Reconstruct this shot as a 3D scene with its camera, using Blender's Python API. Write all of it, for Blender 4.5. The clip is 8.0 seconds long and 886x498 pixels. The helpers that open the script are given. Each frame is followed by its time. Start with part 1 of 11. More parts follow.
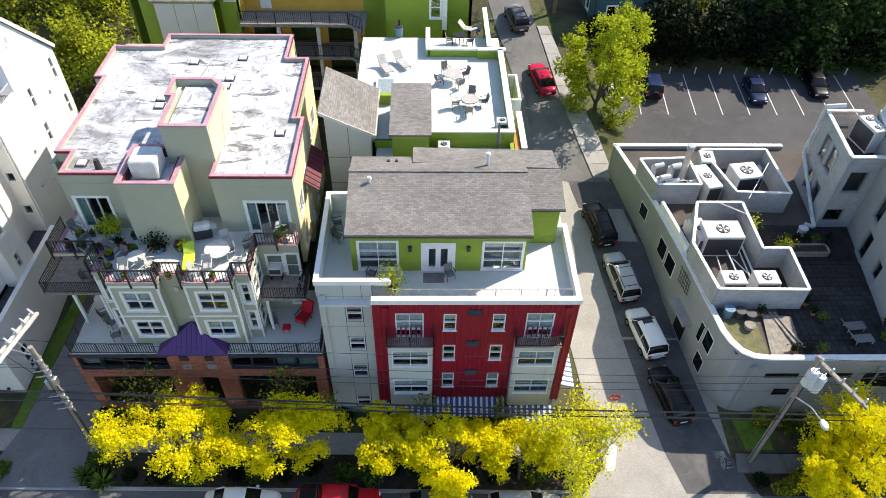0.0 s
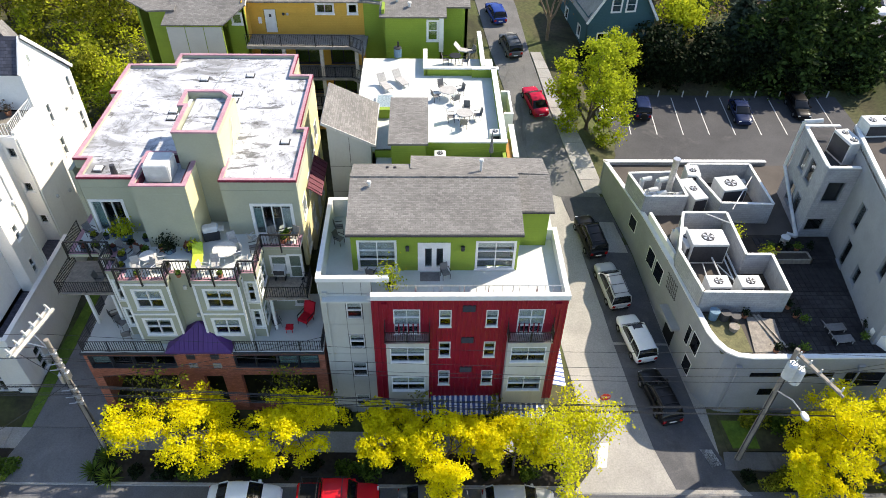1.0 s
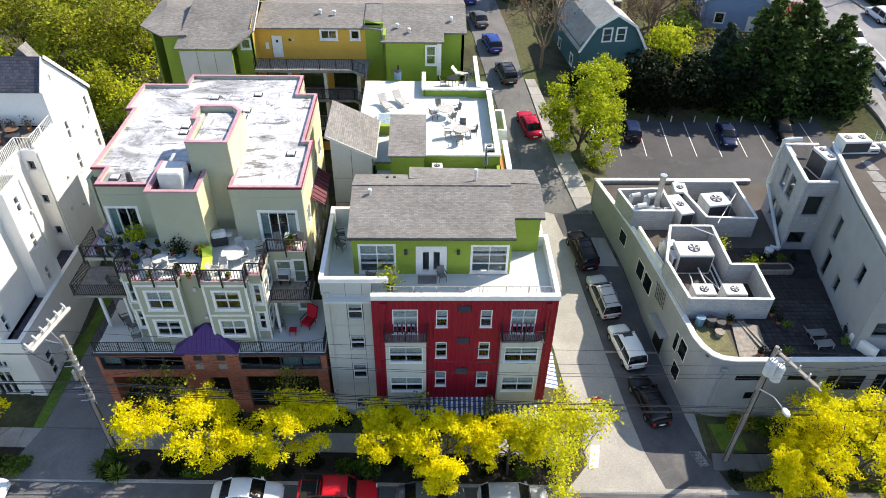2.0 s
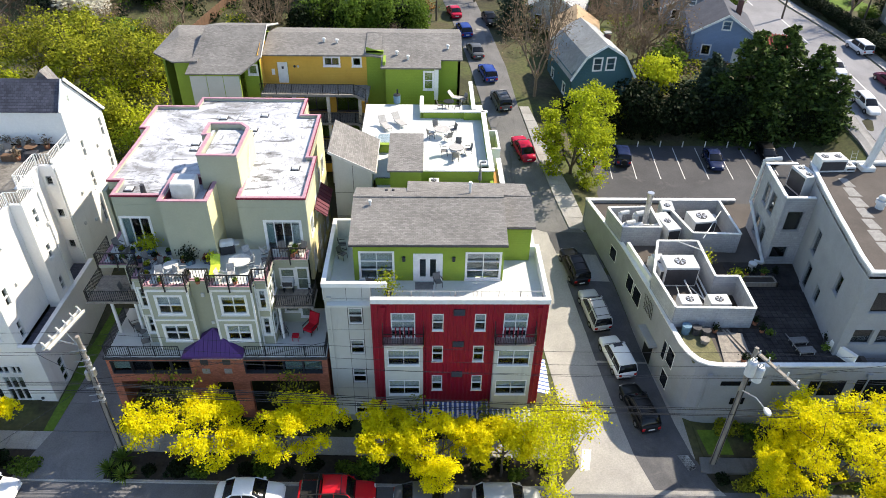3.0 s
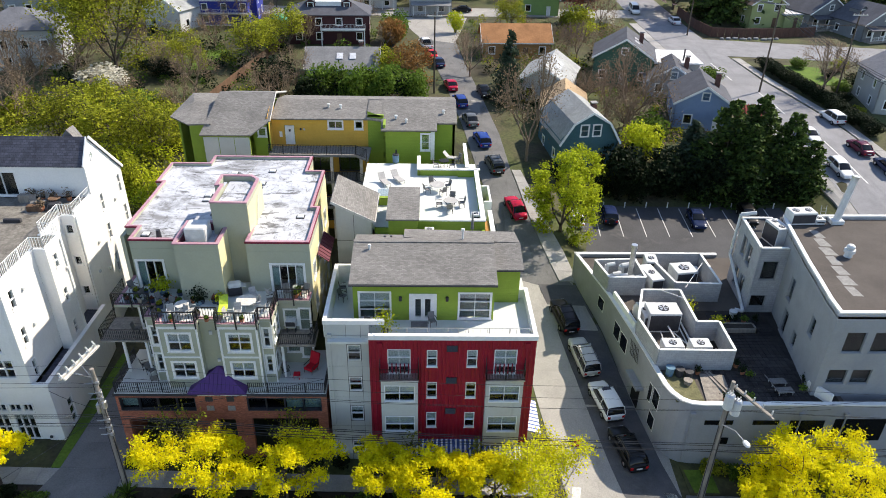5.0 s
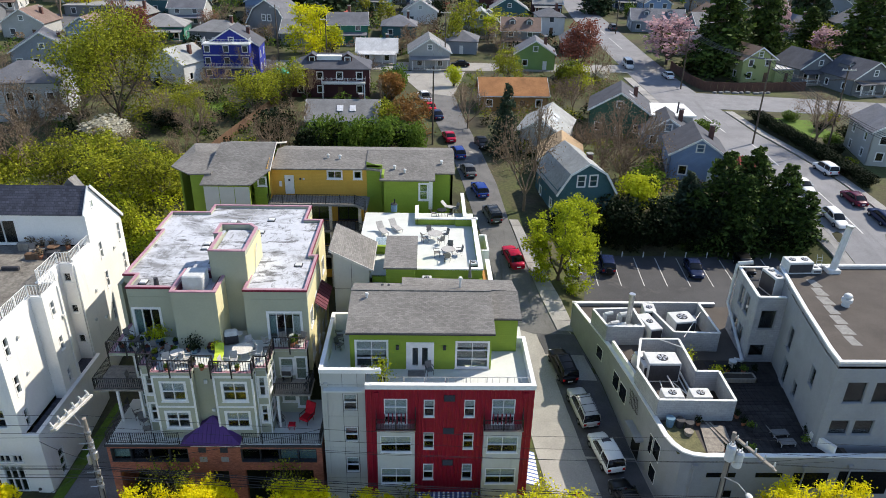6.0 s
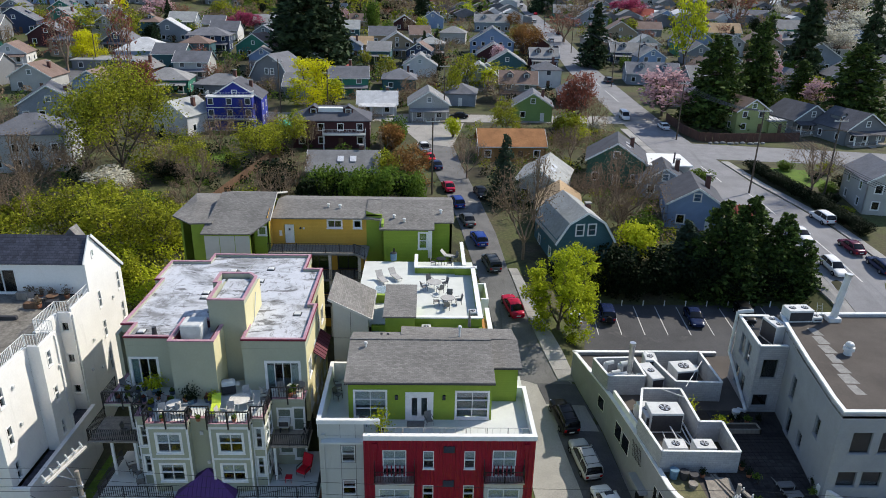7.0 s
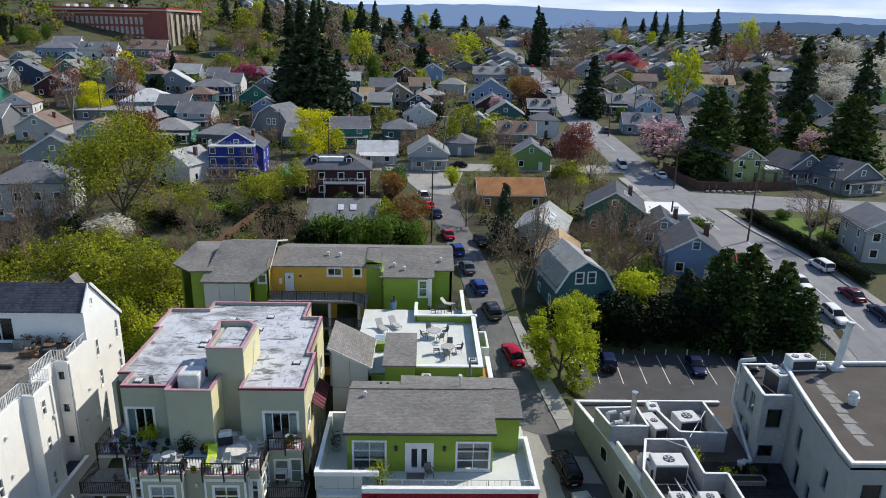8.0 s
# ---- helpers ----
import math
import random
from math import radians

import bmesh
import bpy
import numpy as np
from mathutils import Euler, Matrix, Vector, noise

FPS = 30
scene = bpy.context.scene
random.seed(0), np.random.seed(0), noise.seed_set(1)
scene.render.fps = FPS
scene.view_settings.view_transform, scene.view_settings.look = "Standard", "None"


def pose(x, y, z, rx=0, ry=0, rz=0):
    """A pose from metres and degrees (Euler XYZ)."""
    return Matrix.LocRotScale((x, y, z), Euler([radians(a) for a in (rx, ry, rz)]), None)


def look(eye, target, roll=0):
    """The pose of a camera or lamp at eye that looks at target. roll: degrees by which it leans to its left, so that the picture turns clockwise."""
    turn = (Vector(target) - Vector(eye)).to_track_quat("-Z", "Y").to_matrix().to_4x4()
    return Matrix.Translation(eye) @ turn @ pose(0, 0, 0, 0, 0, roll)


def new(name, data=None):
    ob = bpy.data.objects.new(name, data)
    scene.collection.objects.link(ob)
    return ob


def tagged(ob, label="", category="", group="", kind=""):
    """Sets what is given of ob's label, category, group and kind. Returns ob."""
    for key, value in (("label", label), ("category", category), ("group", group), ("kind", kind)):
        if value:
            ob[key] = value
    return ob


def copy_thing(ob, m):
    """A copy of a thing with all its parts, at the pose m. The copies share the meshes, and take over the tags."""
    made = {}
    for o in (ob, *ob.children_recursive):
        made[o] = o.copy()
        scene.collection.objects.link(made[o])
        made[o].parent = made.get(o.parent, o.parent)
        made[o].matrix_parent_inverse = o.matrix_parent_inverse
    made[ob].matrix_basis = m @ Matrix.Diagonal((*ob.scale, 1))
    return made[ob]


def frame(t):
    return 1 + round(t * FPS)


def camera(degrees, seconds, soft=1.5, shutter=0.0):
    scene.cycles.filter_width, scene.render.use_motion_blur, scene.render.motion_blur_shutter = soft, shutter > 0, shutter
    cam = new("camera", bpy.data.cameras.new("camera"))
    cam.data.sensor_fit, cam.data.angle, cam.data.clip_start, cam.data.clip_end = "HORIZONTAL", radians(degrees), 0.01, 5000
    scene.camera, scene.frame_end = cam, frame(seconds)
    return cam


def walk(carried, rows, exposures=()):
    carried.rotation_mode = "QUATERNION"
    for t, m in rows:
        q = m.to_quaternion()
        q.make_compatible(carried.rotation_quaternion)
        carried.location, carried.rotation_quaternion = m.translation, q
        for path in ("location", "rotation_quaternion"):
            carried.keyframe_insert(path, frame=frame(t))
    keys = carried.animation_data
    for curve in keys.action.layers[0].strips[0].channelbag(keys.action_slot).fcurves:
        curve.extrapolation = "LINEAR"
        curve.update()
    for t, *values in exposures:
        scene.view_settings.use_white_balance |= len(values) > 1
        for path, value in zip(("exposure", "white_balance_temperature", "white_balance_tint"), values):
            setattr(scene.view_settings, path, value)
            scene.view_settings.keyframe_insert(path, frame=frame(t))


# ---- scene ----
# ---- camera ----
cam = camera(65.3, 8.0, soft=0.9)
PATH = [
    (0, (3.144, -25.662, 43.741), (3.192, -24.251, 42.324), 1.4),
    (0.5, (3.286, -27.219, 43.761), (3.332, -25.773, 42.38), 1.3),
    (1, (3.38, -28.82, 43.665), (3.427, -27.336, 42.325), 1.2),
    (1.5, (3.459, -30.394, 43.639), (3.506, -28.875, 42.339), 1.2),
    (3, (3.706, -35.184, 43.585), (3.755, -33.566, 42.41), 1.2),
    (3.5, (3.835, -36.671, 43.568), (3.883, -35.023, 42.435), 1.2),
    (4, (3.907, -38.065, 43.51), (3.955, -36.388, 42.421), 1.3),
    (4.5, (3.965, -39.014, 43.483), (4.014, -37.31, 42.438), 1.2),
    (6, (4.124, -39.562, 43.382), (4.176, -37.758, 42.519), 1.3),
    (6.5, (4.106, -39.627, 43.401), (4.159, -37.794, 42.603), 1.3),
    (7, (4.131, -39.664, 43.369), (4.183, -37.804, 42.637), 1.2),
    (7.5, (4.066, -39.637, 43.38), (4.119, -37.752, 42.711), 1.2),
    (8, (4.04, -39.661, 43.382), (4.093, -37.754, 42.78), 1.2),
]
walk(cam, [(t, look(e, a, r)) for t, e, a, r in PATH], [(0, 0.98, 6900, 12), (3, 1.03, 6900, 12), (4.5, 0.9, 6850, 12), (6, 0.55, 6600, 11), (8, 0.17, 6350, 10)])

# ---- light ----
SUN_DIR = Vector((0.87, 0.51, 0.95)).normalized()
world = bpy.data.worlds.new("world")
scene.world = world
world.use_nodes = True
_wn = world.node_tree.nodes
_sky = _wn.new("ShaderNodeTexSky")
_sky.sky_type = "NISHITA"
_sky.sun_disc = False
_sky.sun_elevation = radians(43.3)
_sky.sun_rotation = radians(59.6)
_sky.air_density = 1.0
_sky.dust_density = 0.8
_sky.ozone_density = 1.0
_sky.altitude = 1200
world.node_tree.links.new(_sky.outputs[0], _wn["Background"].inputs[0])
_wn["Background"].inputs[1].default_value = 0.15
_sun = bpy.data.lights.new("sun", "SUN")
_sun.energy = 4.2
_sun.angle = radians(0.5)
_sun.color = (1.0, 0.925, 0.80)
sun = new("sun", _sun)
sun.matrix_world = look(SUN_DIR * 200, (0, 0, 0))
# ---- materials ----
MATS = {}


def mat(name, c1, c2=None, rough=0.8, scale=1.5, fine=18.0, bump=0.15, metal=0.0, rand=0.0, stretch=(1, 1, 1), spec=0.3, grain=0.25, bdist=0.02):
    """A surface of two tones with coarse patches, fine grain and relief."""
    m = bpy.data.materials.new(name)
    m.use_nodes = True
    n, l = m.node_tree.nodes, m.node_tree.links
    p = n["Principled BSDF"]
    c2 = c2 or tuple(v * 0.75 for v in c1)
    geo = n.new("ShaderNodeNewGeometry")
    mp = n.new("ShaderNodeMapping")
    mp.inputs["Scale"].default_value = stretch
    l.new(geo.outputs["Position"], mp.inputs[0])
    n1 = n.new("ShaderNodeTexNoise")
    n1.inputs["Scale"].default_value = scale
    n1.inputs["Detail"].default_value = 5
    n1.inputs["Roughness"].default_value = 0.62
    l.new(mp.outputs[0], n1.inputs["Vector"])
    ramp = n.new("ShaderNodeMapRange")
    ramp.inputs["From Min"].default_value, ramp.inputs["From Max"].default_value = 0.33, 0.67
    l.new(n1.outputs["Fac"], ramp.inputs["Value"])
    mix = n.new("ShaderNodeMix")
    mix.data_type = "RGBA"
    mix.inputs[6].default_value, mix.inputs[7].default_value = (*c1, 1), (*c2, 1)
    l.new(ramp.outputs[0], mix.inputs[0])
    n2 = n.new("ShaderNodeTexNoise")
    n2.inputs["Scale"].default_value = fine * 0.45
    n2.inputs["Detail"].default_value = 3
    l.new(mp.outputs[0], n2.inputs["Vector"])
    val = n.new("ShaderNodeMapRange")
    val.inputs["From Min"].default_value, val.inputs["From Max"].default_value = 0.25, 0.75
    val.inputs["To Min"].default_value, val.inputs["To Max"].default_value = 1 - grain * 0.65, 1 + grain * 0.65
    l.new(n2.outputs["Fac"], val.inputs["Value"])
    hsv = n.new("ShaderNodeHueSaturation")
    l.new(mix.outputs[2], hsv.inputs["Color"])
    last = val.outputs[0]
    if rand:
        info = n.new("ShaderNodeObjectInfo")
        rr = n.new("ShaderNodeMapRange")
        rr.inputs["To Min"].default_value, rr.inputs["To Max"].default_value = 1 - rand, 1 + rand
        l.new(info.outputs["Random"], rr.inputs["Value"])
        mul = n.new("ShaderNodeMath")
        mul.operation = "MULTIPLY"
        l.new(last, mul.inputs[0])
        l.new(rr.outputs[0], mul.inputs[1])
        last = mul.outputs[0]
    l.new(last, hsv.inputs["Value"])
    l.new(hsv.outputs[0], p.inputs["Base Color"])
    p.inputs["Roughness"].default_value = rough
    p.inputs["Metallic"].default_value = metal
    p.inputs["Specular IOR Level"].default_value = spec
    if bump:
        b = n.new("ShaderNodeBump")
        b.inputs["Strength"].default_value = bump
        b.inputs["Distance"].default_value = bdist
        l.new(n2.outputs["Fac"], b.inputs["Height"])
        l.new(b.outputs[0], p.inputs["Normal"])
    MATS[name] = m
    return m


def nodes_of(m):
    return m.node_tree.nodes, m.node_tree.links, m.node_tree.nodes["Principled BSDF"]


def lap(m, period=0.16, axis="Z", depth=0.02):
    """Adds horizontal or vertical board lines as relief."""
    n, l, p = nodes_of(m)
    geo = n.new("ShaderNodeNewGeometry")
    w = n.new("ShaderNodeTexWave")
    w.wave_type, w.bands_direction, w.wave_profile = "BANDS", axis, "SAW"
    w.inputs["Scale"].default_value = 2 * math.pi / (20 * period)
    l.new(geo.outputs["Position"], w.inputs["Vector"])
    b = n.new("ShaderNodeBump")
    b.inputs["Strength"].default_value, b.inputs["Distance"].default_value = 0.7, depth
    l.new(w.outputs["Fac"], b.inputs["Height"])
    old = p.inputs["Normal"].links
    if old:
        l.new(old[0].from_socket, b.inputs["Normal"])
    l.new(b.outputs[0], p.inputs["Normal"])
    return m


def courses(m, bw=0.32, rh=0.14, mortar=0.008, swap=False, vary=0.22, wall=False, mcol=0.55):
    """Adds rows of shingles or bricks: tone from piece to piece and sunk joints."""
    n, l, p = nodes_of(m)
    geo = n.new("ShaderNodeNewGeometry")
    sep = n.new("ShaderNodeSeparateXYZ")
    com = n.new("ShaderNodeCombineXYZ")
    l.new(geo.outputs["Position"], sep.inputs[0])
    if wall:
        add = n.new("ShaderNodeMath")
        l.new(sep.outputs["X"], add.inputs[0])
        l.new(sep.outputs["Y"], add.inputs[1])
        l.new(add.outputs[0], com.inputs["X"])
        l.new(sep.outputs["Z"], com.inputs["Y"])
    else:
        a, b = ("Y", "X") if swap else ("X", "Y")
        l.new(sep.outputs[a], com.inputs["X"])
        l.new(sep.outputs[b], com.inputs["Y"])
    br = n.new("ShaderNodeTexBrick")
    br.inputs["Color1"].default_value = (1 - vary,) * 3 + (1,)
    br.inputs["Color2"].default_value = (1 + vary,) * 3 + (1,)
    br.inputs["Mortar"].default_value = (mcol,) * 3 + (1,)
    br.inputs["Scale"].default_value = 1.0
    br.inputs["Mortar Size"].default_value = mortar
    br.inputs["Brick Width"].default_value = bw
    br.inputs["Row Height"].default_value = rh
    l.new(com.outputs[0], br.inputs["Vector"])
    old = p.inputs["Base Color"].links[0].from_socket
    mul = n.new("ShaderNodeMix")
    mul.data_type, mul.blend_type = "RGBA", "MULTIPLY"
    mul.inputs[0].default_value = 1.0
    l.new(old, mul.inputs[6])
    l.new(br.outputs["Color"], mul.inputs[7])
    l.new(mul.outputs[2], p.inputs["Base Color"])
    b = n.new("ShaderNodeBump")
    b.inputs["Strength"].default_value, b.inputs["Distance"].default_value = 0.5, 0.012
    b.invert = True
    l.new(br.outputs["Fac"], b.inputs["Height"])
    if p.inputs["Normal"].links:
        l.new(p.inputs["Normal"].links[0].from_socket, b.inputs["Normal"])
    l.new(b.outputs[0], p.inputs["Normal"])
    return m


def stains(m, col, scale=0.5, lo=0.56, hi=0.66, amount=0.8, stretch=(1, 1, 1)):
    """Adds dark dirty patches with shapes of their own."""
    n, l, p = nodes_of(m)
    geo = n.new("ShaderNodeNewGeometry")
    mp = n.new("ShaderNodeMapping")
    mp.inputs["Scale"].default_value = stretch
    l.new(geo.outputs["Position"], mp.inputs[0])
    t = n.new("ShaderNodeTexNoise")
    t.inputs["Scale"].default_value, t.inputs["Detail"].default_value, t.inputs["Roughness"].default_value = scale, 7, 0.7
    t.inputs["Distortion"].default_value = 0.6
    l.new(mp.outputs[0], t.inputs["Vector"])
    r = n.new("ShaderNodeMapRange")
    r.inputs["From Min"].default_value, r.inputs["From Max"].default_value, r.inputs["To Max"].default_value = lo, hi, amount
    l.new(t.outputs["Fac"], r.inputs["Value"])
    mix = n.new("ShaderNodeMix")
    mix.data_type = "RGBA"
    l.new(r.outputs[0], mix.inputs[0])
    l.new(p.inputs["Base Color"].links[0].from_socket, mix.inputs[6])
    mix.inputs[7].default_value = (*col, 1)
    l.new(mix.outputs[2], p.inputs["Base Color"])
    return m


def glass(name, tint=(0.74, 0.79, 0.8)):
    m = bpy.data.materials.new(name)
    m.use_nodes = True
    n, l = m.node_tree.nodes, m.node_tree.links
    n.remove(n["Principled BSDF"])
    tr, gl, mx, fr = (n.new("ShaderNodeBsdfTransparent"), n.new("ShaderNodeBsdfGlossy"), n.new("ShaderNodeMixShader"), n.new("ShaderNodeLayerWeight"))
    pw, ad = n.new("ShaderNodeMath"), n.new("ShaderNodeMath")
    pw.operation, ad.operation = "POWER", "MULTIPLY_ADD"
    tr.inputs[0].default_value = (*tint, 1)
    gl.inputs["Roughness"].default_value = 0.03
    gl.inputs["Color"].default_value = (0.9, 0.95, 1, 1)
    pw.inputs[1].default_value = 4.0
    ad.inputs[1].default_value, ad.inputs[2].default_value = 0.9, 0.05
    l.new(fr.outputs["Facing"], pw.inputs[0])
    l.new(pw.outputs[0], ad.inputs[0])
    l.new(ad.outputs[0], mx.inputs[0])
    l.new(tr.outputs[0], mx.inputs[1])
    l.new(gl.outputs[0], mx.inputs[2])
    l.new(mx.outputs[0], n["Material Output"].inputs[0])
    MATS[name] = m
    return m


def leaf(name, c1, c2, rand=0.12, thin=0.35):
    """Foliage: tone varies from leaf to leaf, and some light passes through."""
    m = bpy.data.materials.new(name)
    m.use_nodes = True
    n, l, p = nodes_of(m)
    geo, mix, info = n.new("ShaderNodeNewGeometry"), n.new("ShaderNodeMix"), n.new("ShaderNodeObjectInfo")
    mix.data_type = "RGBA"
    mix.inputs[6].default_value, mix.inputs[7].default_value = (*c1, 1), (*c2, 1)
    l.new(geo.outputs["Random Per Island"], mix.inputs[0])
    hsv, rr = n.new("ShaderNodeHueSaturation"), n.new("ShaderNodeMapRange")
    rr.inputs["To Min"].default_value, rr.inputs["To Max"].default_value = 1 - rand, 1 + rand
    l.new(info.outputs["Random"], rr.inputs["Value"])
    l.new(rr.outputs[0], hsv.inputs["Value"])
    l.new(mix.outputs[2], hsv.inputs["Color"])
    l.new(hsv.outputs[0], p.inputs["Base Color"])
    p.inputs["Roughness"].default_value = 0.7
    p.inputs["Specular IOR Level"].default_value = 0.1
    tl, ms = n.new("ShaderNodeBsdfTranslucent"), n.new("ShaderNodeMixShader")
    ms.inputs[0].default_value = thin
    l.new(hsv.outputs[0], tl.inputs[0])
    l.new(p.outputs[0], ms.inputs[1])
    l.new(tl.outputs[0], ms.inputs[2])
    l.new(ms.outputs[0], n["Material Output"].inputs[0])
    MATS[name] = m
    return m


def paint(name, c, rough=0.25, metal=0.0):
    m = mat(name, c, tuple(v * 0.93 for v in c), rough=rough, metal=metal, bump=0, grain=0.04, spec=0.22)
    nodes_of(m)[2].inputs["Coat Weight"].default_value = 0.15
    return m


# ---- building tools ----
class Geo:
    """Collects vertices and faces of one mesh."""

    def __init__(self):
        self.v, self.f, self.smooth = [], [], False

    def add(self, verts, faces):
        k = len(self.v)
        self.v.extend([tuple(p) for p in verts])
        self.f.extend([tuple(i + k for i in q) for q in faces])
        return self

    def box(self, x0, x1, y0, y1, z0, z1):
        return self.add([(x0, y0, z0), (x1, y0, z0), (x1, y1, z0), (x0, y1, z0), (x0, y0, z1), (x1, y0, z1), (x1, y1, z1), (x0, y1, z1)],
                        [(3, 2, 1, 0), (4, 5, 6, 7), (0, 1, 5, 4), (1, 2, 6, 5), (2, 3, 7, 6), (3, 0, 4, 7)])

    def bev(self, x0, x1, y0, y1, z0, z1, b=0.05):
        """A box with its upper edges and corners taken off."""
        lo = [(x0 + b, y0), (x1 - b, y0), (x1, y0 + b), (x1, y1 - b), (x1 - b, y1), (x0 + b, y1), (x0, y1 - b), (x0, y0 + b)]
        hi = [(x0 + 1.6 * b, y0 + b), (x1 - 1.6 * b, y0 + b), (x1 - b, y0 + 1.6 * b), (x1 - b, y1 - 1.6 * b), (x1 - 1.6 * b, y1 - b), (x0 + 1.6 * b, y1 - b), (x0 + b, y1 - 1.6 * b), (x0 + b, y0 + 1.6 * b)]
        vs = [(x, y, z0) for x, y in lo] + [(x, y, z1 - b) for x, y in lo] + [(x, y, z1) for x, y in hi]
        fs = [tuple(range(7, -1, -1)), tuple(range(16, 24))]
        for k in (0, 8):
            fs += [(k + i, k + (i + 1) % 8, k + 8 + (i + 1) % 8, k + 8 + i) for i in range(8)]
        return self.add(vs, fs)

    def prism(self, pts, z0, z1):
        n = len(pts)
        vs = [(x, y, z0) for x, y in pts] + [(x, y, z1) for x, y in pts]
        return self.add(vs, [tuple(range(n - 1, -1, -1)), tuple(range(n, 2 * n))] + [(i, (i + 1) % n, n + (i + 1) % n, n + i) for i in range(n)])

    def slab(self, quad, t):
        """A plate of thickness t below four corners."""
        q = [Vector(p) for p in quad]
        nrm = (q[1] - q[0]).cross(q[-1] - q[0]).normalized()
        if nrm.z < 0:
            nrm.negate()
        low = [p - nrm * t for p in q]
        n = len(q)
        return self.add(q + low, [tuple(range(n)), tuple(range(2 * n - 1, n - 1, -1))] + [(i, n + i, n + (i + 1) % n, (i + 1) % n) for i in range(n)])

    def rod(self, a, b, r, r2=None, n=8, cap=True):
        a, b = Vector(a), Vector(b)
        r2 = r if r2 is None else r2
        d = (b - a).normalized()
        u = d.orthogonal().normalized()
        w = d.cross(u)
        ring = [(math.cos(6.2832 * i / n), math.sin(6.2832 * i / n)) for i in range(n)]
        vs = [a + (u * c + w * s) * r for c, s in ring] + [b + (u * c + w * s) * r2 for c, s in ring]
        fs = [(i, (i + 1) % n, n + (i + 1) % n, n + i) for i in range(n)]
        if cap:
            fs += [tuple(range(n - 1, -1, -1)), tuple(range(n, 2 * n))]
        return self.add(vs, fs)

    def beam(self, a, b, w, h):
        """A square bar from a to b."""
        a, b = Vector(a), Vector(b)
        d = (b - a).normalized()
        s = d.cross(Vector((0, 0, 1)))
        s = s.normalized() if s.length > 1e-4 else Vector((1, 0, 0))
        u = s.cross(d)
        o = [(-w / 2, -h / 2), (w / 2, -h / 2), (w / 2, h / 2), (-w / 2, h / 2)]
        vs = [a + s * p + u * q for p, q in o] + [b + s * p + u * q for p, q in o]
        return self.add(vs, [(3, 2, 1, 0), (4, 5, 6, 7)] + [(i, (i + 1) % 4, 4 + (i + 1) % 4, 4 + i) for i in range(4)])

    def wall(self, o, u, w, h, holes=(), t=0.25, top=None):
        """A wall from o along the way u, facing to the right of u turned down (u = +x faces -y); holes are (u0, u1, z0, z1) from o. top: heights at both ends and ridge, for a gable."""
        o, u = Vector(o), Vector(u).normalized()
        inn = Vector((-u.y, u.x, 0)) * t
        us = sorted({0.0, w, *[min(w, max(0, q)) for hh in holes for q in hh[:2]]})
        zs = sorted({0.0, h, *[min(h, max(0, q)) for hh in holes for q in hh[2:]]})
        idx = {}

        def vid(i, j, k):
            if (i, j, k) not in idx:
                idx[i, j, k] = len(self.v)
                self.v.append(tuple(o + u * us[i] + Vector((0, 0, zs[j])) + (inn if k else Vector())))
            return idx[i, j, k]

        solid = {}
        for i in range(len(us) - 1):
            for j in range(len(zs) - 1):
                cu, cz = (us[i] + us[i + 1]) / 2, (zs[j] + zs[j + 1]) / 2
                solid[i, j] = not any(q[0] < cu < q[1] and q[2] < cz < q[3] for q in holes)
        for (i, j), s in solid.items():
            if not s:
                continue
            self.f.append((vid(i, j, 0), vid(i + 1, j, 0), vid(i + 1, j + 1, 0), vid(i, j + 1, 0)))
            self.f.append((vid(i, j + 1, 1), vid(i + 1, j + 1, 1), vid(i + 1, j, 1), vid(i, j, 1)))
            for di, dj, a, b in ((-1, 0, (i, j), (i, j + 1)), (1, 0, (i + 1, j + 1), (i + 1, j)), (0, -1, (i + 1, j), (i, j)), (0, 1, (i, j + 1), (i + 1, j + 1))):
                if not solid.get((i + di, j + dj), False):
                    self.f.append((vid(*a, 0), vid(*b, 0), vid(*b, 1), vid(*a, 1)))
        return self

    def ball(self, c, rx, ry, rz, n=10, m=6, lo=-1.0):
        c = Vector(c)
        rows = []
        for j in range(m + 1):
            s = lo + (1 - lo) * j / m
            a = math.asin(max(-1, min(1, s)))
            rows.append([(c.x + rx * math.cos(a) * math.cos(6.2832 * i / n), c.y + ry * math.cos(a) * math.sin(6.2832 * i / n), c.z + rz * math.sin(a)) for i in range(n)])
        return self.add([p for r in rows for p in r], [(j * n + i, j * n + (i + 1) % n, (j + 1) * n + (i + 1) % n, (j + 1) * n + i) for j in range(m) for i in range(n)])

    def turn(self, m, start=0):
        self.v[start:] = [tuple(m @ Vector(p)) for p in self.v[start:]]
        return self

    def mesh(self, name, material, fix=True):
        me = bpy.data.meshes.new(name)
        me.from_pydata(self.v, [], self.f)
        if fix and len(self.f) < 6000:
            bm = bmesh.new()
            bm.from_mesh(me)
            bmesh.ops.recalc_face_normals(bm, faces=bm.faces)
            bm.to_mesh(me)
            bm.free()
        if self.smooth:
            me.polygons.foreach_set("use_smooth", [True] * len(me.polygons))
        me.materials.append(MATS[material] if isinstance(material, str) else material)
        me.update()
        return me


def thing(name, label, category, at=(0, 0, 0), rz=0.0, group="", kind=""):
    ob = new(name)
    ob.empty_display_size = 0.2
    ob.matrix_world = pose(*at, 0, 0, rz)
    return tagged(ob, label, category, group, kind)


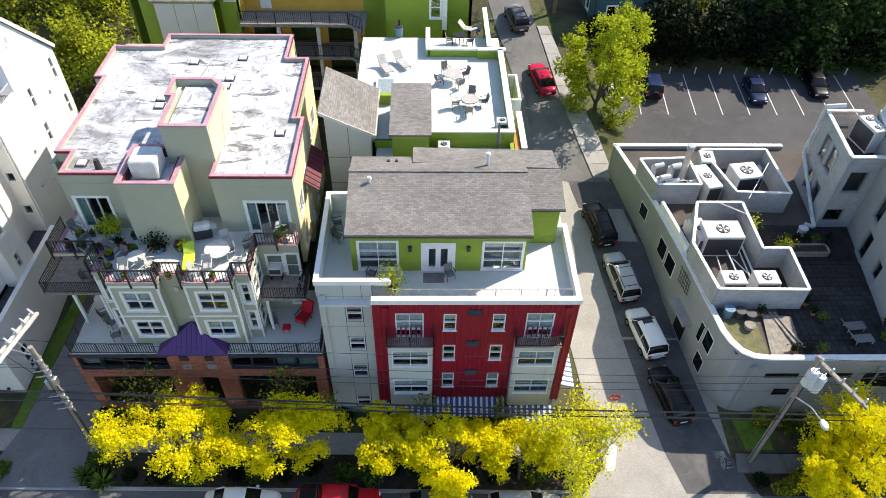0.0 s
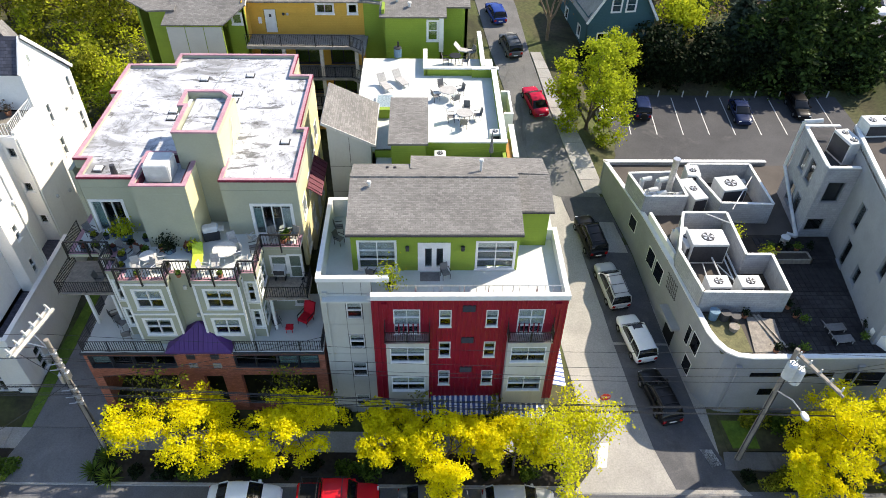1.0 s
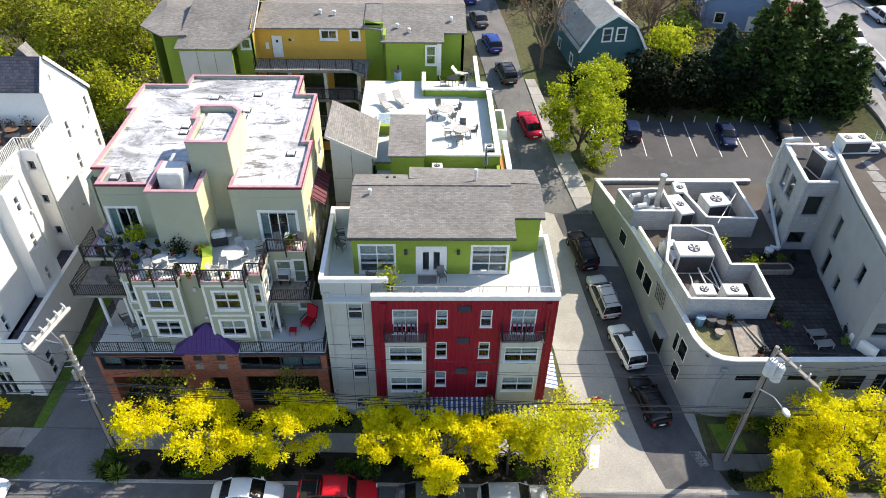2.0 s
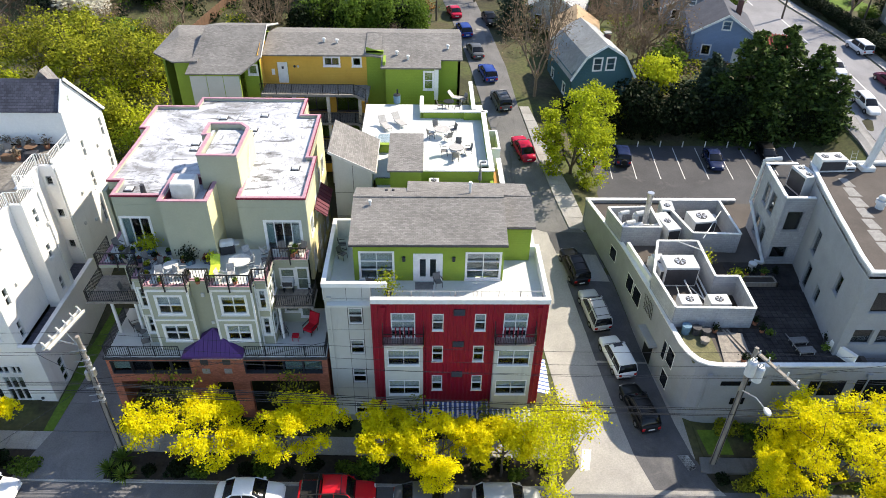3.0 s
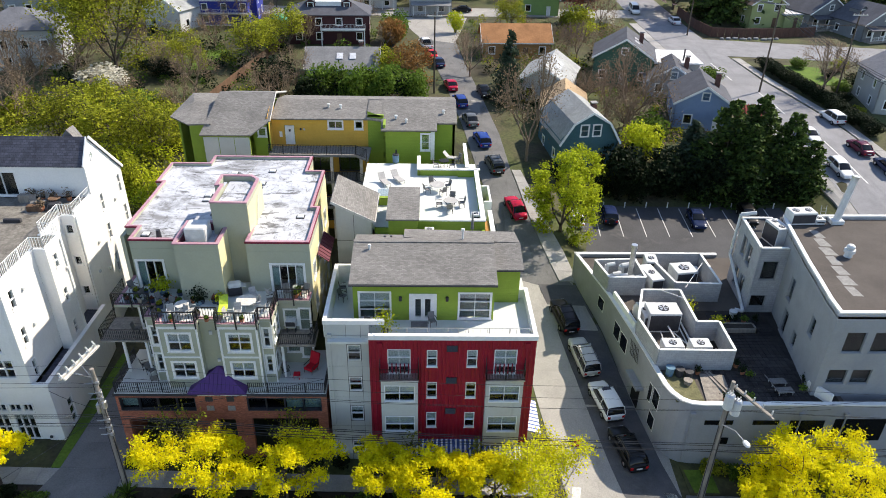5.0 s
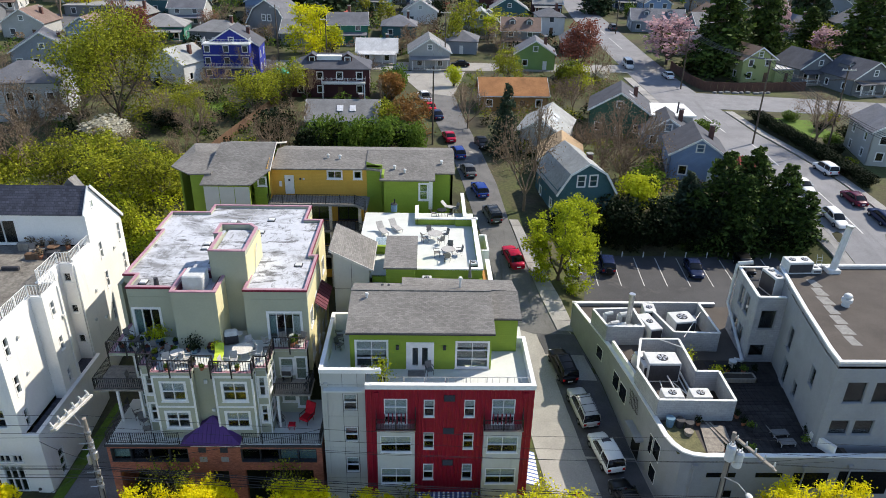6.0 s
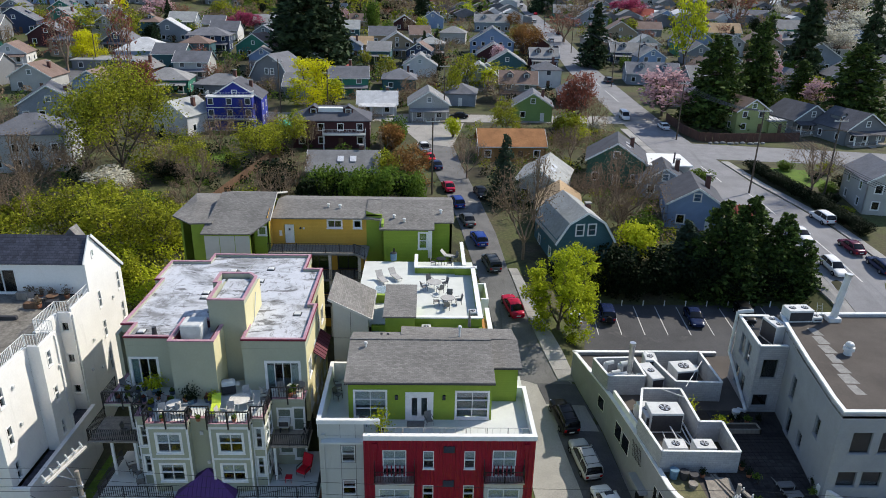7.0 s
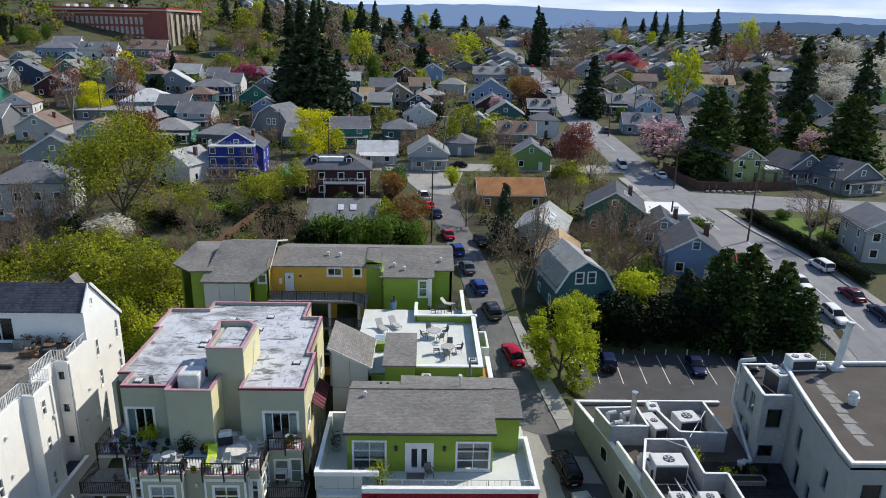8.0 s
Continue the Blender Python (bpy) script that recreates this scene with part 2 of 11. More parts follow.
def islands(geo):
    """The separate pieces of a mesh, each as a mesh of its own."""
    up = list(range(len(geo.v)))

    def root(i):
        while up[i] != i:
            up[i] = up[up[i]]
            i = up[i]
        return i

    for q in geo.f:
        r = root(q[0])
        for i in q[1:]:
            up[root(i)] = r
    sets = {}
    for q in geo.f:
        sets.setdefault(root(q[0]), []).append(q)
    out = []
    for faces in sets.values():
        ids = sorted({i for q in faces for i in q})
        at = {i: k for k, i in enumerate(ids)}
        g = Geo()
        g.v, g.f, g.smooth = [geo.v[i] for i in ids], [tuple(at[i] for i in q) for q in faces], geo.smooth
        out.append(g)
    return out


def part(name, geo, material, parent=None, label="", whole=False):
    """One mesh object under a thing or a part; pieces that do not touch become parts of their own."""
    if isinstance(geo, bpy.types.Mesh):
        todo = [geo]
    else:
        todo = [geo] if whole or len(geo.f) > 700 or parent is None else islands(geo)
        todo = [g.mesh(name, material) for g in todo]
    first = None
    for me in todo:
        ob = new(name, me)
        if parent is not None:
            ob.parent = parent
        tagged(ob, label)
        first = first or ob
    return first


def solid(name, geo, material, label, category, kind="", group="", at=(0, 0, 0), rz=0.0):
    ob = part(name, geo, material)
    ob.matrix_world = pose(*at, 0, 0, rz)
    return tagged(ob, label, category, group, kind)


def window(parent, o, u, w, h, cols=2, rows=1, trim=0.1, frame_mat="white_trim", glass_mat="window_glass", depth=0.1, blind=0.0, name="window", sill=True, bar=0.05):
    """A framed window in a hole: o is the lower corner on the wall's face, u the way along the wall. blind: how far a white blind is drawn down."""
    o, u = Vector(o), Vector(u).normalized()
    m = Matrix(((u.x, -u.y, 0, o.x), (u.y, u.x, 0, o.y), (0, 0, 1, o.z), (0, 0, 0, 1)))
    g = Geo()
    t, b = trim, bar
    pw, ph = w / cols, h / rows
    holes = [(t + i * pw + (b / 2 if i else b), t + (i + 1) * pw - (b / 2 if i < cols - 1 else b), t + j * ph + (b / 2 if j else b), t + (j + 1) * ph - (b / 2 if j < rows - 1 else b)) for i in range(cols) for j in range(rows)]
    g.wall((-t, -0.03 + min(0, depth), -t), (1, 0, 0), w + 2 * t, h + 2 * t, holes, abs(depth) + 0.06)
    if sill and t > 0:
        g.box(-t - 0.04, w + t + 0.04, -0.08 + min(0, depth), -0.03 + min(0, depth), -t - 0.05, -t + 0.03)
    g.turn(m)
    ob = part(name, g, frame_mat, parent, whole=True)
    for i in range(cols):
        for j in range(rows):
            q = Geo().box(i * w / cols, (i + 1) * w / cols, depth - 0.004, depth + 0.004, j * h / rows, (j + 1) * h / rows).turn(m)
            pane = part("pane", q, glass_mat, ob)
            pane.visible_shadow = False
    if blind:
        q = Geo().box(0.03, w - 0.03, depth + 0.08, depth + 0.1, h * (1 - blind), h - 0.02).turn(m)
        part("blind", q, "blind_cloth", ob, "white drawn blind")
    return ob


def railing(parent, pts, z, h=1.0, mat_name="black_metal", gap=0.13, posts=True, name="railing", r=0.012, bottom=0.08):
    """A metal railing along the points."""
    for k in range(len(pts) - 1):
        a, b = Vector((*pts[k], z)), Vector((*pts[k + 1], z))
        ln = (b - a).length
        d = (b - a) / ln
        n = max(2, int(ln / gap))
        ps = max(1, round(ln / 1.6))
        edges = sorted([(ln * i / n, r) for i in range(1, n)] + [(0.03 + (ln - 0.06) * i / ps, 0.03) for i in range(ps + 1)])
        holes = [(edges[i][0] + edges[i][1], edges[i + 1][0] - edges[i + 1][1], bottom + 0.035, h - 0.02) for i in range(len(edges) - 1) if edges[i + 1][0] - edges[i][0] > edges[i][1] + edges[i + 1][1] + 0.01]
        feet = [(0.03 + (ln - 0.06) * i / ps, 0.03 + (ln - 0.06) * (i + 1) / ps) for i in range(ps)]
        holes += [(p + 0.03, q - 0.03, 0.0, bottom) for p, q in feet]
        g = Geo().wall(a, d, ln, h + 0.02, holes, 0.03)
        part(name, g, mat_name, parent, whole=True)
# ---- palette ----
mat("asphalt", (0.15, 0.15, 0.155), (0.10, 0.10, 0.105), rough=0.9, scale=0.35, fine=25, bump=0.2)
stains(MATS["asphalt"], (0.07, 0.07, 0.07), 0.25, 0.55, 0.75, 0.5)
mat("alley_concrete", (0.35, 0.335, 0.305), (0.27, 0.258, 0.238), rough=0.9, scale=0.3, fine=20, bump=0.15)
stains(MATS["alley_concrete"], (0.14, 0.135, 0.13), 0.3, 0.56, 0.72, 0.55, (1, 0.35, 1))
mat("pavement_concrete", (0.36, 0.35, 0.33), (0.27, 0.262, 0.25), rough=0.9, scale=0.6, fine=22, bump=0.15, rand=0.1)
mat("parking_asphalt", (0.08, 0.08, 0.083), (0.055, 0.055, 0.058), rough=0.92, scale=0.2, fine=22, bump=0.2)
stains(MATS["parking_asphalt"], (0.16, 0.155, 0.145), 0.2, 0.58, 0.75, 0.5)
mat("avenue_asphalt", (0.25, 0.25, 0.26), (0.19, 0.19, 0.20), rough=0.9, scale=0.3, fine=20, bump=0.15)
stains(MATS["avenue_asphalt"], (0.12, 0.12, 0.125), 0.2, 0.55, 0.7, 0.5, (2, 0.3, 1))
# asphalt darkened to carry the low building's shadow on the alley
mat("alley_shade_tar", (0.105, 0.105, 0.11), (0.07, 0.07, 0.074), rough=0.9, scale=0.5, fine=22, bump=0.2)
stains(MATS["alley_shade_tar"], (0.17, 0.165, 0.155), 0.4, 0.55, 0.68, 0.5)
mat("alley_grey", (0.17, 0.168, 0.165), (0.12, 0.119, 0.117), rough=0.9, scale=0.4, fine=22, bump=0.2)
stains(MATS["alley_grey"], (0.07, 0.069, 0.066), 0.45, 0.55, 0.68, 0.6, (1.6, 0.4, 1))
mat("drive_concrete", (0.185, 0.184, 0.183), (0.14, 0.139, 0.138), rough=0.9, scale=0.5, fine=22, bump=0.15, rand=0.12)
stains(MATS["drive_concrete"], (0.11, 0.108, 0.105), 0.4, 0.56, 0.7, 0.5)
mat("road_paint", (0.62, 0.62, 0.60), (0.45, 0.45, 0.44), rough=0.7, scale=4)
mat("grass_ground", (0.075, 0.095, 0.028), (0.075, 0.062, 0.038), rough=0.95, scale=0.12, fine=6, bump=0.6, grain=0.45)
stains(MATS["grass_ground"], (0.03, 0.027, 0.017), 0.1, 0.5, 0.62, 0.75)
mat("lawn", (0.11, 0.18, 0.02), (0.07, 0.125, 0.015), rough=0.95, scale=0.8, fine=12, bump=0.6, grain=0.35)
mat("soil", (0.05, 0.042, 0.033), (0.03, 0.025, 0.02), rough=0.95, scale=1.2, fine=9, bump=0.7, grain=0.4)
mat("white_trim", (0.8, 0.8, 0.78), (0.7, 0.7, 0.68), rough=0.5, scale=2, grain=0.05, bump=0.03)
mat("white_stucco", (0.80, 0.79, 0.76), (0.74, 0.73, 0.70), rough=0.85, scale=0.4, grain=0.06, bump=0.1)
stains(MATS["white_stucco"], (0.5, 0.49, 0.46), 0.7, 0.57, 0.75, 0.45, (1, 1, 0.2))
mat("white_membrane", (0.54, 0.56, 0.60), (0.45, 0.47, 0.51), rough=0.7, scale=0.5, grain=0.1, bump=0.05)
stains(MATS["white_membrane"], (0.10, 0.098, 0.09), 0.3, 0.5, 0.63, 0.72, (0.8, 1.3, 1))
stains(MATS["white_membrane"], (0.055, 0.053, 0.05), 0.75, 0.56, 0.62, 0.8, (0.6, 1.7, 1))
stains(MATS["white_membrane"], (0.13, 0.13, 0.125), 1.3, 0.55, 0.64, 0.7, (1.6, 0.7, 1))
mat("deck_membrane", (0.62, 0.64, 0.61), (0.54, 0.56, 0.53), rough=0.75, scale=0.5, grain=0.05, bump=0.03)
mat("green_siding", (0.25, 0.35, 0.045), (0.22, 0.31, 0.04), rough=0.75, scale=0.6, grain=0.06, bump=0.05)
lap(MATS["green_siding"], 0.16)
mat("yellow_siding", (0.68, 0.40, 0.07), (0.62, 0.36, 0.06), rough=0.75, scale=0.6, grain=0.06, bump=0.05)
lap(MATS["yellow_siding"], 0.16)
mat("red_metal", (0.31, 0.008, 0.028), (0.26, 0.007, 0.023), rough=0.5, scale=0.8, grain=0.07, bump=0.04, spec=0.4)
mat("grey_panel", (0.50, 0.505, 0.47), (0.46, 0.465, 0.43), rough=0.7, scale=0.7, grain=0.05, bump=0.04, rand=0.04)
stains(MATS["grey_panel"], (0.30, 0.30, 0.28), 0.8, 0.56, 0.72, 0.45, (1, 1, 0.2))
mat("joint_dark", (0.16, 0.16, 0.15), rough=0.9)
for _k, _s in (("shingle", False), ("shingle_turned", True)):
    mat(_k, (0.225, 0.215, 0.2), (0.165, 0.157, 0.146), rough=0.95, scale=0.35, fine=30, bump=0.2, grain=0.25)
    courses(MATS[_k], 0.3, 0.14, 0.012, swap=_s, vary=0.2, mcol=0.74)
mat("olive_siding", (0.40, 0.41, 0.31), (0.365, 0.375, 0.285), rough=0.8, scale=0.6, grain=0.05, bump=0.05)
# pale cream copy of the olive siding, with sun put into its colour
mat("sunlit_siding", (0.66, 0.60, 0.36), (0.62, 0.56, 0.33), rough=0.8, scale=0.6, grain=0.05, bump=0.05)
mat("crimson_edge", (0.20, 0.025, 0.05), (0.15, 0.02, 0.04), rough=0.5, scale=1.5)
mat("pink_cap", (0.47, 0.29, 0.33), (0.36, 0.19, 0.23), rough=0.6, scale=1.2, grain=0.1, bump=0.03)
mat("brick", (0.46, 0.165, 0.10), (0.36, 0.125, 0.075), rough=0.9, scale=1.0, fine=20, grain=0.15)
courses(MATS["brick"], 0.22, 0.075, 0.01, wall=True, vary=0.25, mcol=0.8)
mat("purple_metal", (0.085, 0.025, 0.16), (0.07, 0.02, 0.13), rough=0.45, scale=0.8, grain=0.08, spec=0.5)
mat("maroon_metal", (0.13, 0.03, 0.045), (0.10, 0.022, 0.035), rough=0.5, scale=0.8)
mat("blue_awning", (0.06, 0.10, 0.30), (0.05, 0.085, 0.25), rough=0.6, scale=1)
mat("white_awning", (0.75, 0.77, 0.8), (0.68, 0.7, 0.73), rough=0.6, scale=1)
mat("black_metal", (0.012, 0.012, 0.013), (0.02, 0.02, 0.02), rough=0.45, bump=0, spec=0.4)
mat("dark_metal", (0.05, 0.05, 0.055), (0.035, 0.035, 0.04), rough=0.5, bump=0.03)
mat("steel", (0.55, 0.56, 0.57), (0.42, 0.43, 0.44), rough=0.35, metal=0.85, scale=3, bump=0.03)
mat("unit_white", (0.62, 0.63, 0.62), (0.50, 0.51, 0.50), rough=0.55, scale=1.5, grain=0.06, bump=0.03)
mat("grey_block", (0.39, 0.402, 0.42), (0.325, 0.335, 0.35), rough=0.9, scale=0.7, fine=12, grain=0.12)
mat("grey_stucco", (0.31, 0.32, 0.335), (0.26, 0.27, 0.283), rough=0.9, scale=0.5, grain=0.08)
stains(MATS["grey_stucco"], (0.3, 0.3, 0.29), 0.35, 0.56, 0.75, 0.5, (1, 1, 0.25))
courses(MATS["grey_block"], 0.42, 0.21, 0.012, wall=True, vary=0.07, mcol=0.78)
stains(MATS["grey_block"], (0.24, 0.24, 0.235), 0.5, 0.56, 0.72, 0.5, (1, 1, 0.35))
mat("flagstone", (0.23, 0.215, 0.185), (0.13, 0.12, 0.105), rough=0.9, scale=1.2, fine=9, grain=0.4)
stains(MATS["flagstone"], (0.07, 0.06, 0.05), 0.5, 0.54, 0.62, 0.7)
mat("roof_gravel", (0.10, 0.087, 0.076), (0.07, 0.06, 0.053), rough=0.95, scale=0.3, fine=30, grain=0.25)
stains(MATS["roof_gravel"], (0.09, 0.08, 0.07), 0.2, 0.58, 0.68, 0.6)
mat("roof_dark", (0.06, 0.06, 0.062), (0.04, 0.04, 0.042), rough=0.95, scale=0.4, fine=20)
mat("patio_paver", (0.05, 0.046, 0.046), (0.022, 0.02, 0.021), rough=0.9, scale=0.9, rand=0.22)
mat("moss_roof", (0.17, 0.16, 0.08), (0.10, 0.10, 0.05), rough=0.95, scale=1.5, fine=20, grain=0.35)
mat("patch_grey", (0.27, 0.265, 0.25), (0.19, 0.185, 0.175), rough=0.9, scale=2.0, fine=14, grain=0.3)
mat("roof_slate", (0.085, 0.088, 0.115), (0.06, 0.062, 0.082), rough=0.9, scale=0.8, fine=25, grain=0.2)
courses(MATS["roof_slate"], 0.32, 0.15, 0.012, vary=0.25)
mat("wood_brown", (0.17, 0.10, 0.06), (0.11, 0.065, 0.04), rough=0.8, scale=2, stretch=(1, 1, 0.2), grain=0.3)
mat("fence_brown", (0.12, 0.062, 0.045), (0.08, 0.042, 0.032), rough=0.85, scale=2, stretch=(1, 1, 0.2), grain=0.3)
mat("wood_grey", (0.30, 0.27, 0.23), (0.2, 0.18, 0.155), rough=0.9, scale=3, stretch=(1, 1, 0.15), grain=0.3)
mat("wood_pale", (0.62, 0.60, 0.55), (0.5, 0.48, 0.44), rough=0.85, scale=3, grain=0.2)
mat("wood_orange", (0.5, 0.25, 0.07), (0.4, 0.19, 0.05), rough=0.7, scale=2, grain=0.2)
mat("terracotta", (0.42, 0.17, 0.09), (0.34, 0.13, 0.07), rough=0.85, scale=6)
mat("blue_pot", (0.03, 0.045, 0.09), (0.04, 0.06, 0.11), rough=0.3, spec=0.6)
mat("teal_tub", (0.12, 0.22, 0.3), (0.1, 0.18, 0.26), rough=0.4)
mat("lime_cloth", (0.5, 0.62, 0.06), (0.42, 0.54, 0.05), rough=0.8)
mat("red_cloth", (0.6, 0.012, 0.03), (0.5, 0.01, 0.025), rough=0.8)
mat("shade_teal", (0.34, 0.46, 0.44), (0.28, 0.39, 0.37), rough=0.8, bump=0)
mat("blind_cloth", (0.75, 0.74, 0.7), (0.68, 0.67, 0.63), rough=0.9, bump=0)
mat("chair_cloth", (0.20, 0.19, 0.18), (0.15, 0.145, 0.14), rough=0.8)
mat("sling_grey", (0.42, 0.41, 0.39), (0.36, 0.35, 0.33), rough=0.8)
# near-black colour stands in for the shade of rooms behind openings
mat("interior_shade", (0.012, 0.0115, 0.011), (0.008, 0.0075, 0.0075), rough=0.9, bump=0)
mat("rubber", (0.015, 0.015, 0.015), rough=0.85, bump=0)
mat("bark", (0.12, 0.095, 0.07), (0.075, 0.06, 0.045), rough=0.95, scale=3, fine=15, stretch=(1, 1, 0.25), bump=0.5, bdist=0.04)
mat("bark_pale", (0.45, 0.39, 0.32), (0.32, 0.27, 0.22), rough=0.95, scale=3, bump=0.3)
mat("twig_brown", (0.27, 0.20, 0.14), (0.18, 0.13, 0.09), rough=0.95, bump=0)
mat("sign_red", (0.6, 0.02, 0.02), rough=0.4, bump=0)
mat("ceramic", (0.6, 0.6, 0.58), rough=0.3, bump=0)
glass("window_glass")
mat("far_glass", (0.10, 0.115, 0.13), (0.03, 0.035, 0.04), rough=0.12, scale=0.8, bump=0, spec=0.6)
mat("car_glass", (0.008, 0.009, 0.011), (0.006, 0.007, 0.008), rough=0.1, bump=0, grain=0.02, spec=0.35)
leaf("leaf_yellow", (0.95, 0.87, 0.018), (0.70, 0.63, 0.014), thin=0.55)
leaf("leaf_lime", (0.52, 0.56, 0.03), (0.34, 0.38, 0.02), thin=0.4)
leaf("leaf_sparse", (0.74, 0.72, 0.02), (0.46, 0.45, 0.012), thin=0.45)
leaf("leaf_alley", (0.60, 0.66, 0.035), (0.26, 0.32, 0.018), thin=0.45)
leaf("leaf_olive", (0.41, 0.43, 0.035), (0.12, 0.135, 0.014), thin=0.38)
leaf("leaf_green", (0.16, 0.25, 0.035), (0.05, 0.085, 0.013))
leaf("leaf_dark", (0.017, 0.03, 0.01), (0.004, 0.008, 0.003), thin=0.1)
leaf("leaf_cedar", (0.11, 0.17, 0.035), (0.018, 0.032, 0.011), thin=0.15)
leaf("leaf_fir", (0.065, 0.10, 0.045), (0.014, 0.025, 0.012), thin=0.12)
leaf("leaf_bluegreen", (0.07, 0.10, 0.06), (0.035, 0.055, 0.035), thin=0.2)
leaf("leaf_red", (0.28, 0.10, 0.07), (0.17, 0.065, 0.045))
leaf("leaf_rust", (0.30, 0.15, 0.05), (0.18, 0.10, 0.03))
leaf("leaf_brown", (0.27, 0.20, 0.13), (0.16, 0.12, 0.08))
leaf("blossom_white", (0.7, 0.68, 0.6), (0.5, 0.48, 0.38))
leaf("blossom_pink", (0.62, 0.42, 0.44), (0.5, 0.33, 0.36))
leaf("blossom_magenta", (0.38, 0.06, 0.14), (0.28, 0.05, 0.10))
# ---- ground ----
_PY = ((-60, -.3), (-8, -.1), (0, 0), (8, .3), (12, .8), (18, 2.1), (22.5, 2.7), (29, 3.9), (37, 5.4), (43, 6.4), (50, 7.2), (57, 7.8), (70, 8.7), (90, 9.6), (120, 10.8), (200, 15.5), (300, 21), (450, 28), (700, 36), (1200, 44), (2000, 50), (5000, 52))
_PA, _PB = [p[0] for p in _PY], [p[1] for p in _PY]


def ease(a, b, v):
    v = min(1.0, max(0.0, (v - a) / (b - a)))
    return v * v * (3 - 2 * v)


def gz(x, y):
    """Height of the ground."""
    z = float(np.interp(y, _PA, _PB))
    z += 0.036 * (24 - min(40, max(-30, x))) * (1 - ease(20, 60, y))
    z += 0.06 * max(0, -x - 30) * ease(60, 260, y) * (1 - ease(150, 400, -x) * 0.5)
    z += 34 * ease(215, 520, y) * ease(55, 190, -x)
    k = ease(20.5, 22.5, x) * ease(25, 28, y) * (1 - ease(43, 48, y)) * (1 - ease(52, 58, x))
    return z * (1 - k) + 3.4 * k


def axis(lo, hi, step, far_lo, far_hi, grow=1.22):
    a = list(np.arange(lo, hi + 0.01, step))
    s, v = step, hi
    while v < far_hi:
        s *= grow
        v += s
        a.append(v)
    s, v = step, lo
    while v > far_lo:
        s *= grow
        v -= s
        a.insert(0, v)
    return a


def sheet(x_list, y_list, up=0.0):
    g = Geo()
    nx = len(x_list)
    g.v = [(x, y, gz(x, y) + up) for y in y_list for x in x_list]
    g.f = [(j * nx + i, j * nx + i + 1, (j + 1) * nx + i + 1, (j + 1) * nx + i) for j in range(len(y_list) - 1) for i in range(nx - 1)]
    g.smooth = True
    return g


solid("ground", sheet(axis(-44, 76, 2.0, -4200, 4200), axis(-14, 100, 2.0, -400, 4800)), "grass_ground", "patchy grass and bare soil over a rising hillside", "ground", "structure")


def strip(left, right, up, step=1.5):
    """A band over the ground between two lines of points (x, y)."""
    g = Geo()
    rows = []
    for k in range(len(left) - 1):
        a0, a1, b0, b1 = Vector(left[k]), Vector(left[k + 1]), Vector(right[k]), Vector(right[k + 1])
        n = max(1, int(max((a1 - a0).length, (b1 - b0).length) / step))
        rows += [(a0.lerp(a1, i / n), b0.lerp(b1, i / n)) for i in range(n + (k == len(left) - 2))]
    m = max(2, int(max((a - b).length for a, b in rows) / 2.5))
    for a, b in rows:
        for i in range(m + 1):
            p = a.lerp(b, i / m)
            g.v.append((p.x, p.y, gz(p.x, p.y) + up))
    w = m + 1
    g.f = [(j * w + i, j * w + i + 1, (j + 1) * w + i + 1, (j + 1) * w + i) for j in range(len(rows) - 1) for i in range(m)]
    k = len(g.v)
    g.v += [(x, y, z - 0.4) for x, y, z in g.v]
    rim = [(j * w, (j + 1) * w) for j in range(len(rows) - 1)] + [(j * w + m, (j + 1) * w + m) for j in range(len(rows) - 1)] + [(i, i + 1) for i in range(m)] + [((len(rows) - 1) * w + i, (len(rows) - 1) * w + i + 1) for i in range(m)]
    g.f += [(a, b, b + k, a + k) for a, b in rim]
    return g


# the street in front, the alley up the hill, the far streets
solid("road", strip([(-120, -16), (140, -16)], [(-120, -5.2), (140, -5.2)], 0.04, 6), "asphalt", "worn grey asphalt street in front of the buildings", "road", "structure")
solid("road_alley", strip([(13.2, -5.5), (15.2, -3.2), (14.7, 2), (14.0, 10), (13.2, 24), (12.0, 38), (10.8, 46), (9.4, 60), (7.4, 76), (5.0, 92), (2.2, 108), (-3, 124)],
                          [(25.6, -5.5), (24.2, -3.6), (24.4, 1.6), (22.9, 10), (20.0, 24), (16.4, 36), (15.3, 46), (14.7, 57), (12.8, 74), (11.0, 90), (9.8, 104), (13, 124)], 0.05), "alley_concrete", "stained pale concrete alley climbing the hill", "alley", "structure")
# dark strip laid along the shadow of the low building, shade in its colour
solid("alley_asphalt", strip([(20.4, -5.1), (19.6, -2.0), (19.2, 1.0), (18.2, 10.8), (17.3, 16.6), (16.7, 20.8), (16.2, 23.6)], [(25.2, -5.1), (24.1, -2.0), (23.6, 1.0), (22.6, 10.8), (21.8, 16.6), (20.9, 20.8), (20.3, 23.6)], 0.062, 3), "alley_shade_tar", "patched asphalt half of the alley, darkened for the building's shade", "alley", "structure")
solid("alley_upper", strip([(16.2, 23.4), (12.9, 24.6), (12.0, 38), (10.8, 46), (9.4, 60), (7.4, 76), (5.0, 92), (2.4, 106)], [(20.2, 23.4), (18.5, 25.4), (16.4, 36), (15.3, 46), (14.7, 57), (12.8, 74), (11.0, 90), (9.9, 103)], 0.064, 3), "alley_grey", "worn grey asphalt of the upper alley", "alley", "structure")
solid("road_cross", strip([(-60, 124), (60, 126)], [(-60, 132), (60, 133)], 0.06, 5), "alley_concrete", "pale concrete cross street", "road", "structure")
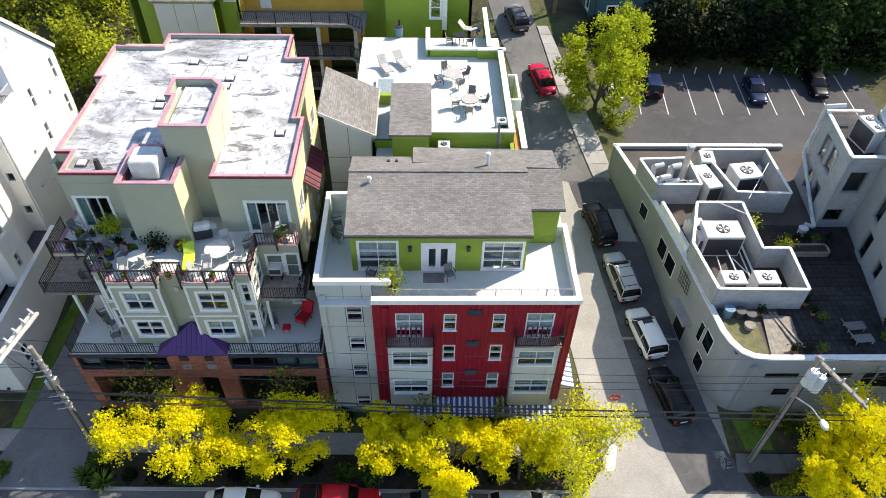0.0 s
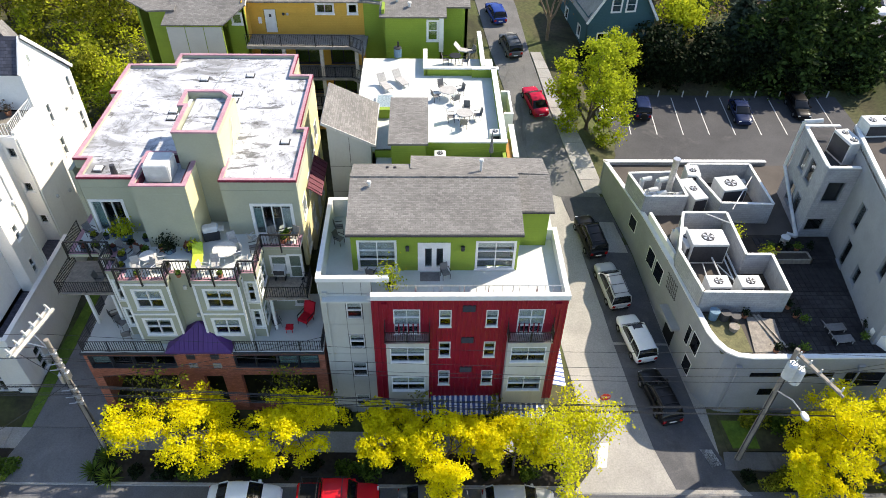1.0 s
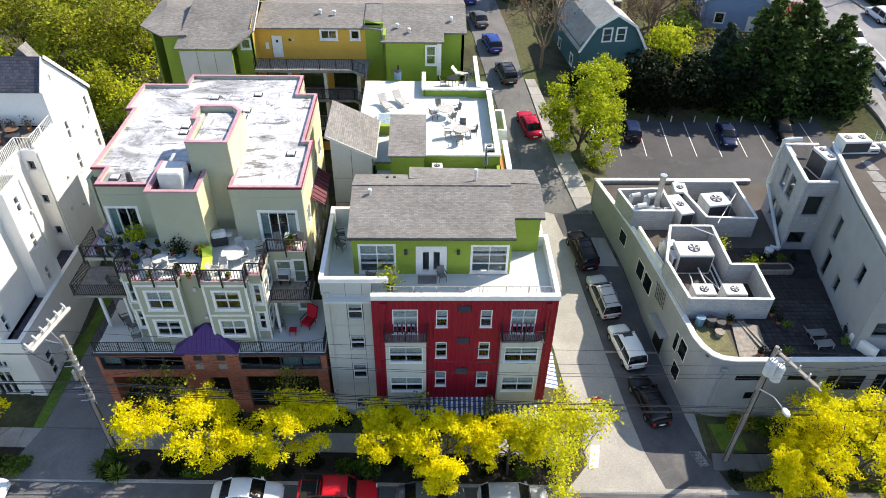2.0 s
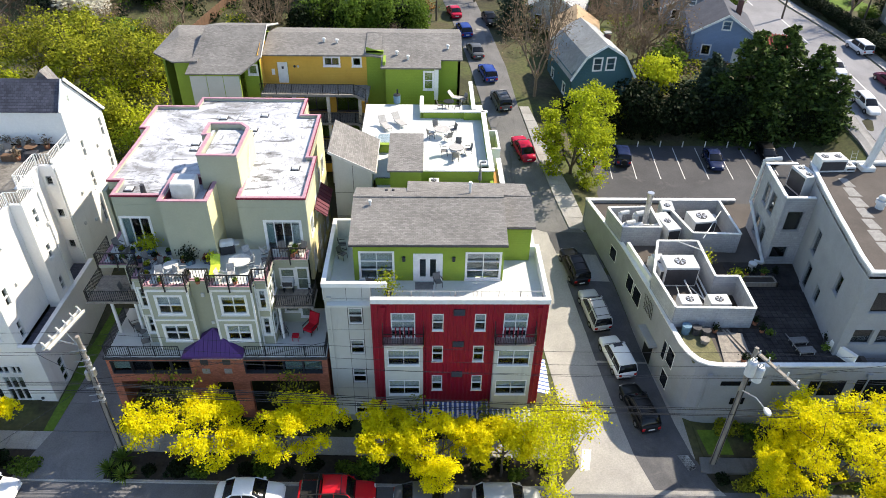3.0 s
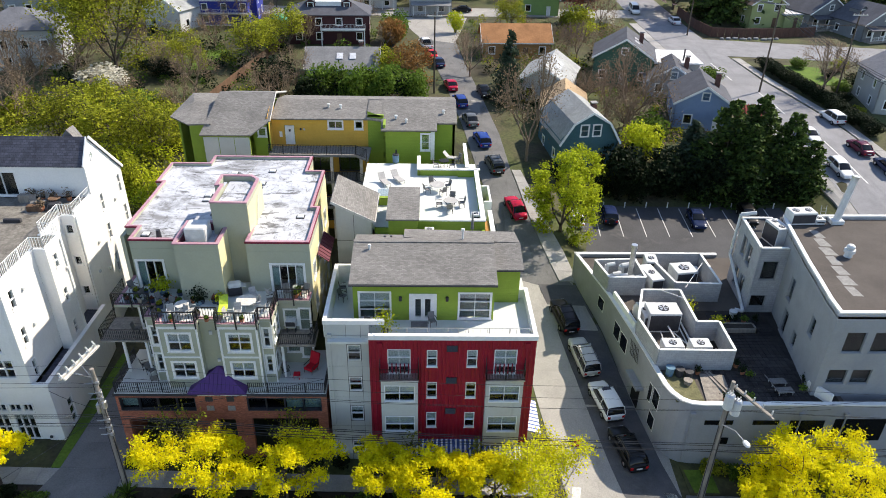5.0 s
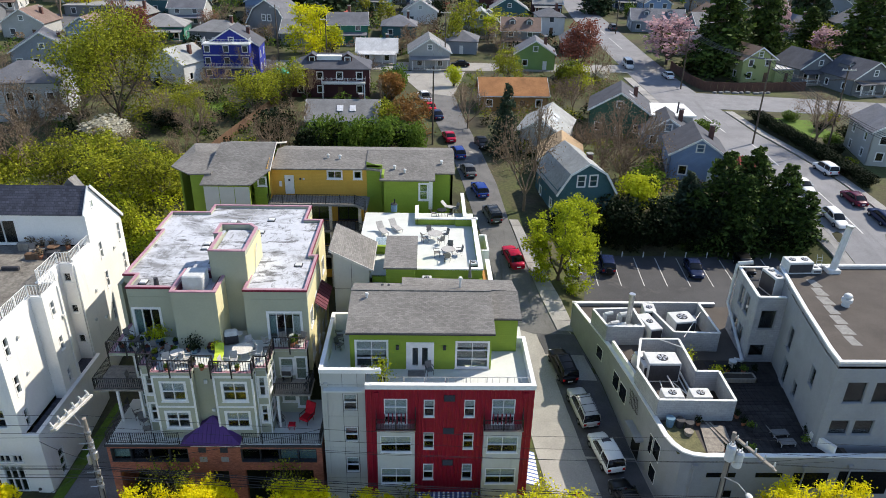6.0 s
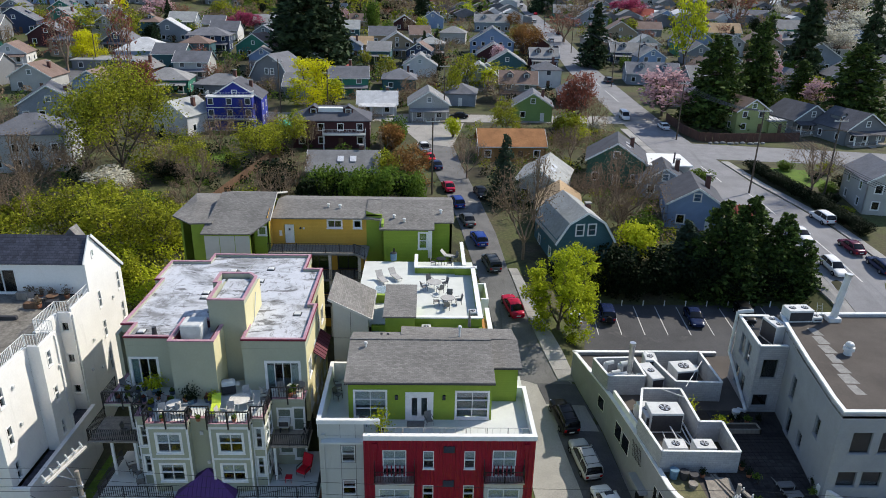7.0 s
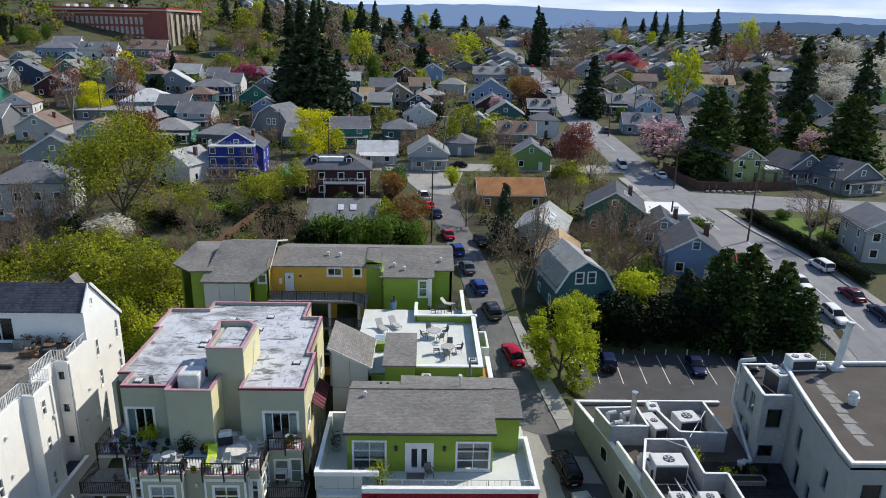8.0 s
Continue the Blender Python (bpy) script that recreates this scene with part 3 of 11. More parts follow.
solid("road_avenue", strip([(57.5, -10), (58.5, 40), (57, 62), (53, 80), (52, 106), (51.5, 142), (51, 195), (55, 270), (61, 412), (70, 800)], [(67.5, -10), (68.5, 47), (67.5, 62), (64, 82), (62.5, 107), (61.5, 142), (61, 196), (63.5, 262), (67, 400), (77, 800)], 0.05, 5), "avenue_asphalt", "wide pale grey asphalt avenue running through the district", "road", "structure")
solid("road_branch", strip([(62, 97), (120, 90)], [(62, 109), (120, 100)], 0.045, 5), "avenue_asphalt", "grey asphalt side street", "road", "structure")
solid("road_west", strip([(-190, 152), (-92, 150)], [(-190, 164), (-92, 172)], 0.05, 5), "asphalt", "grey asphalt street on the hillside", "road", "structure")
solid("parking_lot", Geo().prism([(19.6, 26.2), (50, 25.6), (51, 42.2), (21.2, 42.4)], 2.6, 3.47), "parking_asphalt", "worn asphalt car park with faded stall lines", "parking lot", "structure")
for _k in range(9):
    _x = 25.2 + 2.83 * _k
    solid("stall_line", Geo().slab([(_x, 34.0, 3.476), (_x + 0.1, 34.0, 3.476), (_x + 0.82, 41.8, 3.476), (_x + 0.72, 41.8, 3.476)], 0.004), "road_paint", "faded white painted stall line", "stall line", "structure", "stall lines")
    _p = Geo().rod((_x + 2.1, 42.0, 3.4), (_x + 2.1, 42.0, 4.25), 0.08, 0.07, 8)
    solid("bollard", _p, "white_trim", "short white post at the end of a parking stall", "bollard", group="stall posts")
for _pts in (((22.9, -1.9), (23.7, -1.7), (24.2, -3.2), (23.4, -3.4)), ((15.2, -3.6), (15.9, -3.5), (16.4, -1.6), (15.7, -1.6))):
    _g = Geo().slab([(x, y, gz(x, y) + 0.062) for x, y in _pts], 0.01)
    solid("road_marking", _g, "road_paint", "worn white painted mark on the concrete", "road marking", "structure")
for _y0, _y1, _x in ((44, 56, 62.8), (66, 76, 61.0), (82, 92, 58.4), (150, 164, 56.4), (170, 184, 56.1)):
    solid("lane_line", strip([(_x, _y0), (_x - 0.3, _y1)], [(_x + 0.2, _y0), (_x - 0.1, _y1)], 0.062), "road_paint", "white painted lane line", "road marking", "structure")


def pavement(name, left, right, label, up=0.16, joint=1.5, material="pavement_concrete", category="pavement"):
    """A raised concrete path: a kerbed bed and a row of slabs on it."""
    base = solid(name, strip(left, right, up - 0.03), material, label, category, "structure")
    for k in range(len(left) - 1):
        a0, a1, b0, b1 = Vector(left[k]), Vector(left[k + 1]), Vector(right[k]), Vector(right[k + 1])
        m = max(1, int((a1 - a0).length / joint))
        for i in range(m):
            q = [a0.lerp(a1, (i + 0.012) / m), a0.lerp(a1, (i + 0.988) / m), b0.lerp(b1, (i + 0.988) / m), b0.lerp(b1, (i + 0.012) / m)]
            part("slab", Geo().slab([(p.x, p.y, gz(p.x, p.y) + up) for p in q], 0.06), material, base)
    return base


pavement("pavement_front", [(-44, -2.6), (-19, -2.6), (0, -2.6), (13.5, -2.6)], [(-44, -1.0), (-19, -1.0), (0, -1.0), (13.5, -1.0)], "pale concrete pavement along the street fronts")
pavement("pavement_alley", [(18.6, 24), (17.6, 29), (16.5, 36), (15.4, 46)], [(20.6, 24), (19.8, 29), (18.2, 36), (16.6, 46)], "pale concrete pavement beside the alley")
pavement("pavement_side", [(24.3, -3.6), (24.6, -2.2)], [(40, -3.8), (40, -2.2)], "dull grey concrete pavement in front of the low building", 0.16, 0.8, "alley_grey")
pavement("pavement_avenue", [(56.0, 20), (56.6, 40), (55.0, 62), (51.0, 80), (50.0, 106), (49.6, 121)], [(57.8, 20), (58.3, 40), (56.8, 62), (52.8, 80), (51.8, 106), (51.5, 121)], "pale concrete pavement along the avenue", joint=3)
pavement("pavement_avenue_east", [(68.2, 20), (68.7, 47), (67.8, 62), (64.4, 82), (63.4, 95)], [(69.8, 20), (70.3, 47), (69.4, 62), (66.0, 82), (65.0, 95)], "pale concrete pavement along the avenue", joint=3)
solid("kerb", strip([(-44, -5.2), (12.6, -5.2)], [(-44, -5.0), (12.6, -5.0)], 0.17, 3), "pavement_concrete", "concrete kerb along the planting strip", "kerb", "structure")
solid("planting_strip", strip([(-44, -5.0), (12.8, -5.0)], [(-44, -2.62), (13.2, -2.62)], 0.12, 3), "soil", "dark planted strip between kerb and pavement", "planting bed", "structure")
pavement("driveway", [(-25.2, -5.15), (-24.0, -1.0), (-23.2, 12)], [(-18.9, -5.15), (-19.2, -1.0), (-20.2, 12)], "grey concrete driveway slabs between two buildings", 0.19, 2.6, "drive_concrete", "driveway")
solid("front_bed", strip([(25, -2.1), (46, -2.1)], [(25, 0.8), (46, 0.8)], 0.1, 3), "grass_ground", "dark grassy strip at the foot of a wall", "planting bed", "structure")
# ---- red and green apartment building ----
b1 = thing("apartment_building", "red metal and grey panel apartment building with a green penthouse", "apartment building", (0, 0, 0))
_tops = [(1.35, 2.95, 10.5, 12.65), (9.05, 10.65, 10.5, 12.65)]
_small = [(x, x + 0.72, z, z + 1.48) for x in (4.17, 7.06) for z in (5.22, 8.17, 11.12)]
g = Geo().wall((0, 0, 3.6), (1, 0, 0), 12, 9.95, [(a, b, c - 3.6, d - 3.6) for a, b, c, d in _tops + _small] + [(0.95, 3.4, 0.1, 6.4), (8.65, 11.1, 0.1, 6.4)])
part("wall", g, "red_metal", b1, "dark red ribbed metal wall")
for a, b, c, d in _tops:
    window(b1, (a, 0, c), (1, 0, 0), b - a, d - c, 2, 3, 0.03, blind=0.8, bar=0.035)
for k, (a, b, c, d) in enumerate(_small):
    window(b1, (a, 0, c), (1, 0, 0), b - a, d - c, 1, 2, 0.02, blind=(0.5, 0.3, 0.45)[k % 3], bar=0.04)
_cuts = [(a - 0.1, b + 0.1, c - 0.1, d + 0.1) for a, b, c, d in _tops + _small] + [(0.75, 3.6, 3.0, 11.4), (8.4, 11.3, 3.0, 11.4)]
for k in range(40):
    x = 0.12 + k * 0.302
    zs = sorted([3.6] + [q for a, b, c, d in _cuts if a < x < b for q in (max(3.6, c), min(13.55, d))] + [13.55])
    for i in range(0, len(zs) - 1, 2):
        if zs[i + 1] - zs[i] > 0.08:
            part("rib", Geo().add([(x - 0.05, -0.002, zs[i]), (x - 0.03, -0.055, zs[i]), (x + 0.03, -0.055, zs[i]), (x + 0.05, -0.002, zs[i]), (x - 0.05, -0.002, zs[i + 1]), (x - 0.03, -0.055, zs[i + 1]), (x + 0.03, -0.055, zs[i + 1]), (x + 0.05, -0.002, zs[i + 1])],
                              [(0, 1, 5, 4), (1, 2, 6, 5), (2, 3, 7, 6), (0, 3, 2, 1), (4, 5, 6, 7), (3, 0, 4, 7)]), "red_metal", b1)
for z in (6.62, 9.6, 12.52):
    v = part("vent", Geo().box(5.56, 6.36, -0.09, -0.002, z, z + 0.52), "dark_metal", b1, "dark grey wall vent")
    for i in range(5):
        part("louver", Geo().slab([(5.6, -0.14, z + 0.06 + i * 0.09), (6.32, -0.14, z + 0.06 + i * 0.09), (6.32, -0.09, z + 0.12 + i * 0.09), (5.6, -0.09, z + 0.12 + i * 0.09)], 0.01), "dark_metal", v)
# the two grey bays with balconies on top
for x0, x1 in ((0.82, 3.52), (8.5, 11.22)):
    bw = x1 - x0
    hs = [(0.26, bw - 0.26, 1.4, 2.88), (0.26, bw - 0.26, 4.4, 5.86)]
    bay = part("bay", Geo().wall((x0, -0.6, 3.95), (1, 0, 0), bw, 6.35, hs, 0.15).box(x0, x0 + 0.15, -0.45, 0, 3.95, 10.3).box(x1 - 0.15, x1, -0.45, 0, 3.95, 10.3).box(x0, x1, -0.6, 0, 10.3, 10.42).box(x0, x1, -0.6, 0, 3.85, 3.95), "grey_panel", b1, "pale grey bay of two storeys")
    for a, b, c, d in hs:
        window(b1, (x0 + a, -0.6, 3.95 + c), (1, 0, 0), b - a, d - c, 2, 2, 0.02, blind=0.48, bar=0.035)
    part("balcony_floor", Geo().box(x0 - 0.06, x1 + 0.06, -0.82, 0, 10.423, 10.47), "steel", b1)
    railing(b1, [(x0 - 0.05, 0), (x0 - 0.05, -0.8), (x1 + 0.05, -0.8), (x1 + 0.05, 0)], 10.5, 0.95, gap=0.11, name="balcony_railing")
    for x in (x0 - 0.05, x1 + 0.05):
        part("brace", Geo().rod((x, -0.8, 10.5), (x, -0.06, 12.0), 0.02, 0.02, 6), "black_metal", b1)
# awnings of blue and white stripes
for x0, x1, y0, y1, z0, z1 in ((0.72, 3.58, -1.5, -0.62, 3.35, 3.85), (3.66, 8.38, -1.15, -0.02, 3.3, 3.95), (8.45, 11.5, -1.5, -0.62, 3.3, 3.8)):
    aw = part("awning", Geo().slab([(x0, y0, z0), (x1, y0, z0), (x1, y1, z1), (x0, y1, z1)], 0.04), "blue_awning", b1, "blue and white striped awning")
    n = int((x1 - x0) / 0.36)
    for i in range(n):
        a = x0 + (i + 0.5) * (x1 - x0) / n
        part("stripe", Geo().slab([(a, y0, z0 + 0.012), (a + 0.15, y0, z0 + 0.012), (a + 0.15, y1, z1 + 0.012), (a, y1, z1 + 0.012)], 0.008), "white_awning", aw)
    part("awning_frame", Geo().beam((x0, y0, z0 - 0.25), (x1, y0, z0 - 0.25), 0.05, 0.05).beam((x0, y0, z0), (x0, y0, z0 - 0.25), 0.04, 0.04).beam((x1, y0, z0), (x1, y0, z0 - 0.25), 0.04, 0.04), "black_metal", aw)
aw = part("side_awning", Geo().slab([(12.02, 1.0, 3.9), (13.3, 1.0, 3.5), (13.3, 4.6, 3.7), (12.02, 4.6, 4.1)], 0.04), "blue_awning", b1, "white striped awning on the alley side")
for i in range(9):
    y = 1.05 + i * 0.4
    part("stripe", Geo().slab([(12.02, y, 3.915 + 0.0555 * (y - 1)), (13.3, y, 3.515 + 0.0555 * (y - 1)), (13.3, y + 0.26, 3.53 + 0.0555 * (y - 1)), (12.02, y + 0.26, 3.93 + 0.0555 * (y - 1))], 0.008), "white_awning", aw)
# ground floor behind the awnings
gh_ = [(0.5 + i * 1.9, 1.9 + i * 1.9, 0.4, 2.5) for i in range(6)]
part("shop_front", Geo().wall((0, 0.35, 0.5), (1, 0, 0), 12, 3.1, gh_), "grey_stucco", b1)
for a, b, c, d in gh_:
    window(b1, (a, 0.35, 0.5 + c), (1, 0, 0), b - a, d - c, 1, 1, 0.06, "dark_metal", name="shop_window")
part("shop_soffit", Geo().box(0, 12, 0.25, 0.6, 3.4, 3.6), "grey_stucco", b1)
# grey panelled wing
gwin = [(-1.63, -0.68, z, z + h) for z, h in ((11.02, 1.43), (8.12, 1.35), (5.15, 1.45), (1.7, 1.3))]
part("wall", Geo().wall((-3.2, 0.8, 0.6), (1, 0, 0), 3.2, 13.75, [(a + 3.2, b + 3.2, c - 0.6, d - 0.6) for a, b, c, d in gwin]), "joint_dark", b1)
xs, zs = (-3.2, -1.68, -0.62, 0.0), (0.6, 1.55, 4.6, 7.6, 10.5, 13.3, 14.3)
for i in range(3):
    for j in range(6):
        x0, x1, z0, z1 = xs[i], xs[i + 1], zs[j], zs[j + 1]
        cut = [w for w in gwin if i == 1 and w[2] < z1 and w[3] > z0]
        segs = [(z0, z1)] if not cut else [(z0, cut[0][2] - 0.05), (cut[0][3] + 0.05, z1)]
        for a, b in segs:
            if b - a > 0.1:
                part("panel", Geo().box(x0 + 0.015, x1 - 0.015, 0.77, 0.797, a + 0.015, b - 0.015), "grey_panel", b1)
for a, b, c, d in gwin:
    window(b1, (a, 0.8, c), (1, 0, 0), b - a, d - c, 1, 2, 0.0, blind=0.4)
part("parapet", Geo().box(-3.3, 1.1, 0.72, 1.02, 14.3, 14.62).box(-3.3, -3.0, 1.02, 8.6, 13.0, 14.62).box(-3.0, -1.8, 8.35, 8.6, 13.0, 14.62), "white_trim", b1, "white parapet cap")
part("parapet", Geo().box(0.0, 12.06, -0.1, 0.25, 13.553, 13.92).box(11.75, 12.05, 0.25, 6.3, 13.0, 13.92).box(11.3, 11.75, 6.0, 6.3, 13.0, 13.92), "white_trim", b1, "white parapet along the roof deck")
part("side_wall", Geo().box(11.75, 12.0, 0.25, 9.2, 0.5, 13.0).box(-3.2, -2.95, 1.05, 9.2, 0.6, 13.0).box(0.0, 0.25, 0.25, 0.8, 3.6, 13.0), "grey_panel", b1)
part("inner_wall", Geo().box(0.2, 11.7, 5.0, 5.2, 0.6, 12.9), "interior_shade", b1)
part("deck", Geo().box(-3.0, 11.75, 0.26, 9.2, 12.95, 13.1), "deck_membrane", b1, "pale grey roof deck")
railing(b1, [(1.2, 0.55), (11.6, 0.55)], 13.1, 1.05, "steel", gap=0.5, name="deck_railing")
for k, x in enumerate((0.62, 11.2)):
    part("scupper", Geo().box(x, x + 0.34, -0.16, -0.002, 12.85, 13.3), "red_metal", b1, "red scupper box")
    part("downspout", Geo().beam((x + 0.17, -0.1, 12.85), (x + 0.17, -0.1, 10.6), 0.06, 0.06), "red_metal", b1)
part("downspout", Geo().beam((-2.85, 0.7, 13.2), (-2.85, 0.7, 0.9), 0.09, 0.09).box(-3.0, -2.7, 0.6, 0.76, 13.2, 13.5), "grey_panel", b1)
# penthouse
pw = [(-0.85, 1.42, 13.3, 15.55), (2.98, 4.7, 13.12, 15.3), (6.52, 8.85, 13.3, 15.5)]
part("penthouse_wall", Geo().wall((-1.3, 3.0, 13.1), (1, 0, 0), 10.4, 3.35, [(a + 1.3, b + 1.3, c - 13.1, d - 13.1) for a, b, c, d in pw])
     .wall((9.1, 3.203, 13.1), (0, 1, 0), 5.39, 3.35, [(0.4, 2.1, 0.3, 2.4)]).wall((-1.3, 8.593, 13.1), (0, -1, 0), 5.39, 3.35).wall((9.1, 8.8, 13.1), (-1, 0, 0), 10.4, 3.35)
     .wall((9.104, 5.4, 13.1), (1, 0, 0), 2.15, 3.2).wall((11.254, 5.603, 13.1), (0, 1, 0), 3.2, 3.2), "green_siding", b1, "green lap-sided penthouse wall")
window(b1, (pw[0][0], 3.0, pw[0][2]), (1, 0, 0), 2.27, 2.25, 2, 3, 0.1, blind=0.6)
window(b1, (pw[2][0], 3.0, pw[2][2]), (1, 0, 0), 2.33, 2.2, 2, 3, 0.1, blind=0.25)
window(b1, (9.1, 3.6, 13.4), (0, 1, 0), 1.7, 2.1, 2, 3, 0.12)
window(b1, (pw[1][0], 3.0, pw[1][2]), (1, 0, 0), 1.72, 2.18, 2, 1, 0.16, name="french_door", bar=0.3)
# upright near-black sheet that paints room shade behind the penthouse windows
part("penthouse_floor", Geo().box(-1.0, 8.8, 6.0, 6.15, 13.1, 16.4), "interior_shade", b1)
for x in (2.18, 5.62):
    lm = part("wall_lamp", Geo().bev(x - 0.11, x + 0.11, 2.8, 2.995, 14.9, 15.25, 0.04), "dark_metal", b1, "dark wall lantern")
part("roof", Geo().slab([(-1.5, 2.45, 16.6), (9.25, 2.45, 16.6), (9.25, 7.1, 17.55), (-1.5, 7.1, 17.55)], 0.16).slab([(-1.5, 7.1, 17.55), (9.25, 7.1, 17.55), (9.25, 9.1, 17.05), (-1.5, 9.1, 17.05)], 0.16), "shingle", b1, "grey asphalt shingle roof")
part("wing_roof", Geo().slab([(9.1, 4.95, 16.35), (11.45, 4.95, 16.35), (11.45, 8.0, 17.0), (9.1, 8.0, 17.0)], 0.14).slab([(2.3, 8.2, 17.32), (11.4, 8.0, 17.02), (11.2, 10.0, 16.9), (2.3, 10.0, 17.1)], 0.14), "shingle", b1, "grey shingle roof of the wing")
part("gutter", Geo().beam((-1.5, 2.4, 16.5), (9.25, 2.4, 16.5), 0.1, 0.1).beam((9.3, 4.9, 16.26), (11.45, 4.9, 16.26), 0.08, 0.08), "dark_metal", b1)
part("ridge_cap", Geo().beam((-1.52, 7.1, 17.57), (9.27, 7.1, 17.57), 0.3, 0.05), "shingle", b1)
for x, y, z, h, r in ((-0.24, 6.2, 17.3, 0.35, 0.08), (6.9, 7.9, 17.2, 0.95, 0.09)):
    part("vent_pipe", Geo().rod((x, y, z), (x, y, z + h), r, r, 10).rod((x, y, z + h), (x, y, z + h + 0.12), r * 1.9, r * 1.5, 10), "unit_white", b1, "white roof vent pipe")
for x in (0.7, 1.2):
    part("vent_cap", Geo().bev(x, x + 0.2, 8.3, 8.5, 17.1, 17.32, 0.03), "dark_metal", b1)

# ---- the block behind with the large roof terrace ----
b2 = thing("terrace_block", "green apartment block with a large pale roof terrace", "apartment building", (0, 0, 0))
part("wall", Geo().box(-0.2, 0.05, 9.3, 24, 4, 15.4).box(8.75, 9.0, 9.3, 26, 4, 15.95).box(-0.2, 9.0, 9.2, 9.45, 4, 15.4).box(-0.2, 9.0, 25.9, 26.1, 8, 15.9), "green_siding", b2)
part("lower_roof", Geo().box(-0.2, 9.0, 9.3, 12.2, 15.3, 15.45), "deck_membrane", b2)
part("terrace_floor", Geo().box(-2.0, 9.0, 12.3, 26.2, 15.8, 16.0), "deck_membrane", b2, "pale membrane terrace floor")
part("parapet", Geo().box(3.3, 9.0, 12.15, 12.4, 15.4, 16.72).box(8.7, 8.95, 12.4, 23.0, 16.0, 16.72).box(7.1, 9.2, 22.9, 23.15, 16.0, 16.72).box(3.3, 7.2, 23.2, 23.45, 16.0, 16.6).box(3.15, 3.4, 23.2, 26.6, 16.0, 16.6).box(7.9, 8.15, 23.4, 29.8, 15.4, 16.72).box(-0.3, 3.3, 12.15, 12.4, 15.45, 16.0), "green_siding", b2, "green parapet")
part("parapet_cap", Geo().box(3.25, 9.06, 12.08, 12.44, 16.72, 16.84).box(8.64, 9.06, 12.44, 23.0, 16.72, 16.84).box(7.1, 9.26, 22.84, 23.22, 16.72, 16.84).box(3.1, 7.1, 23.12, 23.5, 16.6, 16.72).box(3.08, 3.44, 23.5, 26.6, 16.6, 16.72).box(7.85, 8.22, 23.4, 29.9, 16.722, 16.842), "white_trim", b2, "white parapet cap")
part("light_shaft", Geo().box(9.2, 9.9, 16.4, 16.6, 14.8, 16.5).box(9.2, 9.9, 19.7, 19.9, 14.8, 16.5).box(9.72, 9.9, 16.6, 19.7, 14.8, 16.5).box(9.5, 9.9, 11.6, 15.9, 14.4, 15.9), "white_trim", b2)
part("lattice", Geo().box(9.1, 9.45, 11.6, 14.2, 14.6, 15.7), "wood_orange", b2, "orange timber screen")
sh = part("stair_shed", Geo().box(0.95, 3.3, 10.8, 15.9, 15.4, 17.5), "green_siding", b2, "green stair housing")
part("shed_roof", Geo().slab([(0.75, 10.5, 17.68), (3.48, 10.5, 17.68), (3.48, 16.1, 18.02), (0.75, 16.1, 18.02)], 0.14), "shingle", sh, "grey shingle roof")
part("skylight", Geo().box(-0.55, 0.85, 17.5, 19.6, 16.0, 16.25), "white_trim", b2)
part("skylight_pane", Geo().box(-0.45, 0.75, 17.6, 19.5, 16.25, 16.27), "window_glass", b2)
part("shed_wall", Geo().box(-0.3, 0.9, 16.5, 16.9, 15.5, 16.75), "green_siding", b2)
# grey stair tower with a single-pitch roof
tw = thing("stair_tower", "grey panelled stair tower with a sloping shingle roof", "stair tower", (0, 0, 0))
part("wall", Geo().add([(-3.4, 11.4, 3), (-0.5, 11.4, 3), (-0.5, 16.6, 3), (-3.4, 16.6, 3), (-3.4, 11.4, 18.6), (-0.5, 11.4, 17.05), (-0.5, 16.6, 17.05), (-3.4, 16.6, 18.6)], [(0, 1, 5, 4), (1, 2, 6, 5), (2, 3, 7, 6), (3, 0, 4, 7), (4, 5, 6, 7)]), "grey_panel", tw)
for z in (7.0, 10.0, 13.0, 15.2):
    part("joint", Geo().box(-3.41, -0.49, 11.385, 11.398, z, z + 0.04), "joint_dark", tw)
part("joint", Geo().box(-1.97, -1.93, 11.386, 11.399, 5, 17.6), "joint_dark", tw)
part("roof", Geo().slab([(-3.7, 11.1, 18.95), (-0.2, 11.4, 17.0), (-0.2, 17.0, 17.0), (-3.7, 16.6, 18.95)], 0.16), "shingle_turned", tw, "grey shingle roof")
part("edge_trim", Geo().beam((-3.7, 11.08, 18.88), (-0.2, 11.38, 16.93), 0.06, 0.2).beam((-0.17, 11.4, 16.93), (-0.17, 17.0, 16.93), 0.08, 0.12), "wood_pale", tw)
part("door", Geo().box(-0.6, -0.46, 12.6, 13.5, 13.1, 15.2), "dark_metal", tw)

# ---- yellow and green rear block ----
b3 = thing("rear_block", "yellow and green apartment block with grey shingle roofs", "apartment building", (0, 0, 0))
yw = [(-11.05, -9.98, 16.15, 18.3), (-6.35, -4.9, 18.0, 18.8), (-3.55, -2.8, 18.0, 18.8)]
part("wall", Geo().wall((-12.4, 30.8, 6), (1, 0, 0), 10.2, 13.2, [(a + 12.4, b + 12.4, c - 6, d - 6) for a, b, c, d in yw] + [(0.6 + i * 3.2, 2.8 + i * 3.2, z, z + 2.1) for i in range(3) for z in (1.2, 4.2, 7.2)]), "yellow_siding", b3, "ochre yellow lap-sided wall")
part("door", Geo().box(-11.0, -10.03, 30.84, 30.9, 16.15, 18.25), "white_trim", b3, "white panel door")
part("door_light", Geo().box(-10.6, -10.4, 30.8, 30.838, 17.6, 17.85), "dark_metal", b3)
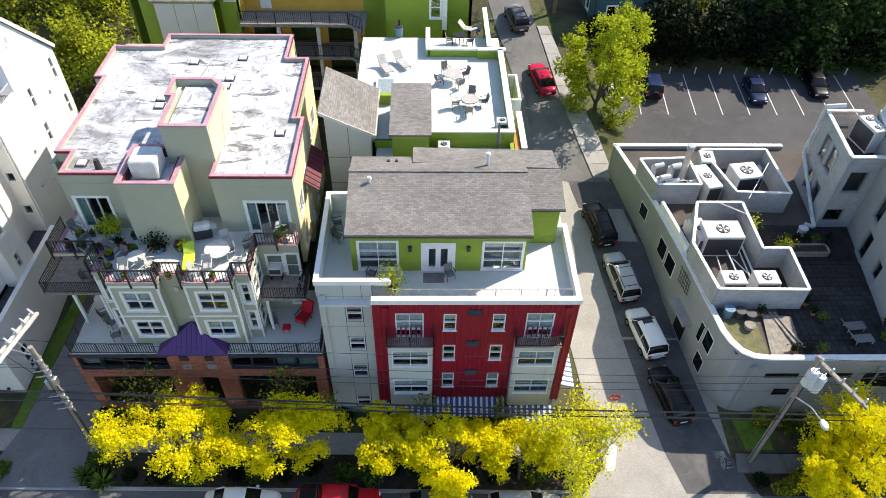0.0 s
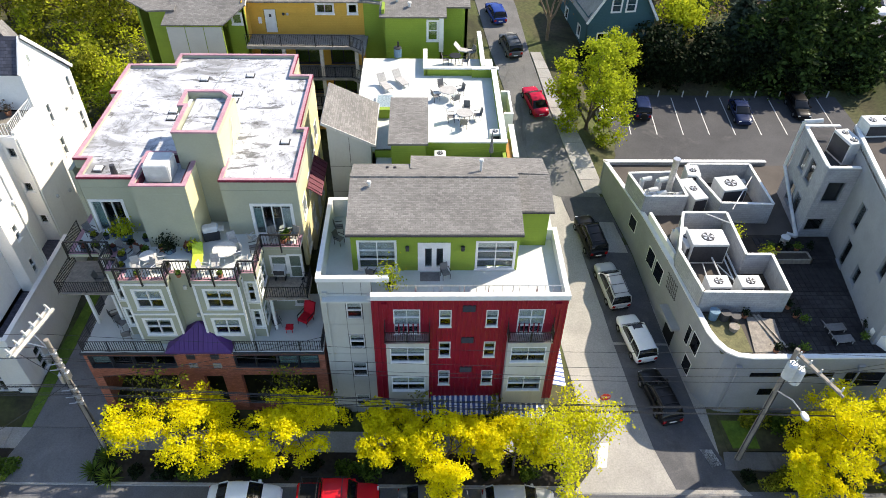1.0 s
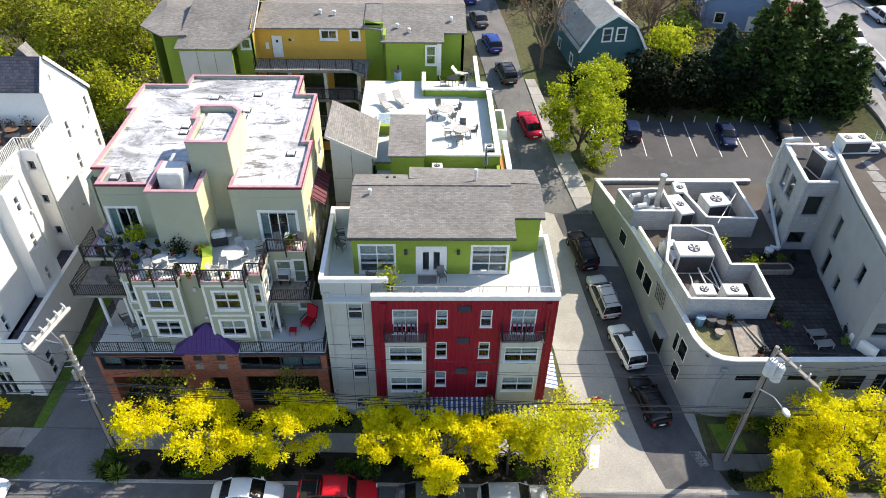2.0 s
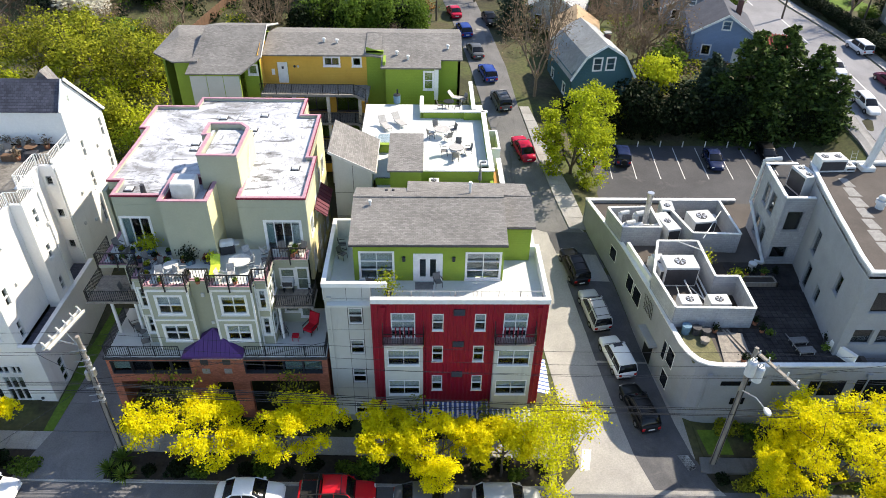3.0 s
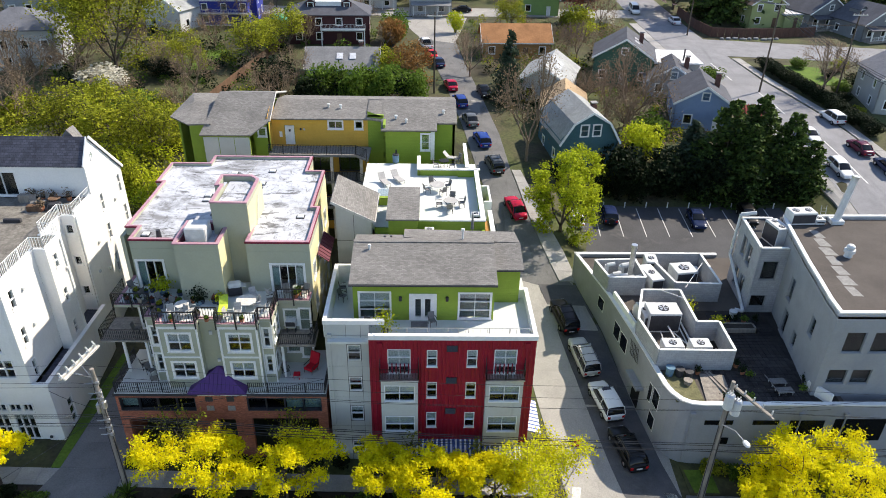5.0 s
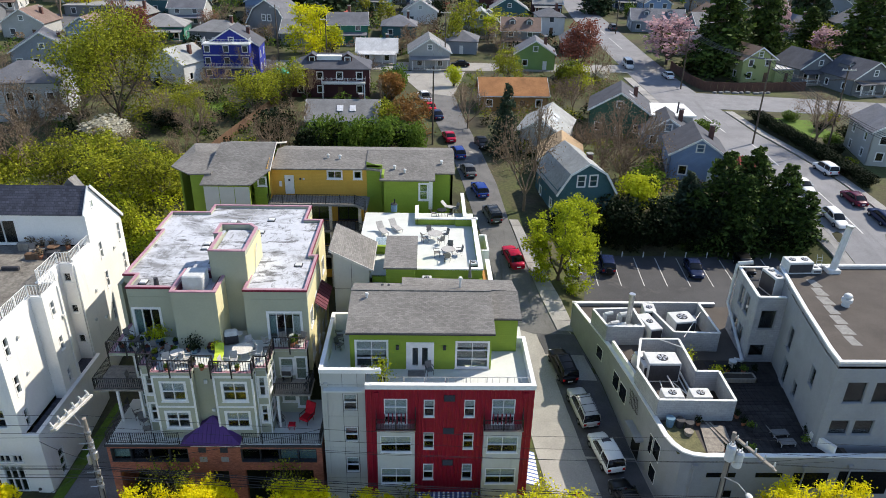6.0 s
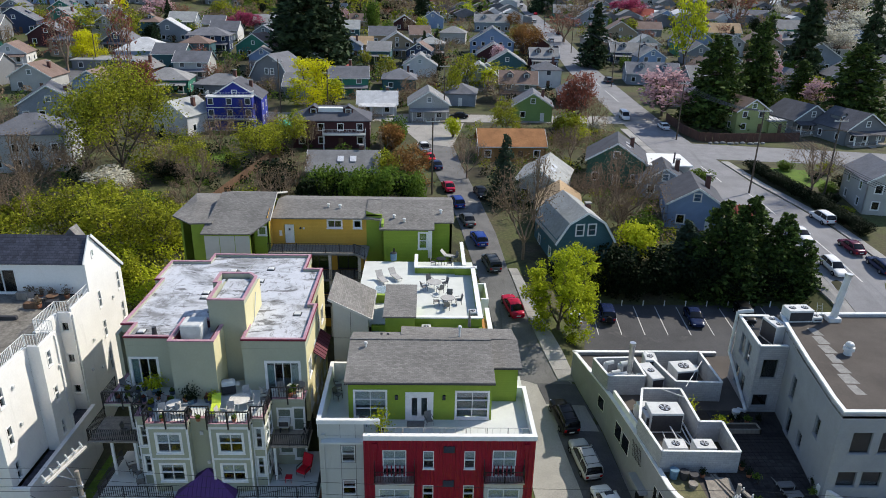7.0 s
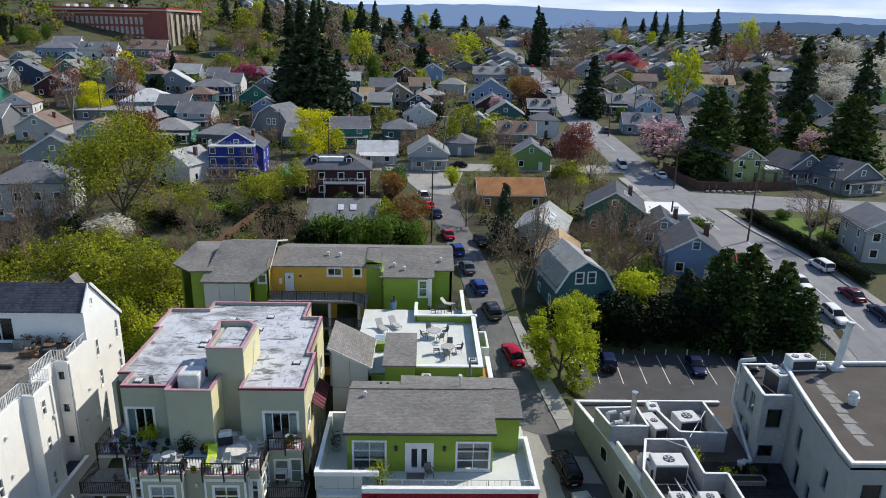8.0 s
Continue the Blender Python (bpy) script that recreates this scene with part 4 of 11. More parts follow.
for a, b, c, d in yw[1:]:
    window(b3, (a, 30.8, c), (1, 0, 0), b - a, d - c, 2 if b - a > 1 else 1, 1, 0.12)
for i in range(3):
    for z in (7.2, 10.2, 13.2):
        window(b3, (-11.8 + i * 3.2, 30.8, z), (1, 0, 0), 2.2, 2.1, 2, 1, 0.06, "dark_metal")
part("wall_sign", Geo().box(-11.6, -11.3, 30.77, 30.797, 17.0, 17.6), "white_trim", b3, "small white notice board")
for x in (-9.3, -8.95):
    part("wall_lamp", Geo().ball((x, 30.72, 17.9), 0.12, 0.08, 0.14), "dark_metal" if x < -9.1 else "unit_white", b3)
for z in (16.0, 13.0, 10.0):
    part("gallery_floor", Geo().add([(-12.4, 28.3, z), (-3.3, 28.3, z), (-2.0, 27.1, z), (-1.9, 30.8, z), (-12.4, 30.8, z), (-12.4, 28.3, z - 0.25), (-3.3, 28.3, z - 0.25), (-2.0, 27.1, z - 0.25), (-1.9, 30.8, z - 0.25), (-12.4, 30.8, z - 0.25)],
                              [(0, 1, 2, 3, 4), (9, 8, 7, 6, 5), (0, 5, 6, 1), (1, 6, 7, 2), (2, 7, 8, 3), (3, 8, 9, 4), (4, 9, 5, 0)]), "patch_grey", b3)
    railing(b3, [(-12.4, 28.35), (-3.35, 28.35), (-2.1, 27.2), (-2.0, 24.4)], z, 1.05, gap=0.16)
for x in (-9.4, -6.1, -3.0):
    part("column", Geo().box(x, x + 0.3, 28.4, 28.7, 6, 15.75), "wood_pale", b3)
part("roof", Geo().slab([(-12.3, 30.4, 19.15), (-1.9, 30.4, 19.2), (-1.9, 34.6, 20.0), (-12.3, 34.6, 20.0)], 0.15).slab([(-12.3, 34.6, 20.0), (-1.9, 34.6, 20.0), (-1.9, 39, 19.0), (-12.3, 39, 19.0)], 0.15), "shingle", b3, "grey shingle roof")
part("back_wall", Geo().box(-22, 7, 38.4, 38.7, 6, 18.7).box(-22, -21.8, 30.6, 38.4, 6, 18.9), "green_siding", b3)
# green wing
part("wall", Geo().wall((-2.2, 30.6, 8), (1, 0, 0), 1.7, 11.6).wall((-0.5, 28.8, 8), (1, 0, 0), 5.3, 10.7).wall((4.8, 30.1, 8), (1, 0, 0), 2.2, 11.0).wall((7.0, 30.1, 8), (0, 1, 0), 8, 11).wall((-0.5, 30.6, 8), (0, -1, 0), 1.8, 11.2)
     .wall((4.8, 28.8, 8), (0, 1, 0), 1.3, 10.7).add([(-2.2, 30.6, 19.4), (-2.2, 30.6, 20.0), (-0.5, 30.6, 19.4)], [(0, 1, 2)]), "green_siding", b3, "green lap-sided wall")
part("roof", Geo().slab([(-0.7, 28.4, 18.72), (5.1, 28.4, 18.75), (5.1, 34.4, 20.15), (-0.7, 34.4, 20.1)], 0.15).slab([(5.1, 29.8, 19.05), (7.2, 29.8, 19.05), (7.2, 34.4, 20.12), (5.1, 34.4, 20.12)], 0.15).slab([(-2.3, 30.3, 19.3), (-0.7, 30.3, 19.1), (-0.7, 34.4, 20.08), (-2.3, 34.4, 20.05)], 0.15).slab([(-2.3, 34.4, 20.1), (7.2, 34.4, 20.1), (7.2, 39, 19.0), (-2.3, 39, 19.0)], 0.15), "shingle", b3, "grey shingle roof")
window(b3, (3.5, 28.79, 16.5), (1, 0, 0), 0.8, 1.7, 1, 2, 0.14, depth=-0.01)
part("corner_trim", Geo().box(4.45, 4.86, 28.68, 28.795, 15.4, 18.6), "white_trim", b3)
for x, y, z in ((0.8, 30.5, 19.25), (1.9, 29.8, 19.08), (5.8, 31.6, 19.5), (-6.5, 32.8, 19.65), (-5.2, 32.6, 19.62)):
    part("vent_cap", Geo().rod((x, y, z), (x, y, z + 0.3), 0.12, 0.1, 8).rod((x, y, z + 0.3), (x, y, z + 0.4), 0.2, 0.16, 8), "unit_white", b3)
# green and grey wing on the other side
part("wall", Geo().wall((-20.2, 28.5, 8), (1, 0, 0), 1.6, 11.2).wall((-18.6, 27.3, 8), (1, 0, 0), 4.7, 10.3).wall((-13.9, 29.2, 8), (1, 0, 0), 1.6, 11.4), "green_siding", b3)
for i in range(3):
    part("panel", Geo().box(-18.55 + i * 1.56, -17.05 + i * 1.56, 27.27, 27.297, 9, 18.2), "grey_panel", b3)
window(b3, (-13.4, 29.19, 17.7), (1, 0, 0), 0.75, 0.85, 1, 1, 0.12, depth=-0.01)
part("wall", Geo().add([(-12.4, 29.2, 9), (-12.4, 33, 9), (-12.4, 33, 20.9), (-12.4, 29.2, 19.7)], [(0, 1, 2, 3)]).box(-12.5, -12.35, 29.2, 30.9, 9, 19.6), "yellow_siding", b3)
part("roof", Geo().slab([(-18.8, 26.9, 18.55), (-13.7, 26.9, 18.6), (-12.1, 29.0, 19.45), (-12.1, 33.2, 21.1), (-18.0, 33.2, 21.1)], 0.16).slab([(-18.0, 33.2, 21.1), (-12.1, 33.2, 21.1), (-12.1, 38.5, 19.6), (-18.0, 38.5, 19.6)], 0.16)
     .slab([(-22.6, 30.2, 19.35), (-20.2, 28.2, 19.2), (-17.9, 28.2, 19.3), (-17.9, 33.2, 20.0), (-20.9, 33.2, 19.95)], 0.15).slab([(-22.6, 30.2, 19.35), (-20.9, 33.2, 19.95), (-17.9, 33.2, 20.0), (-17.9, 38.5, 19.3), (-22.6, 38.5, 19.3)], 0.15), "shingle", b3, "grey shingle roof")
part("roof_edge", Geo().beam((-12.05, 28.9, 19.4), (-12.05, 33.2, 21.12), 0.06, 0.14).beam((-12.05, 33.2, 21.12), (-12.05, 38.5, 19.6), 0.06, 0.14), "wood_pale", b3)
# ---- olive building with a brick base ----
b0 = thing("balcony_building", "olive-sided apartment building with pink roof caps on a brick base", "apartment building", (0, 0, 0))
_out = [(-18.7, 7.1), (-15.0, 7.1), (-15.0, 9.2), (-11.3, 9.2), (-11.3, 9.0), (-9.75, 9.0), (-9.75, 6.8), (-4.9, 6.8), (-4.9, 13.0), (-5.5, 13.0), (-5.5, 20.6), (-7.1, 20.6), (-7.1, 24.0), (-16.6, 24.0), (-16.6, 22.2), (-20.2, 22.2), (-20.2, 17.8), (-19.6, 17.8), (-19.6, 14.2), (-19.7, 9.2), (-18.7, 9.2)]
def ring(name, pts, z0, z1, t, material, parent, label="", skip=()):
    """Walls along a closed outline, t thick, inside it."""
    n = len(pts)
    a2 = sum(pts[i][0] * pts[(i + 1) % n][1] - pts[(i + 1) % n][0] * pts[i][1] for i in range(n))
    s = 1 if a2 > 0 else -1
    inner = []
    for i in range(n):
        p, q, r = Vector(pts[i - 1]), Vector(pts[i]), Vector(pts[(i + 1) % n])
        d1, d2 = (q - p).normalized(), (r - q).normalized()
        n1, n2 = Vector((-d1.y, d1.x)) * s, Vector((-d2.y, d2.x)) * s
        m = n1 + n2
        k = t / max(0.3, m.dot(n1)) if m.length > 1e-6 else t
        inner.append(q + m * k)
    g = Geo()
    ring4 = [(p, q, z) for z in (z0, z1) for p, q in pts] + [(p.x, p.y, z) for z in (z0, z1) for p in inner]
    fs = []
    for i in range(n):
        j = (i + 1) % n
        fs += [(i, j, n + j, n + i), (2 * n + j, 2 * n + i, 3 * n + i, 3 * n + j), (n + i, n + j, 3 * n + j, 3 * n + i), (j, i, 2 * n + i, 2 * n + j)]
    g.add(ring4, fs)
    return part(name, g, material, parent, label)


def inset(pts, t):
    """A closed outline drawn in by t."""
    n = len(pts)
    s = 1 if sum(pts[i][0] * pts[(i + 1) % n][1] - pts[(i + 1) % n][0] * pts[i][1] for i in range(n)) > 0 else -1
    out = []
    for i in range(n):
        p, q, w = Vector(pts[i - 1]), Vector(pts[i]), Vector(pts[(i + 1) % n])
        d1, d2 = (q - p).normalized(), (w - q).normalized()
        m = Vector((-d1.y - d2.y, d1.x + d2.x)) * s
        out.append(tuple(q + m * (t / max(0.3, m.dot(Vector((-d1.y, d1.x)) * s)))))
    return out


part("roof_deck", Geo().prism(inset(_out, 0.1), 16.7, 17.24), "white_membrane", b0, "white membrane roof with dark stains")
ring("parapet", _out, 16.7, 17.45, 0.19, "olive_siding", b0)
ring("cap_edge", _out, 17.36, 17.5, -0.05, "crimson_edge", b0, "dark crimson metal drip edge")
ring("parapet_cap", [(x, y) for x, y in _out], 17.453, 17.54, 0.22, "pink_cap", b0, "faded pink parapet cap")
# upper storey set back behind the terrace
part("wall", Geo().wall((-18.7, 7.1, 13.0), (1, 0, 0), 3.9, 3.69, [(0.25, 2.25, 0.1, 2.6)]).wall((-9.75, 6.8, 13.0), (1, 0, 0), 4.85, 3.69, [(1.75, 4.25, 0.05, 2.5)]).box(-9.745, -9.5, 6.99, 9.2, 13.0, 16.69).box(-12, -9.75, 9.004, 9.2, 13.0, 16.69), "olive_siding", b0, "olive stucco wall")
sd = window(b0, (-18.45, 7.1, 13.1), (1, 0, 0), 2.0, 2.5, 3, 1, 0.14, name="sliding_door")
part("blind", Geo().box(-18.42, -17.82, 7.26, 7.28, 13.35, 15.55), "shade_teal", sd, "pale blue-green drawn blind")
window(b0, (-8.0, 6.8, 13.05), (1, 0, 0), 2.5, 2.45, 4, 1, 0.14, name="sliding_door", blind=0.12)
for x in (-7.97, -6.1):
    part("blind", Geo().box(x, x + 0.55, 6.95, 6.97, 13.5, 15.15), "shade_teal" if x < -7 else "blind_cloth", b0, "pale drawn blind")
part("room_back", Geo().box(-18.6, -15.1, 8.6, 8.75, 12.9, 16.7).box(-9.6, -5.2, 8.6, 8.75, 12.9, 16.7), "interior_shade", b0)
chim = part("chimney_block", Geo().box(-14.75, -11.45, 5.55, 9.2, 13.0, 17.35), "olive_siding", b0, "tall olive stair block")
# thin cream sheet paints sunlight on the block's sun-facing side
part("lit_face", Geo().box(-11.45, -11.42, 5.56, 9.0, 13.0, 17.9), "sunlit_siding", chim)
ring("block_parapet", [(-14.75, 5.55), (-11.45, 5.55), (-11.45, 9.2), (-14.75, 9.2)], 17.353, 17.95, 0.25, "olive_siding", chim)
ring("block_cap", [(-14.82, 5.48), (-11.37, 5.48), (-11.37, 9.26), (-14.82, 9.26)], 17.953, 18.05, 0.26, "pink_cap", chim, "faded pink cap")
part("block_lining", Geo().box(-14.49, -11.71, 8.85, 8.94, 17.36, 17.95).box(-11.78, -11.72, 5.85, 8.84, 17.36, 17.95).box(-14.48, -14.42, 5.85, 8.84, 17.36, 17.95), "maroon_metal", chim)
part("block_roof", Geo().box(-14.4, -11.8, 5.85, 8.8, 17.355, 17.4), "white_membrane", chim)
tall = part("tower_block", Geo().box(-12.4, -9.65, 8.15, 13.3, 13.0, 19.6), "olive_siding", b0, "olive roof tower")
part("lit_face", Geo().box(-9.65, -9.62, 8.2, 13.25, 16.9, 19.7), "sunlit_siding", tall)
part("tower_roof", Geo().box(-12.1, -9.95, 8.45, 13.0, 19.605, 19.75), "white_membrane", tall, "stained white tower roof")
_tp = [(-12.45, 8.1), (-9.6, 8.1), (-9.6, 12.6), (-10.3, 13.4), (-12.9, 13.4), (-12.9, 11.3), (-12.45, 11.3)]
ring("tower_parapet", [(x + (0.03 if x < -11 else -0.03), y + (0.03 if y < 9 else -0.03)) for x, y in _tp], 19.603, 20.1, 0.22, "olive_siding", tall)
ring("tower_cap", _tp, 20.103, 20.2, 0.24, "pink_cap", tall, "faded pink cap")
part("downspout", Geo().rod((-9.5, 9.9, 17.0), (-9.5, 11.2, 19.4), 0.04, 0.04, 6), "unit_white", tall)
part("roof_unit", Geo().bev(-14.2, -12.6, 6.6, 8.2, 17.5, 18.7, 0.08), "unit_white", b0, "white rooftop ventilation box")
# side wall towards the neighbour, its sunlit brightness put into the cream
sw = [(0.8 + 2.2 * i, 1.9 + 2.2 * i, z, z + 1.4) for i in range(6) for z in (1.2, 4.0, 6.9)]
part("side_wall", Geo().wall((-4.896, 7.004, 10), (0, 1, 0), 5.99, 6.69, [(0.9, 2.0, 3.6, 5.0), (3.6, 4.8, 3.6, 5.0), (0.9, 2.0, 0.6, 2.0), (3.6, 4.8, 0.6, 2.0)]).wall((-5.5, 13, 6), (0, 1, 0), 7.6, 10.69, [h for h in sw if h[1] < 7.4]).wall((-7.1, 20.804, 6), (0, 1, 0), 3.2, 10.69).box(-7.1, -5.5, 20.604, 20.8, 6, 16.69), "sunlit_siding", b0, "olive stucco side wall in a sunlit cream tone")
for h in sw:
    if h[1] < 7.4:
        window(b0, (-5.5, 13 + h[0], 6 + h[2]), (0, 1, 0), h[1] - h[0], h[3] - h[2], 2, 1, 0.1)
for u0 in (0.9, 3.6):
    for z in (0.6, 3.6):
        window(b0, (-4.9, 6.8 + u0, 10 + z), (0, 1, 0), 1.1, 1.4, 2, 1, 0.1)
part("back_wall", Geo().box(-20, -7.1, 23.6, 23.9, 2, 16.7).box(-20.2, -19.9, 9, 22.2, 1.5, 16.7).box(-18.7, -18.45, 7.3, 9.4, 12.8, 16.7), "olive_siding", b0)
# terrace and the bays under it
_ter = [(-19.9, 4.85), (-17.05, 4.85), (-17.05, 3.25), (-15.95, 3.25), (-15.95, 2.4), (-12.95, 2.4), (-12.95, 3.05), (-11.45, 3.05), (-11.45, 2.35), (-8.45, 2.35), (-8.45, 3.05), (-7.5, 3.05), (-7.5, 5.55), (-5.0, 5.55), (-4.95, 9.0), (-19.9, 9.2)]
part("terrace_floor", Geo().prism(_ter, 12.75, 13.0), "deck_membrane", b0, "pale grey terrace floor")
ring("terrace_edge", _ter, 12.98, 13.012, 0.3, "pink_cap", b0, "faded pink border along the terrace floor")
_tr = _ter[:14]
for i in range(len(_tr) - 1):
    railing(b0, [_tr[i], _tr[i + 1]], 13.0, 1.0, gap=0.19, name="terrace_railing", r=0.015)
    a, b = Vector(_tr[i]), Vector(_tr[i + 1])
    part("handrail", Geo().beam((a.x, a.y, 14.03), (b.x, b.y, 14.03), 0.09, 0.06), "black_metal", b0)
    part("rail_post", Geo().beam((a.x, a.y - 0.07, 12.55), (a.x, a.y - 0.07, 14.0), 0.09, 0.09), "black_metal", b0)
    if (b - a).length > 2:
        part("rail_post", Geo().beam(((a.x + b.x) / 2, (a.y + b.y) / 2 - 0.07, 12.55), ((a.x + b.x) / 2, (a.y + b.y) / 2 - 0.07, 14.0), 0.09, 0.09), "black_metal", b0)
    part("curb", Geo().beam((a.x, a.y, 12.9), (b.x, b.y, 12.9), 0.1, 0.2), "olive_siding", b0)
railing(b0, [(-19.85, 4.85), (-19.85, 7.1)], 13.0, 1.0, name="terrace_railing")
for k, (x0, x1) in enumerate(((-15.9, -12.95), (-11.4, -8.5))):
    y0 = 2.45
    hs = [(0.62, 2.33, 0.5, 1.95), (0.62, 2.33, 3.05, 4.65)]
    part("bay", Geo().wall((x0, y0, 6.85), (1, 0, 0), x1 - x0, 5.9, [(a, b, c + 0.55, d + 0.55) for a, b, c, d in hs], 0.2).box(x0, x0 + 0.2, y0 + 0.2, 5.2, 6.85, 12.75).box(x1 - 0.2, x1, y0 + 0.2, 5.2, 6.85, 12.75), "olive_siding", b0, "olive bay with white trim")
    for n_, (a, b, c, d) in enumerate(hs):
        window(b0, (x0 + a, y0, 7.4 + c), (1, 0, 0), b - a, d - c, 2, 2, 0.13, blind=(0.3, 0.55)[(k + n_) % 2])
    part("bay_trim", Geo().box(x0 - 0.03, x0 + 0.12, y0 - 0.05, y0 - 0.004, 6.85, 12.7).box(x1 - 0.12, x1 + 0.03, y0 - 0.05, y0 - 0.004, 6.85, 12.7).box(x0 + 0.12, x1 - 0.12, y0 - 0.05, y0 - 0.004, 9.78, 9.93).box(x0 + 0.12, x1 - 0.12, y0 - 0.05, y0 - 0.004, 12.5, 12.7), "white_trim", b0, "white trim boards")
part("recess_wall", Geo().box(-12.95, -11.4, 3.1, 3.3, 6.85, 12.75), "olive_siding", b0)
part("wall_lamp", Geo().bev(-12.3, -12.05, 2.95, 3.09, 11.6, 11.9, 0.03).bev(-12.0, -11.75, 2.95, 3.09, 9.0, 9.25, 0.03), "unit_white", b0)
# stepped side bays
for x0, x1, y0, xo in ((-17.0, -15.905, 3.3, -17.0), (-8.495, -7.55, 3.1, -7.75)):
    w = x1 - x0
    hs = [(0.24, w - 0.24, 0.5, 2.1), (0.24, w - 0.24, 3.0, 4.7)]
    part("side_bay", Geo().wall((x0, y0, 6.85), (1, 0, 0), w, 5.895, [(a, b, c + 0.55, d + 0.55) for a, b, c, d in hs], 0.2).box(xo, xo + 0.2, y0 + 0.203, 5.59, 6.85, 12.745), "olive_siding", b0, "narrow olive side bay")
    for a, b, c, d in hs:
        window(b0, (x0 + a, y0, 7.4 + c), (1, 0, 0), b - a, d - c, 1, 2, 0.12, blind=0.35)
    part("bay_trim", Geo().box(x0, x0 + 0.1, y0 - 0.045, y0 - 0.004, 6.85, 12.7), "white_trim", b0)
    part("bay_trim", Geo().box(x1 - 0.1, x1, y0 - 0.045, y0 - 0.004, 6.85, 12.7), "white_trim", b0)
for y in (3.35, 4.45):
    for z in (8.0, 10.6):
        window(b0, (-7.545, y, z), (0, 1, 0), 0.8, 1.5, 1, 2, 0.1, depth=-0.01)
part("back_room", Geo().box(-18.5, -5.0, 5.6, 5.8, 6.85, 12.7), "olive_siding", b0)
for x0, x1 in ((-7.1, -6.1), (-5.9, -5.1)):
    for z in (7.5, 10.2):
        window(b0, (x0, 5.595, z + (0.0 if x0 > -6 else 0.5)), (1, 0, 0), x1 - x0, 2.0 if x0 > -6 else 1.4, 1, 2, 0.1, depth=-0.01)
for x0, x1 in ((-18.3, -17.4),):
    for z in (7.5, 10.2):
        window(b0, (x0, 5.595, z + 0.1), (1, 0, 0), x1 - x0, 1.9, 1, 2, 0.12, depth=-0.01)
# middle balconies
part("balcony_floor", Geo().box(-7.4, -4.5, 3.5, 5.6, 10.05, 10.2), "wood_grey", b0)
railing(b0, [(-7.3, 3.55), (-4.55, 3.55), (-4.55, 5.6)], 10.2, 1.0, gap=0.15, r=0.02)
part("balcony_floor", Geo().box(-21.2, -17.4, 4.0, 7.2, 10.05, 10.2), "wood_grey", b0)
railing(b0, [(-21.15, 7.1), (-21.15, 4.05), (-17.5, 4.05)], 10.2, 1.0, gap=0.15, r=0.02)
for x, y in ((-17.9, 4.2), (-19.7, 4.3), (-7.2, 3.7)):
    part("post", Geo().box(x, x + 0.18, y, y + 0.18, 6.85, 10.05), "white_trim", b0, "white timber post")
# maroon side porch towards the neighbour
part("side_porch_roof", Geo().slab([(-4.8, 9.5, 14.9), (-3.9, 9.5, 14.2), (-3.9, 13.5, 14.2), (-4.8, 13.5, 14.9)], 0.06), "maroon_metal", b0, "maroon ribbed metal porch roof")
for i in range(8):
    y = 9.7 + i * 0.5
    part("seam", Geo().beam((-4.8, y, 14.93), (-3.9, y, 14.23), 0.04, 0.05), "maroon_metal", b0)
for x, y in ((-17.8, 8.3), (-13.8, 20.2), (-14.9, 15.4), (-14.8, 14.5), (-10.4, 20.8), (-10.8, 18.0), (-10.9, 17.0), (-6.3, 11.5), (-13.4, 12.0)):
    f = part("roof_hatch", Geo().box(x - 0.34, x + 0.34, y - 0.34, y + 0.34, 17.2, 17.3), "dark_metal", b0)
    part("hatch_lid", Geo().bev(x - 0.26, x + 0.26, y - 0.26, y + 0.26, 17.3, 17.4, 0.03), "unit_white", f)
part("roof_pipe", Geo().rod((-12.2, 22.8, 17.3), (-13.2, 16.5, 17.3), 0.04, 0.04, 6), "steel", b0)
part("roof_pipe", Geo().rod((-16.6, 7.8, 17.2), (-16.6, 7.8, 17.95), 0.22, 0.16, 10), "dark_metal", b0)
# the storeys over the podium stand a little higher and further forward
LIFT = Matrix.Translation((0.1, -0.98, 1.22)) @ Matrix.Scale(0.972, 4)
for o in b0.children_recursive:
    o.data.transform(LIFT)
# podium deck over the brick base
part("podium_deck", Geo().box(-19.3, -3.45, 0.7, 6.0, 7.65, 7.9), "deck_membrane", b0, "pale grey podium deck")
railing(b0, [(-19.2, 5.0), (-19.2, 0.72), (-13.85, 0.72)], 7.9, 1.0, gap=0.15, r=0.02)
railing(b0, [(-9.25, 0.72), (-3.5, 0.72), (-3.5, 5.5)], 7.9, 1.0, gap=0.15, r=0.02)
_ap = (-11.57, 1.9, 9.6)
_pc = [(-13.75, 0.5), (-9.4, 0.5), (-9.4, 3.2), (-13.75, 3.2)]
pr = part("porch_roof", Geo().add([(x, y, 8.05) for x, y in _pc] + [_ap] + [(x, y, 7.9) for x, y in _pc], [(0, 1, 4), (1, 2, 4), (2, 3, 4), (3, 0, 4), (5, 6, 1, 0), (6, 7, 2, 1), (7, 8, 3, 2), (8, 5, 0, 3), (8, 7, 6, 5)]), "purple_metal", b0, "purple standing-seam hipped porch roof")
for i in range(1, 14):
    x = -13.75 + i * 0.31
    k = 0.96 * (x + 13.75) / 2.18 if x < -11.57 else 0.96 * (-9.4 - x) / 2.17
    part("seam", Geo().beam((x, 0.5, 8.07), (x, 0.5 + 1.4 * k, 8.07 + 1.54 * k), 0.03, 0.05), "purple_metal", pr)
fasc = [(-19.1, -13.4, 6.1, 7.4), (-9.5, -3.85, 6.1, 7.4)]
